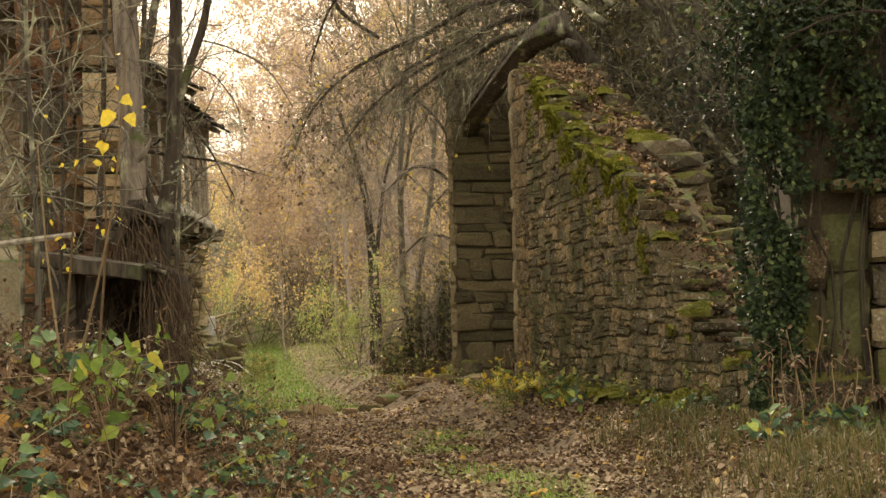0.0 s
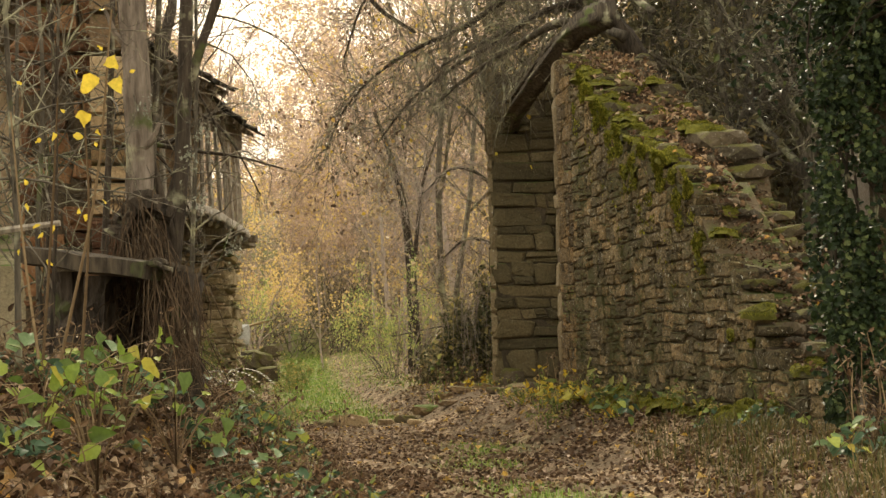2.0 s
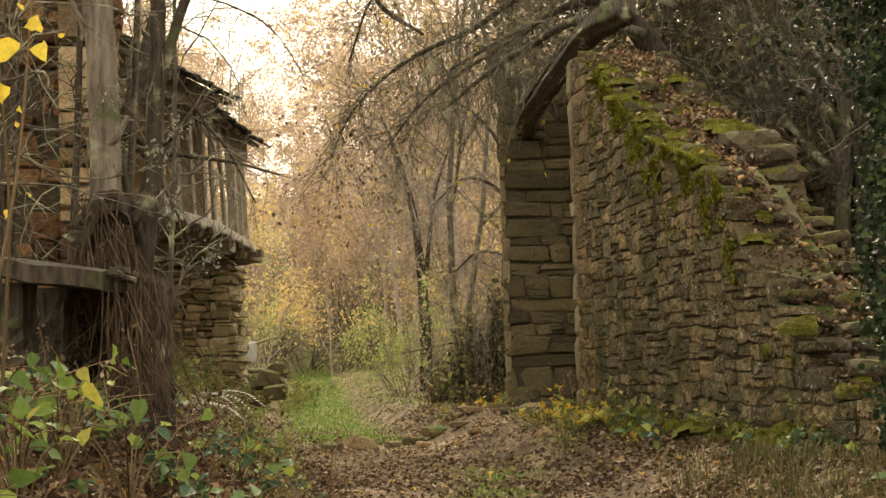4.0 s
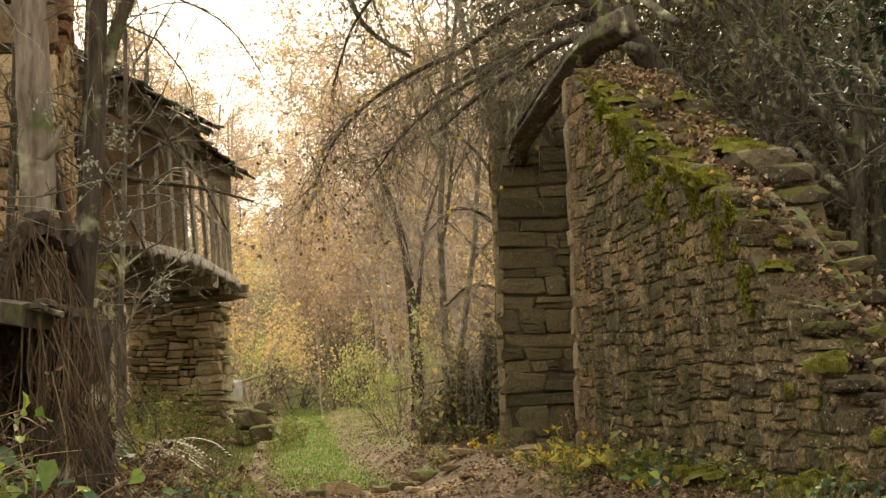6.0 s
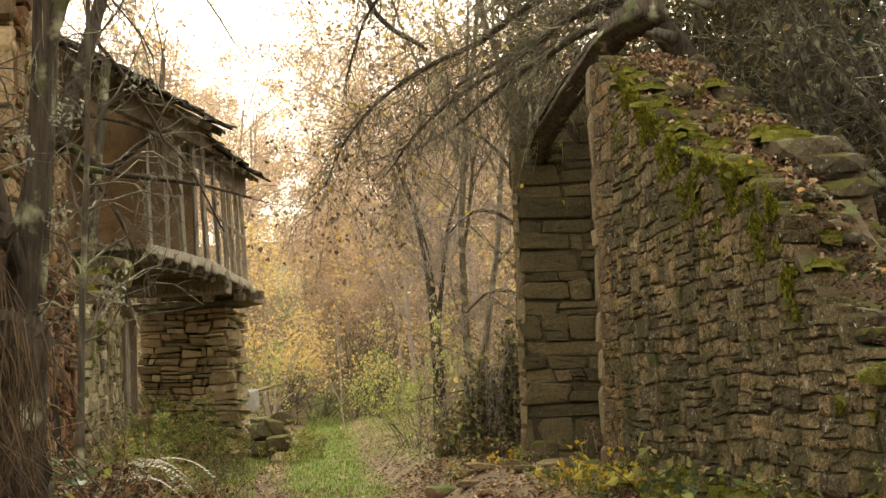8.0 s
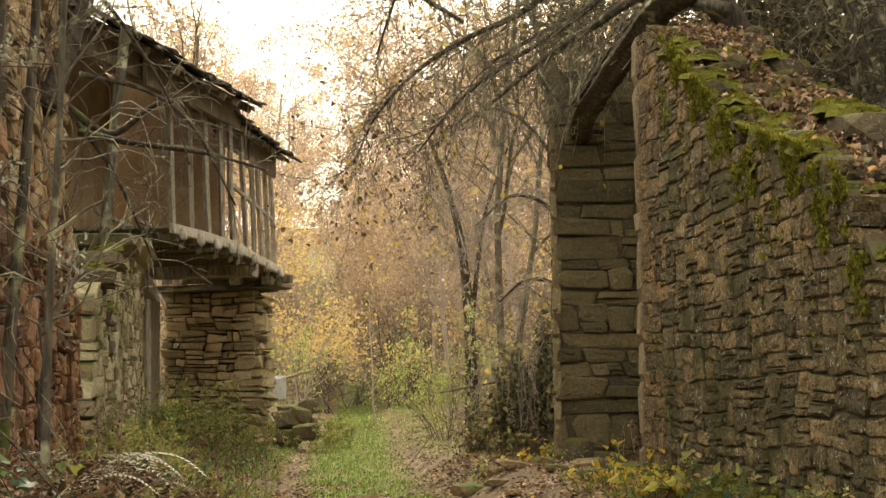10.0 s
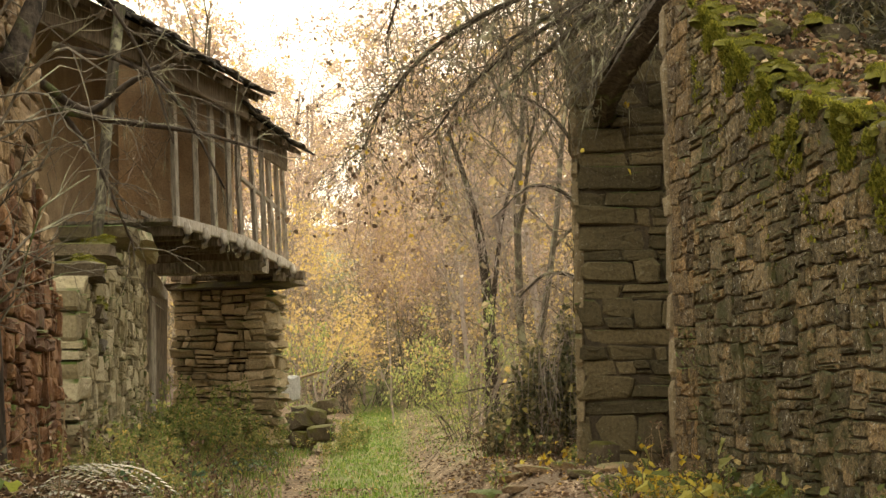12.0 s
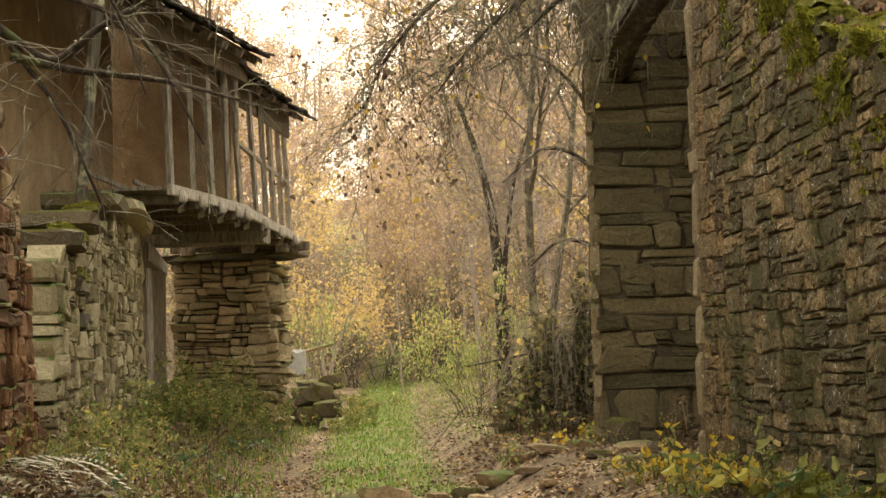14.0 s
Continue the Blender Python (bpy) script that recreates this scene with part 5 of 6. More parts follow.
# ivy and evergreen on the thicket
pts = np.stack([r7.uniform(0.9, 9.5, 42000), r7.uniform(18.5, 28, 42000), r7.uniform(0.3, 8.0, 42000)], 1)
keep = np.sin(pts[:, 0] * 2.1 + pts[:, 2]) * np.sin(pts[:, 2] * 1.4 + 1) + 0.5 * np.sin(pts[:, 1] * 3) + r7.normal(size=42000) * 0.4 > -0.1
pts = np.concatenate([pts[keep], np.stack([r7.uniform(1.0, 5.5, 12000), r7.uniform(17.5, 23, 12000), r7.uniform(2.2, 6.5, 12000)], 1), np.stack([r7.uniform(-0.3, 2.6, 9000), r7.uniform(20.5, 25, 9000), r7.uniform(3.4, 6.4, 9000)], 1), np.stack([r7.uniform(-1.7, 2.6, 16000), r7.uniform(22, 27, 16000), r7.uniform(4.2, 8.0, 16000)], 1), np.stack([r7.uniform(0.8, 7.5, 26000), r7.uniform(22, 28, 26000), r7.uniform(2.8, 9.0, 26000)], 1)])
tagged(part("evergreen_growth", mesh_of("evergreen_growth", *leaf_cloud(pts[r7.random(len(pts)) < 0.85], 0.09, 0.2, 0.2, 0.6, 9, 0.4), OLIVE), None, kind="stuff"), "olive withered leaves among thicket stems", "foliage")


def far_tree(name, seed, height, material, bark, leaves, size, group, label, spread=0.7, thick=0.011, first=0.22, droop=0.05, levels=3):
    r = np.random.default_rng(seed)
    wood, tips = Pile(), []
    grow(wood, (0, 0, -0.2), (r.normal() * 0.06, r.normal() * 0.06, 1), height, thick * height, levels, r, tips, droop, 0.22, (4, 6), 5, spread, 0.48, first, 2)
    tips = np.array(tips)
    pick = tips[r.integers(len(tips), size=leaves)] + r.normal(size=(leaves, 3)) * 0.2
    tree = thing(name, label, "tree", group)
    part("trunk", wood.mesh("trunk", bark), tree)
    part("crown", mesh_of("crown", *leaf_cloud(pick, size, 0.1, 0.2, 0.75, seed), material), tree)
    return tree


def bush(name, seed, height, material, bark, leaves, size, group, label, stems=8, category="bush", kids=(3, 4), fine=2):
    r = np.random.default_rng(seed)
    wood, tips = Pile(), []
    for k in range(stems):
        grow(wood, (r.normal() * 0.25, r.normal() * 0.25, -0.1), (r.normal() * 0.45, r.normal() * 0.45, 1), height * r.uniform(0.6, 1.05), 0.018, 2, r, tips, 0.25, 0.32, kids, 4, 0.7, 0.5, 0.25, fine)
    tips = np.array(tips)
    pick = tips[r.integers(len(tips), size=leaves)] + r.normal(size=(leaves, 3)) * 0.1
    ob = thing(name, label, category, group)
    part("stem_clump", wood.mesh("stem_clump", bark), ob, kind="stuff")
    if leaves:
        part("foliage", mesh_of("foliage", *leaf_cloud(pick, size, 0.15, 0.2, 0.75, seed), material), ob, kind="stuff")
    return ob


def strew(kinds, spots, r, low=0.8, high=1.2, sink=0.0):
    """Sets one of the kinds at each place."""
    used = [False] * len(kinds)
    for k, (x, y) in enumerate(spots):
        i = k % len(kinds)
        m = pose(x, y, float(ground_z(x, y)) - sink, 0, 0, r.uniform(0, 360))
        ob = kinds[i] if not used[i] else copy_thing(kinds[i], m)
        used[i] = True
        s = r.uniform(low, high)
        ob.matrix_basis = m @ Matrix.Diagonal((s, s, s, 1))


r8 = np.random.default_rng(81)
W = "trees of the wood"
# background trees; the haze before them is put into bark and leaf colours
kinds = [far_tree("autumn_tree", 40 + k, h, m, TWIG_HAZED, n * 2, 0.135, W, lab) for k, (h, m, n, lab) in enumerate((
    (12, AUTUMN_HAZED, 2400, "slender autumn tree with thin coppery foliage"), (10, AUTUMN_HAZED, 2600, "slender autumn tree with thin coppery foliage"), (13, AUTUMN_HAZED, 2000, "tall autumn tree with sparse brown leaves"),
    (8, AUTUMN_HAZED, 2400, "young autumn tree with golden brown leaves"), (11, AUTUMN_HAZED, 900, "nearly bare autumn tree with haze-paled twigs")))]
spots = []
for y in np.arange(50, 108, 3.8):
    for x in np.arange(-70, 45, 3.8):
        q = (x + r8.uniform(-2, 2), y + r8.uniform(-2, 2))
        d = q[0] - lane(q[1])
        if (abs(d + 1) > 2.6 or q[1] > 66) and -0.34 * q[1] < q[0] < 0.03 * q[1] and not -0.215 * q[1] < q[0] < -0.152 * q[1]:
            spots.append(q)
spots += [(r8.uniform(-60, 60), r8.uniform(-40, 45)) for k in range(34)]
spots = [q for q in spots if q[1] > 46 or (abs(q[0] + 2) > 14 and abs(q[0]) + abs(q[1] - 10) > 26)]
low = [-0.3 * q[1] < q[0] < -0.13 * q[1] and 46 < q[1] < 80 for q in spots]
strew(kinds, [q for q, k in zip(spots, low) if not k], r8, 0.7, 1.05)
strew([copy_thing(k, pose(-14, 74, 0)) for k in kinds], [q for q, k in zip(spots, low) if k], r8, 0.5, 0.72)
strew([copy_thing(kinds[3], pose(-14, 70, 0))], [(-0.185 * y + r8.uniform(-2, 2), y) for y in np.arange(64, 104, 3)], r8, 0.5, 0.75)
print("far trees", len(spots))
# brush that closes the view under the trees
brush = [bush("brushwood", 90 + k, h, FAR_HAZED, TWIG_HAZED, n // 2, 0.14, "brush along the track", lab) for k, (h, n, lab) in enumerate(((3.2, 700, "grey-brown leafless brushwood under the trees"), (4.0, 500, "tall grey brushwood with few yellow leaves"), (2.4, 1000, "low yellow-green thicket bush under trees"), (3.6, 1300, "yellowing thicket bush beside the track")))]
spots = []
for y in np.arange(38, 90, 2.2):
    for x in np.arange(-45, 30, 2.2):
        q = (x + r8.uniform(-1, 1), y + r8.uniform(-1, 1))
        d = q[0] - lane(q[1])
        wide = 2.2 if q[1] < 60 else -1.0
        if wide + 0.8 * r8.random() < abs(d) < 6 + 0.1 * q[1] and (d > 0 or q[1] > 46) and -0.33 * q[1] < q[0] < -0.02 * q[1] and r8.random() < 0.46:
            spots.append(q)
shade = []
for y in np.arange(23, 40, 1.6):
    for d in (5.5, 6.6, 8.0):
        x = lane(y) + d + r8.uniform(-0.4, 0.4)
        if not (x > -1.8 and y < 25.5):
            (spots if y > 36 else shade).append((x, y + r8.uniform(-0.5, 0.5)))
strew(brush, spots, r8, 0.55, 1.0)
print("brush", len(spots))
gloom = [bush("dark_thicket", 190 + k, h, FAR_HAZED, BARK, 160, 0.1, "dark thicket closing the track", "dense dark brush closing off the track", 11) for k, h in enumerate((3.0, 3.8))]
strew(gloom, shade + [(float(lane(y)) + d + r8.uniform(-0.6, 0.6), y + r8.uniform(-0.7, 0.7)) for y in (60, 63, 66.5) for d in (-8, -6.5, -5, -3.4, -1.8, -0.4, 1.2, 2.8, 4.5, 6.5)], r8, 0.8, 1.25)
mid = [far_tree("young_tree", 140 + k, h, m, TWIG, n, 0.12, "trees by the track", lab, 0.6, 0.009) for k, (h, m, n, lab) in enumerate(((7, FAR_HAZED, 500, "thin bare tree with grey lichen"), (8, AUTUMN_HAZED, 500, "thin tree with few amber leaves"), (6, FAR_HAZED, 900, "young tree with yellow-green leaves")))]
spots = [(-3.2, 36), (-1.0, 29), (0.5, 27), (-2.6, 33), (1.5, 31), (-0.5, 36), (2.2, 25), (3.5, 28), (-4.0, 44), (-1.5, 42), (1.0, 41), (-3.5, 50), (0, 48), (4, 36), (-13, 48), (-15, 54), (-12.5, 42), (3, 23), (5, 25), (6, 30)]
strew(mid, spots, r8, 0.8, 1.2)
golden = [far_tree("golden_tree", 150 + k, h, GOLD, TWIG_HAZED, 800, 0.1, "golden trees by the track", "small tree with golden yellow leaves", 0.7, 0.009) for k, h in enumerate((5.5, 4.5))]
strew(golden, [(-9.6, 45.0), (-8.2, 49.0), (-10.8, 52.0), (-7.0, 56.0), (-3.4, 41.0), (-12.0, 57.0), (-9.9, 47.5), (-10.6, 50.0), (-11.4, 54.0), (-11.6, 49.0)], r8, 0.75, 1.1)
veil_tree, _ = twig_tree("lichen_tree", "lichen-draped tree with pale drooping twigs", [
    ([(-1.0, 27.6, 0.2), (-1.2, 27.5, 2.0), (-1.5, 27.3, 3.6), (-1.9, 27.2, 5.4)], 0.09, 0.04, 30),
    ([(-1.3, 27.4, 2.6), (-1.8, 27.2, 3.4), (-2.3, 27.0, 3.6), (-2.8, 26.9, 3.2)], 0.035, 0.01, 34),
    ([(-1.4, 27.4, 3.2), (-1.9, 27.3, 4.3), (-2.5, 27.3, 4.8), (-3.1, 27.4, 4.6)], 0.035, 0.01, 34),
    ([(-1.1, 27.5, 1.6), (-1.6, 27.2, 2.3), (-2.1, 27.0, 2.5), (-2.5, 26.9, 2.2)], 0.03, 0.01, 26),
], BARK, TWIG_HAZED, 160, 0.9, 3, 0.8, down=0.25, outw=(-0.1, 0, 0), twigr=0.008, depth=1, kids=(4, 6))
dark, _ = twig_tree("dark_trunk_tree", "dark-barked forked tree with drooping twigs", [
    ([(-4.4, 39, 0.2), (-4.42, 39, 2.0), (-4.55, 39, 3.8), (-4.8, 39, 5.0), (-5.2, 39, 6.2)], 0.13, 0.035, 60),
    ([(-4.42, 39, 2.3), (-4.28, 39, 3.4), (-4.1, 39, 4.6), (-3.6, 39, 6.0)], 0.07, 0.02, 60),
], BARK_DARK, TWIG_HAZED, 161, 1.2, 3, 1.5, down=0.1, twigr=0.011, depth=1, kids=(4, 6))

# ---- left bank: trunks, tangle, undergrowth ----
r9 = np.random.default_rng(91)
pale = thing("dead_tree", "bare pale dead trunk with peeling bark", "tree")
pl = Pile()
rough_trunk(pl, [(-2.4, 9.56, 0.5), (-2.38, 9.55, 1.3), (-2.36, 9.55, 2.0), (-2.4, 9.55, 3.2), (-2.36, 9.55, 4.2)], 0.068, 0.058, r9, 60, 18, 0.13, 0.3)
part("trunk", pl.mesh("trunk", BARK_PALE), pale)
for z, dx, ln in ((1.95, 0.09, 0.16), (2.5, -0.09, 0.22), (2.85, 0.1, 0.3)):
    pl = Pile()
    rough_trunk(pl, [(-2.37, 9.53, z), (-2.37 + dx, 9.5, z + ln * 0.4), (-2.37 + dx * 1.6, 9.48, z + ln)], 0.022, 0.01, r9, 10, 8, 0.15, 0.4)
    part("limb_stub", pl.mesh("limb_stub", BARK_PALE), pale)
dark_tree, tipd = twig_tree("dark_tree", "dark-barked forked tree with lichen tufts", [
    ([(-2.28, 9.7, 0.5), (-2.25, 9.7, 1.1), (-2.17, 9.7, 1.9), (-2.12, 9.7, 3.0), (-2.1, 9.7, 3.8)], 0.044, 0.038, 9),
    ([(-2.15, 9.7, 2.25), (-2.05, 9.7, 2.55), (-1.93, 9.68, 2.9), (-1.85, 9.65, 3.5)], 0.03, 0.02, 9),
    ([(-2.2, 9.7, 1.45), (-2.3, 9.6, 1.9), (-2.45, 9.6, 2.6), (-2.5, 9.6, 3.5)], 0.026, 0.016, 6),
    ([(-2.15, 9.72, 2.0), (-2.3, 9.75, 1.5), (-2.4, 9.8, 0.9)], 0.04, 0.025, 4),
], BARK_DARK, TWIG_SHADED, 92, 1.2, 3, 0.75, down=0.0, outw=(0.25, 0, 0), twigr=0.005, depth=1, kids=(2, 4), curl=0.5)
part("lichen", mesh_of("lichen", *leaf_cloud(np.concatenate([np.array([(-1.93, 8.9, 1.85), (-2.0, 9.5, 2.05), (-2.05, 9.6, 1.7), (-1.75, 9.6, 2.2), (-2.3, 9.5, 2.2), (-1.9, 9.7, 1.45)])[k] + r9.normal(size=(40, 3)) * (0.025, 0.025, 0.035) for k in range(6)]), 0.022, 0.1, 0.3, 0.35, 4), leaf_material("pale_lichen", [(0, (0.22, 0.23, 0.17)), (1, (0.38, 0.39, 0.31))], 0.2, 0.9)), dark_tree, kind="stuff")
for k, (x, y, w, lean) in enumerate(((-2.12, 7.0, 0.022, 0.0), (-2.5, 8.4, 0.018, 0.12), (-2.75, 9.2, 0.025, -0.1), (-2.31, 7.0, 0.03, -0.03), (-2.9, 10.5, 0.045, 0.1), (-2.45, 10.9, 0.035, 0.05), (-3.1, 12.0, 0.05, 0.15), (-3.5, 13.6, 0.06, -0.1), (-2.72, 8.0, 0.02, -0.08), (-3.0, 9.4, 0.025, 0.05), (-3.3, 10.8, 0.03, 0.0))):
    twig_tree("sapling", "thin grey sapling in a tangled bank", [([(x, y, 0.4), (x + lean * 0.5, y, 1.4), (x + lean + r9.normal() * 0.05, y, 2.5), (x + lean * 1.6, y, 4.2)], w * 0.6, w * 0.3, 26)], BARK_DARK if k % 3 == 1 else BARK, TWIG if k % 2 else TWIG_SHADED, 600 + k, 0.4, 3, 0.8, sides=8, down=-0.1, twigr=0.006, depth=1, group="saplings on the bank", kids=(3, 5))
# a broken board on a dark stump
stump = thing("rotten_stump", "hollow dark stump hung with dead stalks", "stump")
for x, y, w in ((-2.5, 8.75, 0.1), (-2.42, 9.2, 0.13), (-2.2, 9.32, 0.13), (-2.03, 9.1, 0.11), (-2.02, 8.85, 0.07)):
    pl = Pile()
    rough_trunk(pl, [(x, y, 0.4), (x + r9.normal() * 0.02, y, 0.85), (x + r9.normal() * 0.02, y + 0.02, 1.3)], w, w * 0.85, r9, 20, 12, 0.3, 0.25)
    part("rotten_side", pl.mesh("rotten_side", BARK_DARK), stump)
board = thing("broken_board", "weathered grey board with a splintered end", "board")
plank("board", (-2.62, 8.9, 1.385), (-2.02, 8.84, 1.29), 0.7, 0.09, BEAM_OLD, board, r9)
for k in range(7):
    plank("splinter", (-2.1, 8.55 + 0.035 * k, 1.33 - 0.004 * k), (-1.93 - 0.04 * r9.random(), 8.54 + 0.035 * k, 1.31 + 0.015 * r9.normal()), 0.03, 0.02, BEAM_OLD, board, r9)
stick = thing("dead_stick", "bare dead stick caught in brambles", "stick")
pl = Pile()
pl.tube(spline([(-2.5, 7.1, 1.36), (-2.2, 7.0, 1.385), (-1.95, 7.0, 1.41)], 8), np.linspace(0.016, 0.012, 8), 6)
part("stick", pl.mesh("stick", WOOD), stick)
STALK = bark_material("dead_stalk", (0.035, 0.023, 0.013), (0.13, 0.088, 0.05), 0.0, 0.0)
# hanging dead stalks round the dark trunk
tangle = Pile()
for k in range(230):
    a = r9.uniform(0, 2 * np.pi)
    c = np.array([-2.3, 9.3, 0]) + np.array([np.cos(a) * 0.1, np.sin(a) * 0.13, 0]) * r9.uniform(0.3, 1.3)
    z1, z0 = r9.uniform(1.15, 1.75), r9.uniform(0.75, 1.1)
    o = np.array([np.cos(a), np.sin(a), 0]) * r9.uniform(0.0, 0.15) + r9.normal(size=3) * (0.09, 0.05, 0)
    j = r9.normal(size=(3, 3)) * 0.045
    tangle.tube(spline([c + (0, 0, z1), c + o * 0.3 + j[0] + (0, 0, z0 + (z1 - z0) * 0.7), c + o * 0.6 + j[1] + (0, 0, z0 + (z1 - z0) * 0.35), c + o + j[2] + (0, 0, z0)], 9), np.linspace(0.0035, 0.0018, 9), 3)
for k in range(130):
    c = np.array([-2.0, 8.8, 0]) + r9.normal(size=3) * (0.06, 0.1, 0)
    z1, z0 = r9.uniform(1.2, 1.34), r9.uniform(0.6, 0.95)
    j = r9.normal(size=(2, 3)) * (0.05, 0.04, 0.0)
    tangle.tube(spline([c + (0, 0, z1), c + j[0] + (0, -0.03, (z0 + z1) / 2), c + j[1] * 2 + (0, -0.05, z0)], 7), np.linspace(0.0035, 0.0018, 7), 3)
tagged(part("dead_stalks", tangle.mesh("dead_stalks", STALK), None, kind="stuff"), "curtain of dead brown stalks hanging on a trunk", "dead plants")
root = thing("root_knot", "dark gnarled root knot", "root")
pl = Pile()
rough_trunk(pl, [(-2.42, 9.3, 1.5), (-2.28, 9.32, 1.68), (-2.12, 9.33, 1.62)], 0.055, 0.04, r9, 26, 14, 0.45, 0.2)
part("knot", pl.mesh("knot", BARK_DARK), root)


def shoot(seed, height, leaves, size, material, stalk, lean=0.3):
    """An upright stem with leaves along it."""
    r = np.random.default_rng(seed)
    wood, at = Pile(), []
    for k in range(r.integers(3, 6)):
        b = np.array([r.normal() * 0.1, r.normal() * 0.1, -0.05])
        e = b + np.array([r.normal() * lean, r.normal() * lean, 1]) * height * r.uniform(0.6, 1.1)
        line = spline([b, (b + e) / 2 + r.normal(size=3) * 0.05, e, e + np.array([r.normal() * 0.2, r.normal() * 0.2, -0.1]) * height * 0.5], 12)
        wood.tube(line, np.linspace(0.005, 0.0025, 12), 4)
        at.append(line[r.integers(3, 12, leaves)] + r.normal(size=(leaves, 3)) * size * 0.5)
    return wood, np.concatenate(at)


def shrub_kind(name, seed, height, leaves, size, material, stalk, label, group, slim=0.6, flat=0.35, category="plant"):
    wood, at = shoot(seed, height, leaves, size, material, stalk)
    ob = thing(name, label, category, group)
    part("stem_clump", wood.mesh("stem_clump", stalk), ob, kind="stuff")
    part("foliage", mesh_of("foliage", *leaf_cloud(at, size, flat, 0.15, slim, seed), material), ob, kind="stuff")
    return ob


def bramble_kind(seed, reach, size):
    """Low arching runners with broad leaves in twos and threes."""
    r = np.random.default_rng(seed)
    wood, at = Pile(), []
    for k in range(r.integers(3, 5)):
        a, ln = r.uniform(0, 2 * np.pi), reach * r.uniform(0.6, 1.2)
        way = np.array([np.cos(a), np.sin(a), 0])
        line = spline([(0, 0, -0.05), way * ln * 0.35 + (0, 0, ln * r.uniform(0.35, 0.6)), way * ln * 0.75 + (0, 0, ln * r.uniform(0.3, 0.5)), way * ln * 1.1 + (0, 0, ln * 0.1)], 14)
        wood.tube(line, np.linspace(0.004, 0.002, 14), 4)
        for i in r.integers(4, 14, 5):
            at.append(line[i] + r.normal(size=(2, 3)) * size * 0.35)
    ob = thing("bramble", "leafy bramble runners over dead leaves", "plant", "brambles on the bank")
    part("stem_clump", wood.mesh("stem_clump", DRY), ob, kind="stuff")
    part("foliage", mesh_of("foliage", *broad_leaves(np.concatenate(at), size, seed, (0.25, -0.15, 0.9), 0.45, 0.68, 0.35), BRAMBLE, True), ob, kind="stuff")
    return ob


brambles = [bramble_kind(200 + k, h, w) for k, (h, w) in enumerate(((0.3, 0.085), (0.4, 0.1), (0.25, 0.075), (0.45, 0.09)))]
herbs = [shrub_kind("herb_plant", 220 + k, h, 34, 0.065, HERB, GRASS, "leafy green roadside herb", "herbs along the track", 0.45, 0.3) for k, h in enumerate((0.35, 0.55, 0.7, 0.9))]
dryp = [shrub_kind("dead_stem_plant", 240 + k, h, 9, 0.045, DARK_LITTER, DRY, "dry brown dead-stemmed weed", "dead weeds along the track", 0.5, 0.0) for k, h in enumerate((0.5, 0.8, 0.35))]
spots = [(r9.uniform(-2.9, -1.05), r9.uniform(4.0, 11.5)) for k in range(330)]
spots = [(x, y) for x, y in spots if x < lane(y) - 1.15 + 0.15 * r9.normal()]
strew(brambles, spots[:140], r9, 0.5, 0.95)
strew(dryp, spots[140:200], r9, 0.4, 0.9)
spots = []
for k in range(520):
    y = r9.uniform(10, 36)
    d = -1.45 - abs(r9.normal()) * 0.9
    spots.append((float(lane(y)) + d, y))
inside = [s for s in spots[:235] if s[0] > -4.75 - 0.29 * (s[1] - 17.9) - 0.3]
strew(herbs, [s for s in inside if s[1] > 17 and s[0] < lane(s[1]) - 1.9], r9, 0.4, 0.85)
strew(herbs, [s for s in inside if s[1] > 17 and s[0] >= lane(s[1]) - 1.9], r9, 0.25, 0.42)
strew(herbs, [s for s in inside if s[1] <= 17], r9, 0.25, 0.5)
strew(dryp, spots[380:440], r9, 0.4, 0.8)
strew(brambles, spots[440:], r9, 0.4, 0.8)
# shrubs against the house and the pier
spots = [(-7.3 + r9.uniform(-1.4, 0.4), r9.uniform(29, 33.2)) for k in range(24)] + [(-6.5 + r9.uniform(-0.7, 0.4), r9.uniform(24, 29)) for k in range(28)] + [(-6.6 + r9.uniform(-0.3, 0.5), r9.uniform(32, 37)) for k in range(12)]
strew(herbs, spots, r9, 0.6, 1.15)
# along the foot of the wall
spots = [tuple((WB + WA * r9.uniform(-0.2, 7) - WN * abs(r9.normal() * 0.14 + 0.05))[:2]) for k in range(60)]
strew(herbs, spots[:8], r9, 0.3, 0.5)
strew(brambles, spots[36:48], r9, 0.6, 0.9)
strew(dryp, [(r9.uniform(1.25, 2.5), r9.uniform(9.2, 9.85)) for k in range(24)], r9, 0.6, 1.1)
strew(brambles, [(r9.uniform(1.0, 2.4), r9.uniform(8.9, 9.8)) for k in range(12)], r9, 0.5, 0.9)
strew(dryp, [(r9.uniform(-0.9, 1.2), r9.uniform(17.5, 21)) for k in range(14)] + [(r9.uniform(-2.4, -1.3), r9.uniform(22, 25)) for k in range(10)], r9, 0.6, 1.0)
goldens = [shrub_kind("yellowing_herb", 260 + k, h, 5 if k == 0 else 16, 0.06, YELLOW if k == 0 else HERB, GRASS, "yellowing herb at the foot of the wall", "yellowing herbs by the wall", 0.5, 0.3) for k, h in enumerate((0.22, 0.32, 0.26))]
strew(goldens, [tuple((WB + WA * r9.uniform(-0.6, 5.5) - WN * (0.08 + abs(r9.normal()) * 0.2))[:2]) for k in range(15)] + [(r9.uniform(-2.4, -0.7), r9.uniform(20.2, 22.5)) for k in range(8)], r9, 0.4, 0.9)
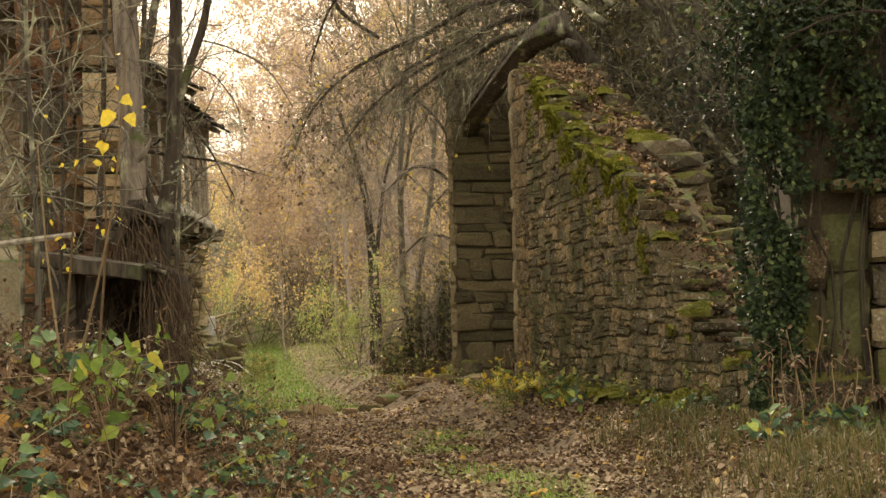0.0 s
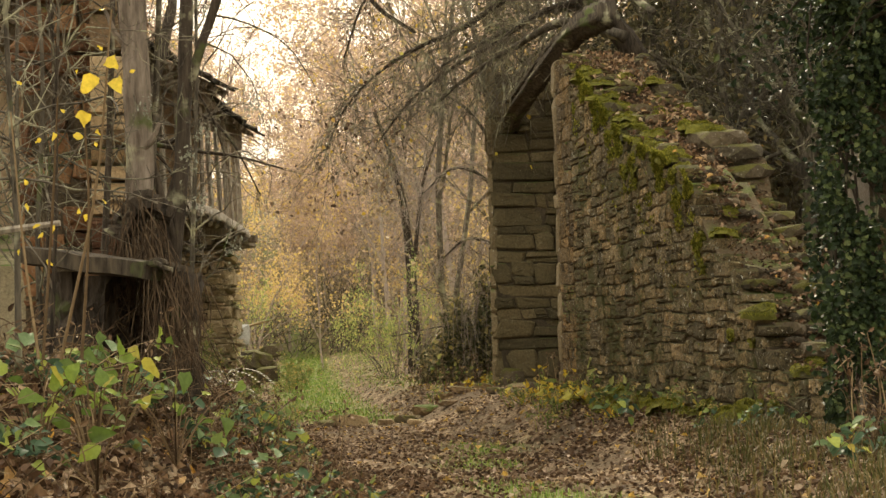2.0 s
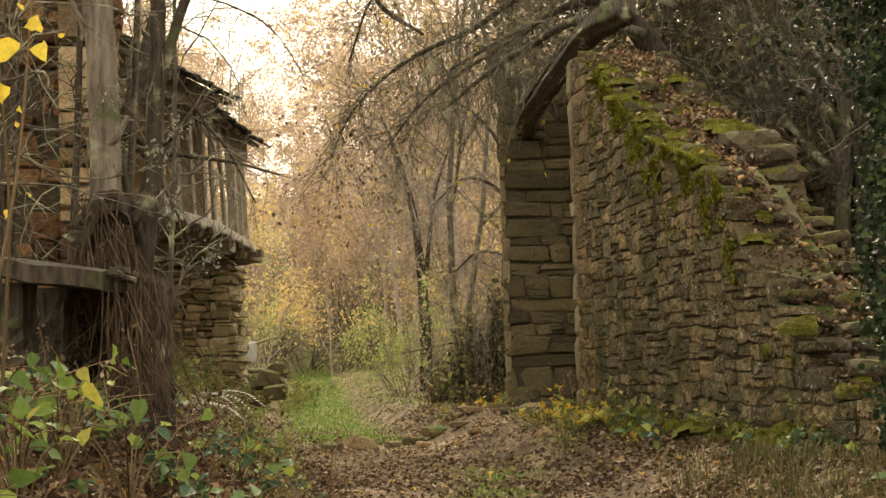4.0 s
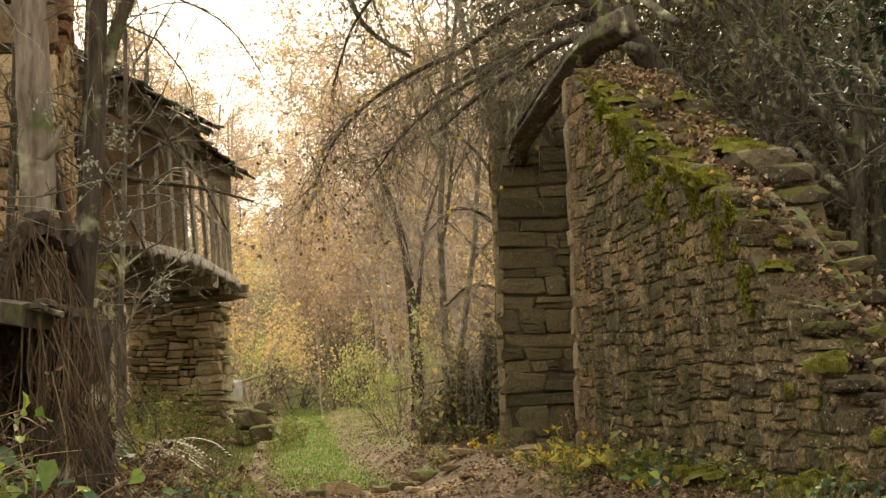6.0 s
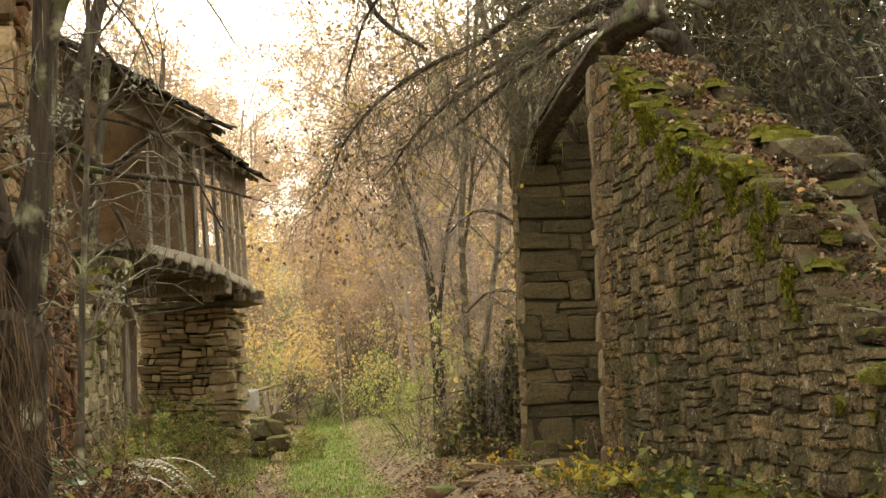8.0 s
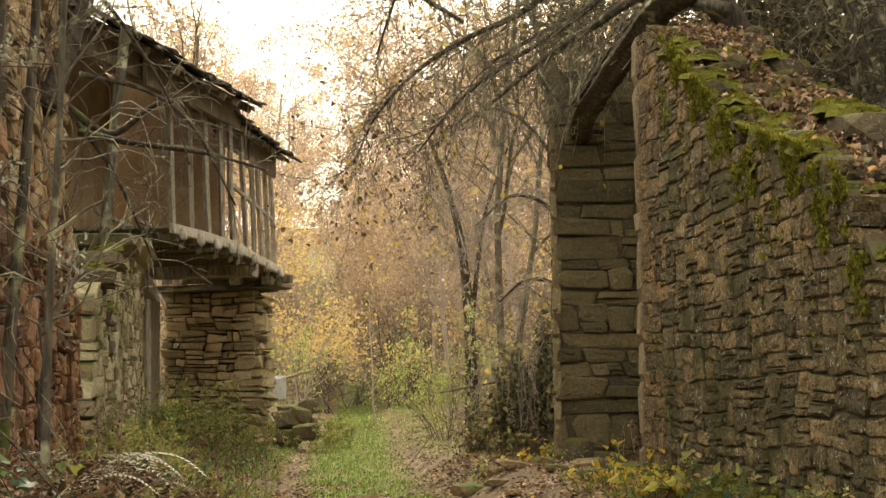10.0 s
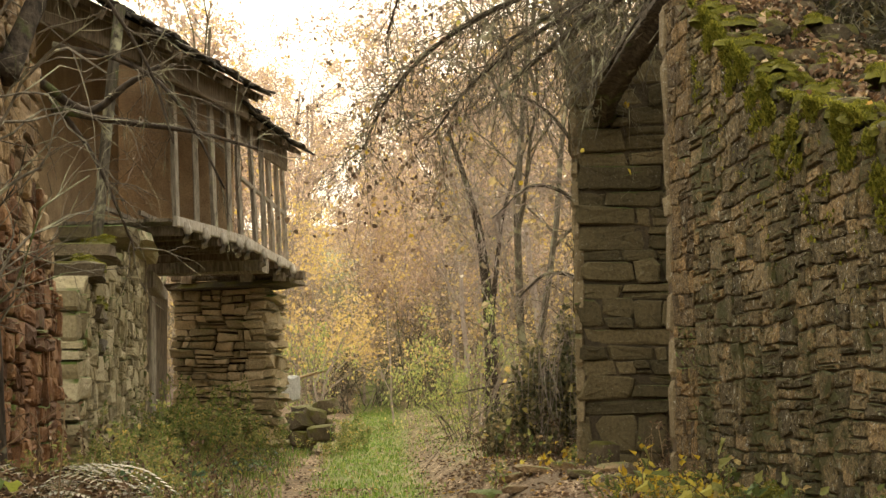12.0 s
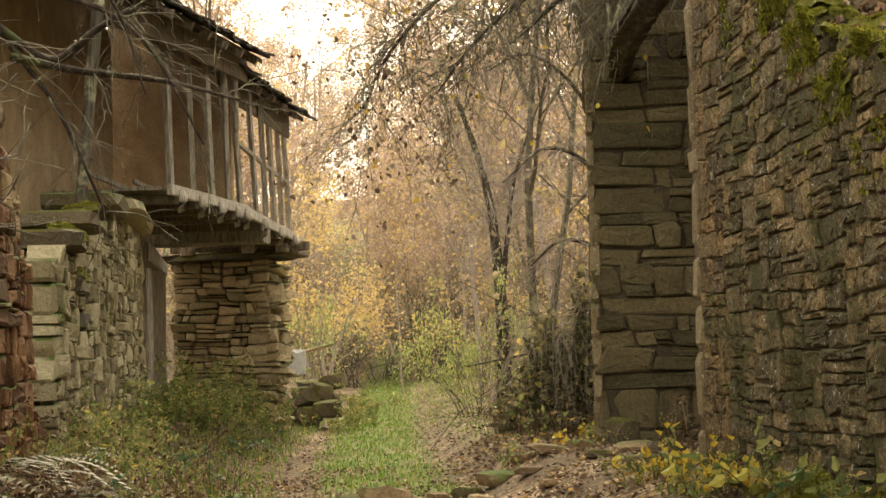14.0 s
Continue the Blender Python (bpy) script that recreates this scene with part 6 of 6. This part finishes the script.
def yellow_kind(seed, material):
    """A short plant with a few large hanging leaves."""
    r = np.random.default_rng(seed)
    ob = thing("yellow_leaved_plant", "short plant with large yellowing leaves", "plant", "yellow-leaved plants by the gateway")
    wood, at = Pile(), []
    for k in range(7):
        e = np.array([r.normal() * 0.1, r.normal() * 0.1, r.uniform(0.12, 0.34)])
        wood.tube(spline([(0, 0, -0.05), e * 0.5 + (0, 0, 0.04), e], 6), np.linspace(0.004, 0.002, 6), 3)
        at += [e, e * 0.8 + r.normal(size=3) * 0.02]
    part("stem_clump", wood.mesh("stem_clump", DRY), ob, kind="stuff")
    part("foliage", mesh_of("foliage", *broad_leaves(np.array(at), 0.085, seed, (-0.2, -0.6, 0.4), 0.5, 0.6, 0.5, 0.2, 0.06), material), ob, kind="stuff")
    return ob


strew([yellow_kind(281, YELLOW), yellow_kind(282, HERB)], [tuple((WB + WA * u - WN * w)[:2]) for u, w in ((0.1, 0.12), (1.0, 0.15), (1.5, 0.22), (0.5, 0.3), (1.2, 0.12), (2.0, 0.16), (-0.3, 0.2), (2.6, 0.2), (1.7, 0.1), (3.2, 0.18), (0.8, 0.25))] + [(-1.9, 22.6), (-1.4, 22.3), (-2.2, 23.0), (-1.65, 21.0)], r9, 0.7, 1.15)
# ferns
def fern_kind(seed):
    r = np.random.default_rng(seed)
    ob = thing("fern", "green fern with arching fronds", "fern", "ferns on the bank")
    for k in range(6):
        a, ln = r.uniform(0, 2 * np.pi), r.uniform(0.35, 0.55)
        way = np.array([np.cos(a), np.sin(a), 0])
        line = spline([(0, 0, 0), way * ln * 0.35 + (0, 0, ln * 0.5), way * ln * 0.8 + (0, 0, ln * 0.5), way * ln * 1.15 + (0, 0, ln * 0.25)], 22)
        pl = Pile()
        pl.tube(line, np.linspace(0.004, 0.0015, 22), 3)
        side = np.array([-np.sin(a), np.cos(a), 0])
        for i in range(3, 22):
            w = 0.1 * np.sin(np.pi * (i / 22) ** 0.7) + 0.01
            f = way * 0.012
            for s in (1, -1):
                tip = line[i] + side * s * w + way * 0.03 - np.array([0, 0, 0.012])
                pl.add([line[i] - f, line[i] + f, tip], [(0, 1, 2)])
        part("frond", pl.mesh("frond", GRASS_DRY), ob)
    return ob


ferns = [fern_kind(k) for k in (301, 302)]
strew(ferns, [(-2.9, 12.6), (-3.1, 13.3), (-2.6, 12.0), (-3.3, 14.0), (-2.75, 13.2), (-3.6, 15.2), (-2.5, 11.4)], r9, 0.55, 0.8)
# yellow leaves on thin stems before the pale trunk
ys = thing("yellow_leaved_shoot", "slender shoot with large yellow leaves", "plant")
pl, at = Pile(), []
for a, b in (((-1.72, 6.3, 0.9), (-1.5, 6.2, 2.05)), ((-1.68, 6.4, 0.9), (-1.6, 6.2, 1.75)), ((-1.85, 6.5, 0.9), (-1.72, 6.3, 1.78)), ((-1.9, 6.6, 0.9), (-1.92, 6.4, 1.75))):
    line = spline([a, (np.array(a) + b) / 2 + r9.normal(size=3) * 0.03, b], 14)
    pl.tube(line, np.linspace(0.006, 0.003, 14), 4)
    at.append(line[r9.integers(6, 14, 6)])
part("stem_clump", pl.mesh("stem_clump", DRY), ys, kind="stuff")
big = np.array([(-1.518, 6.2, 1.89), (-1.554, 6.2, 1.83), (-1.496, 6.2, 1.82), (-1.604, 6.2, 1.72), (-1.621, 6.2, 1.62)])
for k, q in enumerate(big):
    part("large_leaf", mesh_of("large_leaf", *broad_leaves([q], 0.06, 40 + k, (0.2, -0.8, 0.2), 0.35, 0.8, 0.35, 0.15, 0.09), YELLOW, True), ys)
for k, q in enumerate(np.concatenate(at) + r9.normal(size=(24, 3)) * 0.05):
    part("leaf", mesh_of("leaf", *broad_leaves([q], 0.027, 60 + k, (0.2, -0.6, 0.4), 0.6, 0.6, 0.4, 0.2, 0.08), YELLOW, True), ys)
# brushy twigs over the red wall's head and before the balcony
crown, _ = twig_tree("wall_head_tree", "scraggy moss-hung tree on a wall head", [
    ([(-3.5, 13.6, 2.6), (-3.45, 14.0, 3.2), (-3.4, 14.4, 3.9), (-3.3, 14.6, 4.8)], 0.05, 0.03, 50),
    ([(-4.0, 15.2, 2.9), (-3.8, 15.5, 2.75), (-3.55, 15.5, 2.9), (-3.35, 15.5, 3.0)], 0.03, 0.014, 10),
    ([(-3.9, 15.2, 2.72), (-3.62, 15.5, 2.68), (-3.15, 15.5, 2.6), (-2.75, 15.5, 2.48)], 0.022, 0.007, 11),
    ([(-3.9, 15.2, 3.1), (-3.5, 15.4, 3.0), (-3.2, 15.4, 2.75), (-2.95, 15.5, 2.25)], 0.018, 0.006, 10),
    ([(-3.95, 15.3, 2.8), (-3.75, 15.4, 2.5), (-3.6, 15.4, 2.2), (-3.5, 15.5, 1.9)], 0.016, 0.006, 14),
    ([(-3.7, 14.8, 3.6), (-3.5, 15.0, 3.3), (-3.3, 15.2, 2.9), (-3.2, 15.3, 2.5)], 0.016, 0.006, 14),
], BARK_DARK, TWIG, 95, 0.55, 3, 0.5, down=0.05, outw=(0.1, 0, 0), twigr=0.004, depth=1, kids=(3, 5), curl=0.5)

# ---- bramble heap and yellow bush by the jamb ----
def bramble_mound(seed, at, size, leaves):
    r = np.random.default_rng(seed)
    ob = thing("bramble_heap", "dark mound of brambles with arching dead canes", "bush", at=at)
    d = r.normal(size=(leaves, 3))
    d /= np.linalg.norm(d, axis=1, keepdims=True)
    d[:, 2] = np.abs(d[:, 2])
    lump = 0.84 + 0.24 * np.sin(4 * d[:, 0] + seed) * np.sin(5 * d[:, 2]) + 0.1 * np.sin(9 * d[:, 1] + 3 * d[:, 2])
    pts = d * (lump * r.uniform(0.75, 1.03, leaves))[:, None] * np.array(size)
    part("foliage", mesh_of("foliage", *leaf_cloud(pts, 0.075, 0.3, 0.25, 0.65, seed, 0.3), HEAP), ob, kind="stuff")
    canes = Pile()
    for k in range(46):
        a = r.uniform(0, 2 * np.pi)
        w = np.array([np.cos(a) * size[0], np.sin(a) * size[1], 0])
        canes.tube(spline([w * 0.2, w * 0.5 + (0, 0, size[2] * r.uniform(0.8, 1.05)), w * 0.95 + (r.normal() * 0.1, 0, size[2] * r.uniform(0.4, 0.75)), w * 1.12 + (r.normal() * 0.15, 0, size[2] * r.uniform(0.05, 0.4))], 9), np.linspace(0.006, 0.003, 9), 3)
    part("cane_tangle", canes.mesh("cane_tangle", TWIG_HAZED), ob, kind="stuff")
    return ob


bramble_mound(401, (-1.98, 24.3, 0.2), (0.62, 0.6, 1.2), 5200)
bramble_mound(402, (-1.5, 24.1, 0.2), (0.5, 0.5, 1.62), 4200)
yb = bush("yellow_bush", 403, 2.6, LIGHT_GREEN, TWIG, 3600, 0.07, "", "yellow-green leafy bush beside the track", 14)
yb.matrix_basis = pose(-4.2, 34.2, 0.1) @ Matrix.Diagonal((0.44, 0.44, 0.86, 1))
yb3 = bush("light_green_shrub", 405, 2.2, LIGHT_GREEN, TWIG, 1100, 0.08, "", "pale green small-leaved shrub beside rubble", 9)
yb3.matrix_basis = pose(-8.1, 40.0, 0.5) @ Matrix.Diagonal((0.5, 0.5, 0.9, 1))
yb2 = bush("yellow_bush", 404, 2.2, LIGHT_GREEN, TWIG, 1300, 0.09, "", "yellow-green leafy bush beside the track", 12)
yb2.matrix_basis = pose(-4.2, 39.5, 0.1) @ Matrix.Diagonal((0.35, 0.4, 0.9, 1))

# ---- stones by the track ----
for k, (x, y, w, d, h, m) in enumerate(((-1.62, 20.45, 0.55, 0.4, 0.08, 1), (-2.05, 20.3, 0.4, 0.35, 0.14, 1), (-2.3, 20.2, 0.3, 0.25, 0.12, 0), (-2.85, 19.7, 0.5, 0.3, 0.2, 1), (-3.1, 19.6, 0.3, 0.25, 0.14, 0), (-1.9, 20.7, 0.3, 0.2, 0.1, 1), (-1.12, 20.9, 0.34, 0.3, 0.4, 0), (-1.4, 20.3, 0.25, 0.2, 0.1, 1), (-2.5, 20.0, 0.22, 0.18, 0.1, 1), (-0.95, 19.9, 0.4, 0.3, 0.1, 1), (-1.2, 19.4, 0.3, 0.25, 0.08, 0), (-1.75, 19.8, 0.3, 0.2, 0.08, 1), (-0.7, 19.2, 0.35, 0.3, 0.14, 0), (-2.1, 19.6, 0.25, 0.2, 0.08, 1), (-1.5, 18.9, 0.22, 0.2, 0.07, 1), (-0.85, 18.5, 0.3, 0.25, 0.12, 0))):
    ob = part("path_stone", (LOOSE_BARE if m else LOOSE)[k % 8])
    ob.matrix_basis = pose(x, y, float(ground_z(x, y)) + h * 0.25, R.normal() * 5, R.normal() * 5, R.uniform(0, 180)) @ Matrix.Diagonal((w, d, h, 1))
    tagged(ob, "flat broken stone lying across the leafy track" if m else "dark mossy stone beside the track", "stone", "stones across the track")
ob = part("white_boulder", loose_mesh(77, WHITE))
ob.matrix_basis = pose(-7.8, 36.2, 1.15, 0, 0, 20) @ Matrix.Diagonal((0.55, 0.45, 0.62, 1))
tagged(ob, "chalky white boulder on a bramble heap beside the house", "boulder")
ob = part("stone_slab", LOOSE_BARE[2])
ob.matrix_basis = pose(-7.5, 36.6, 1.4, 0, -14, 20) @ Matrix.Diagonal((0.8, 0.5, 0.07, 1))
tagged(ob, "pale flat slab leaning on rubble beside the house", "stone")
for k in range(14):
    ob = part("rubble_stone", LOOSE[k % 8])
    x, y, z = -7.75 + R.normal() * 0.3, 36.6 + R.normal() * 0.3, 0.15 + 0.05 * k
    ob.matrix_basis = pose(x, y, z, R.normal() * 9, R.normal() * 9, R.uniform(0, 180)) @ Matrix.Diagonal((0.6, 0.5, 0.35, 1))
    tagged(ob, "mossy stone of a rubble pile", "stone", "rubble pile beside the house")

# ---- fallen leaves and grass ----
rl = np.random.default_rng(131)


def scatter(n, x0, x1, y0, y1, keep):
    x, y = rl.uniform(x0, x1, n), rl.uniform(y0, y1, n)
    k = keep(x, y) > rl.uniform(0, 1, n)
    x, y = x[k], y[k]
    return np.stack([x, y, ground_z(x, y)], 1)


def patchy(x, y):
    return np.clip(0.6 + 0.5 * np.sin(2.3 * x + 1.1 * y) * np.sin(1.9 * y - 0.7 * x) + 0.25 * np.sin(7 * x) * np.sin(6 * y), 0.15, 1)


# darker litter over the near stretch, thinning out from y 12.5 to 17
near_litter = scatter(120000, -3.5, 2.6, 4, 17, lambda x, y: patchy(x, y) * (1 - 0.75 * grass_here(x, y)) * (1 - smooth(12.5, 17, y)) * (0.55 + 0.45 * smooth(0.5, 1.0, np.abs(x - lane(y)))))
near_litter[:, 2] += rl.uniform(0.0, 0.025, len(near_litter)) + np.where(near_litter[:, 0] < lane(near_litter[:, 1]) - 1.2, rl.uniform(0, 0.16, len(near_litter)), 0)
tagged(part("damp_leaves", mesh_of("damp_leaves", *leaf_cloud(near_litter, 0.033, 0.6, 0.35, 0.7, 24), DARK_LITTER), None, kind="stuff"), "dark leaf litter on track and bank", "leaves")
bank = scatter(30000, -3.3, -0.9, 4, 11.5, lambda x, y: smooth(-1.0, -1.35, x - lane(y)) * patchy(x * 1.4, y * 1.2))
bank[:, 2] += rl.uniform(0.0, 0.1, len(bank)) + 0.06 * np.sin(5 * bank[:, 0]) * np.sin(4 * bank[:, 1])
tagged(part("bank_leaves", mesh_of("bank_leaves", *broad_leaves(bank, 0.055, 33, (0.25, -0.2, 0.8), 0.7, 0.65, 0.6, 0.35, 0.1), BANK_LEAF), None, kind="stuff"), "heaped curled brown leaves on the bank", "leaves")
straw = Pile()
for k in range(700):
    x, y = rl.uniform(-3.0, -1.15), rl.uniform(4.5, 11)
    a, ln = rl.uniform(0, 2 * np.pi), rl.uniform(0.15, 0.5)
    p = np.array([x, y, float(ground_z(x, y)) + 0.02])
    way = np.array([np.cos(a), np.sin(a), rl.uniform(0.0, 0.9)])
    straw.tube(spline([p, p + way * ln * 0.5 + (0, 0, 0.05), p + way * ln + rl.normal(size=3) * 0.05], 6), np.linspace(0.0026, 0.0012, 6), 3)
tagged(part("dead_straw", straw.mesh("dead_straw", DRY), None, kind="stuff"), "bleached dead stalks lying over the leafy bank", "dead plants")
big = scatter(5200, -1.4, 2.4, 5, 18, lambda x, y: patchy(x, y * 1.3) * (1 - 0.6 * grass_here(x, y)) * (1 - 0.75 * smooth(0.8, 1.3, x - lane(y)) * (1 - smooth(12, 14, y))))
big[:, 2] += rl.uniform(0.005, 0.03, len(big))
tagged(part("large_leaves", mesh_of("large_leaves", *broad_leaves(big, 0.06, 34, (0, 0, 1), 0.4, 0.7, 0.45, 0.3, 0.08), LITTER), None, kind="stuff"), "large pale fallen leaves on the track", "leaves")
leafy = np.concatenate([scatter(56000, -4.5, 2.6, 4, 24, lambda x, y: patchy(x, y) * (0.07 + 0.93 * smooth(11, 16, y)) * (1 - 0.75 * grass_here(x, y))), scatter(24000, -10, 1, 20, 50, lambda x, y: patchy(x, y) * np.where(np.abs(x - lane(y)) < 3.0, 1, 0.1) * (1 - 0.93 * grass_here(x, y)))])
leafy[:, 2] += rl.uniform(0.0, 0.025, len(leafy))
tagged(part("fallen_leaves", mesh_of("fallen_leaves", *leaf_cloud(leafy, 0.045, 0.62, 0.3, 0.7, 14), LITTER), None, kind="stuff"), "brown fallen leaves strewn over the track", "leaves")
up = np.array([on_wall(u, w, crown_z(u, w) + 0.02) for u, w in zip(rl.uniform(0.1, 7.3, 1500), np.clip(rl.normal(0.5, 0.16, 1500), 0.1, 0.9))])
up[:, 2] += rl.normal(size=len(up)) * 0.02
bits = np.array([on_wall(u, w, crown_z(u, w) - 0.01) for u, w in zip(rl.uniform(0.1, 7.3, 9000), rl.uniform(0.06, 0.9, 9000))])
tagged(part("crown_debris", mesh_of("crown_debris", *leaf_cloud(bits, 0.03, 0.5, 0.3, 0.4, 35), DARK_LITTER), None, kind="stuff"), "dark twig and leaf debris on the wall top", "debris")
tagged(part("leaves_on_wall", mesh_of("leaves_on_wall", *broad_leaves(up, 0.05, 15, (-0.1, -0.2, 0.9), 0.6, 0.65, 0.5, 0.3, 0.08), BANK_LEAF), None, kind="stuff"), "dead leaves lying along the wall top", "leaves")
g1 = scatter(70000, -1.6, 1.4, 6, 17.5, lambda x, y: np.clip(grass_here(x, y) * 1.3 - 0.15, 0, 1) * patchy(x * 1.3, y * 1.7))
tagged(part("track_grass", mesh_of("track_grass", *blade_cloud(g1, 0.055, 0.006, 16, 1.1), GRASS), None, kind="stuff"), "short green grass along the middle of the track", "grass")
g2 = scatter(105000, -14, 1, 20, 64, lambda x, y: grass_here(x, y))
tagged(part("lane_grass", mesh_of("lane_grass", *blade_cloud(g2, 0.07, 0.014, 17, 1.1), GRASS), None, kind="stuff"), "green grass strip between leafy wheel ruts", "grass")
g3 = scatter(26000, 0.2, 2.6, 6, 13, lambda x, y: smooth(0.55, 1.1, x - lane(y)) * patchy(x * 2, y * 1.3) * 0.7)
tagged(part("verge_grass", mesh_of("verge_grass", *blade_cloud(g3, 0.14, 0.007, 18, 1.3), GRASS_DRY), None, kind="stuff"), "straw-coloured dry grass on the verge", "grass")
g5 = scatter(52000, -12, -1, 17, 45, lambda x, y: smooth(-0.88, -1.05, x - lane(y)) * (1 - smooth(-2.2, -3.0, x - lane(y))) * patchy(x * 1.4, y))
tagged(part("rut_grass", mesh_of("rut_grass", *blade_cloud(g5, 0.13, 0.01, 29, 1.2), GRASS), None, kind="stuff"), "soft green grass beside the wheel rut", "grass")
g4 = scatter(40000, -11, -1, 10, 45, lambda x, y: smooth(-1.0, -1.5, x - lane(y)) * (1 - smooth(-3, -4.5, x - lane(y))) * patchy(x, y * 1.3))
tagged(part("bank_grass", mesh_of("bank_grass", *blade_cloud(g4, 0.17, 0.008, 19, 1.0), GRASS_DRY), None, kind="stuff"), "rank half-dry grass along the bank", "grass")

for k, (x, y, z) in enumerate(((-1.72, 6.6, 0.84), (-1.8, 7.2, 0.86), (-1.62, 7.4, 0.76), (-1.7, 6.0, 0.84), (-1.95, 6.9, 0.94), (-1.6, 6.3, 0.76), (-1.9, 7.6, 0.9))):
    rb = np.random.default_rng(700 + k)
    ob = thing("broad_leaved_plant", "broad yellow-green leaves sprouting from a bank", "plant", "broad-leaved plants on the bank", at=(x, y, z - 0.2))
    stem, ends = Pile(), []
    for j in range(13):
        e = np.array([rb.normal() * 0.16, rb.normal() * 0.16, rb.uniform(0.06, 0.26)])
        stem.tube(spline([(0, 0, -0.1), e * 0.5 + (0, 0, 0.03), e], 6), np.linspace(0.004, 0.002, 6), 3)
        ends.append(e)
    part("stem_clump", stem.mesh("stem_clump", DRY), ob, kind="stuff")
    part("foliage", mesh_of("foliage", *broad_leaves(np.array(ends), 0.072, 700 + k, (0.3, -0.35, 0.75), 0.55, 0.7, 0.4, 0.14, 0.06), LIME, True), ob, kind="stuff")
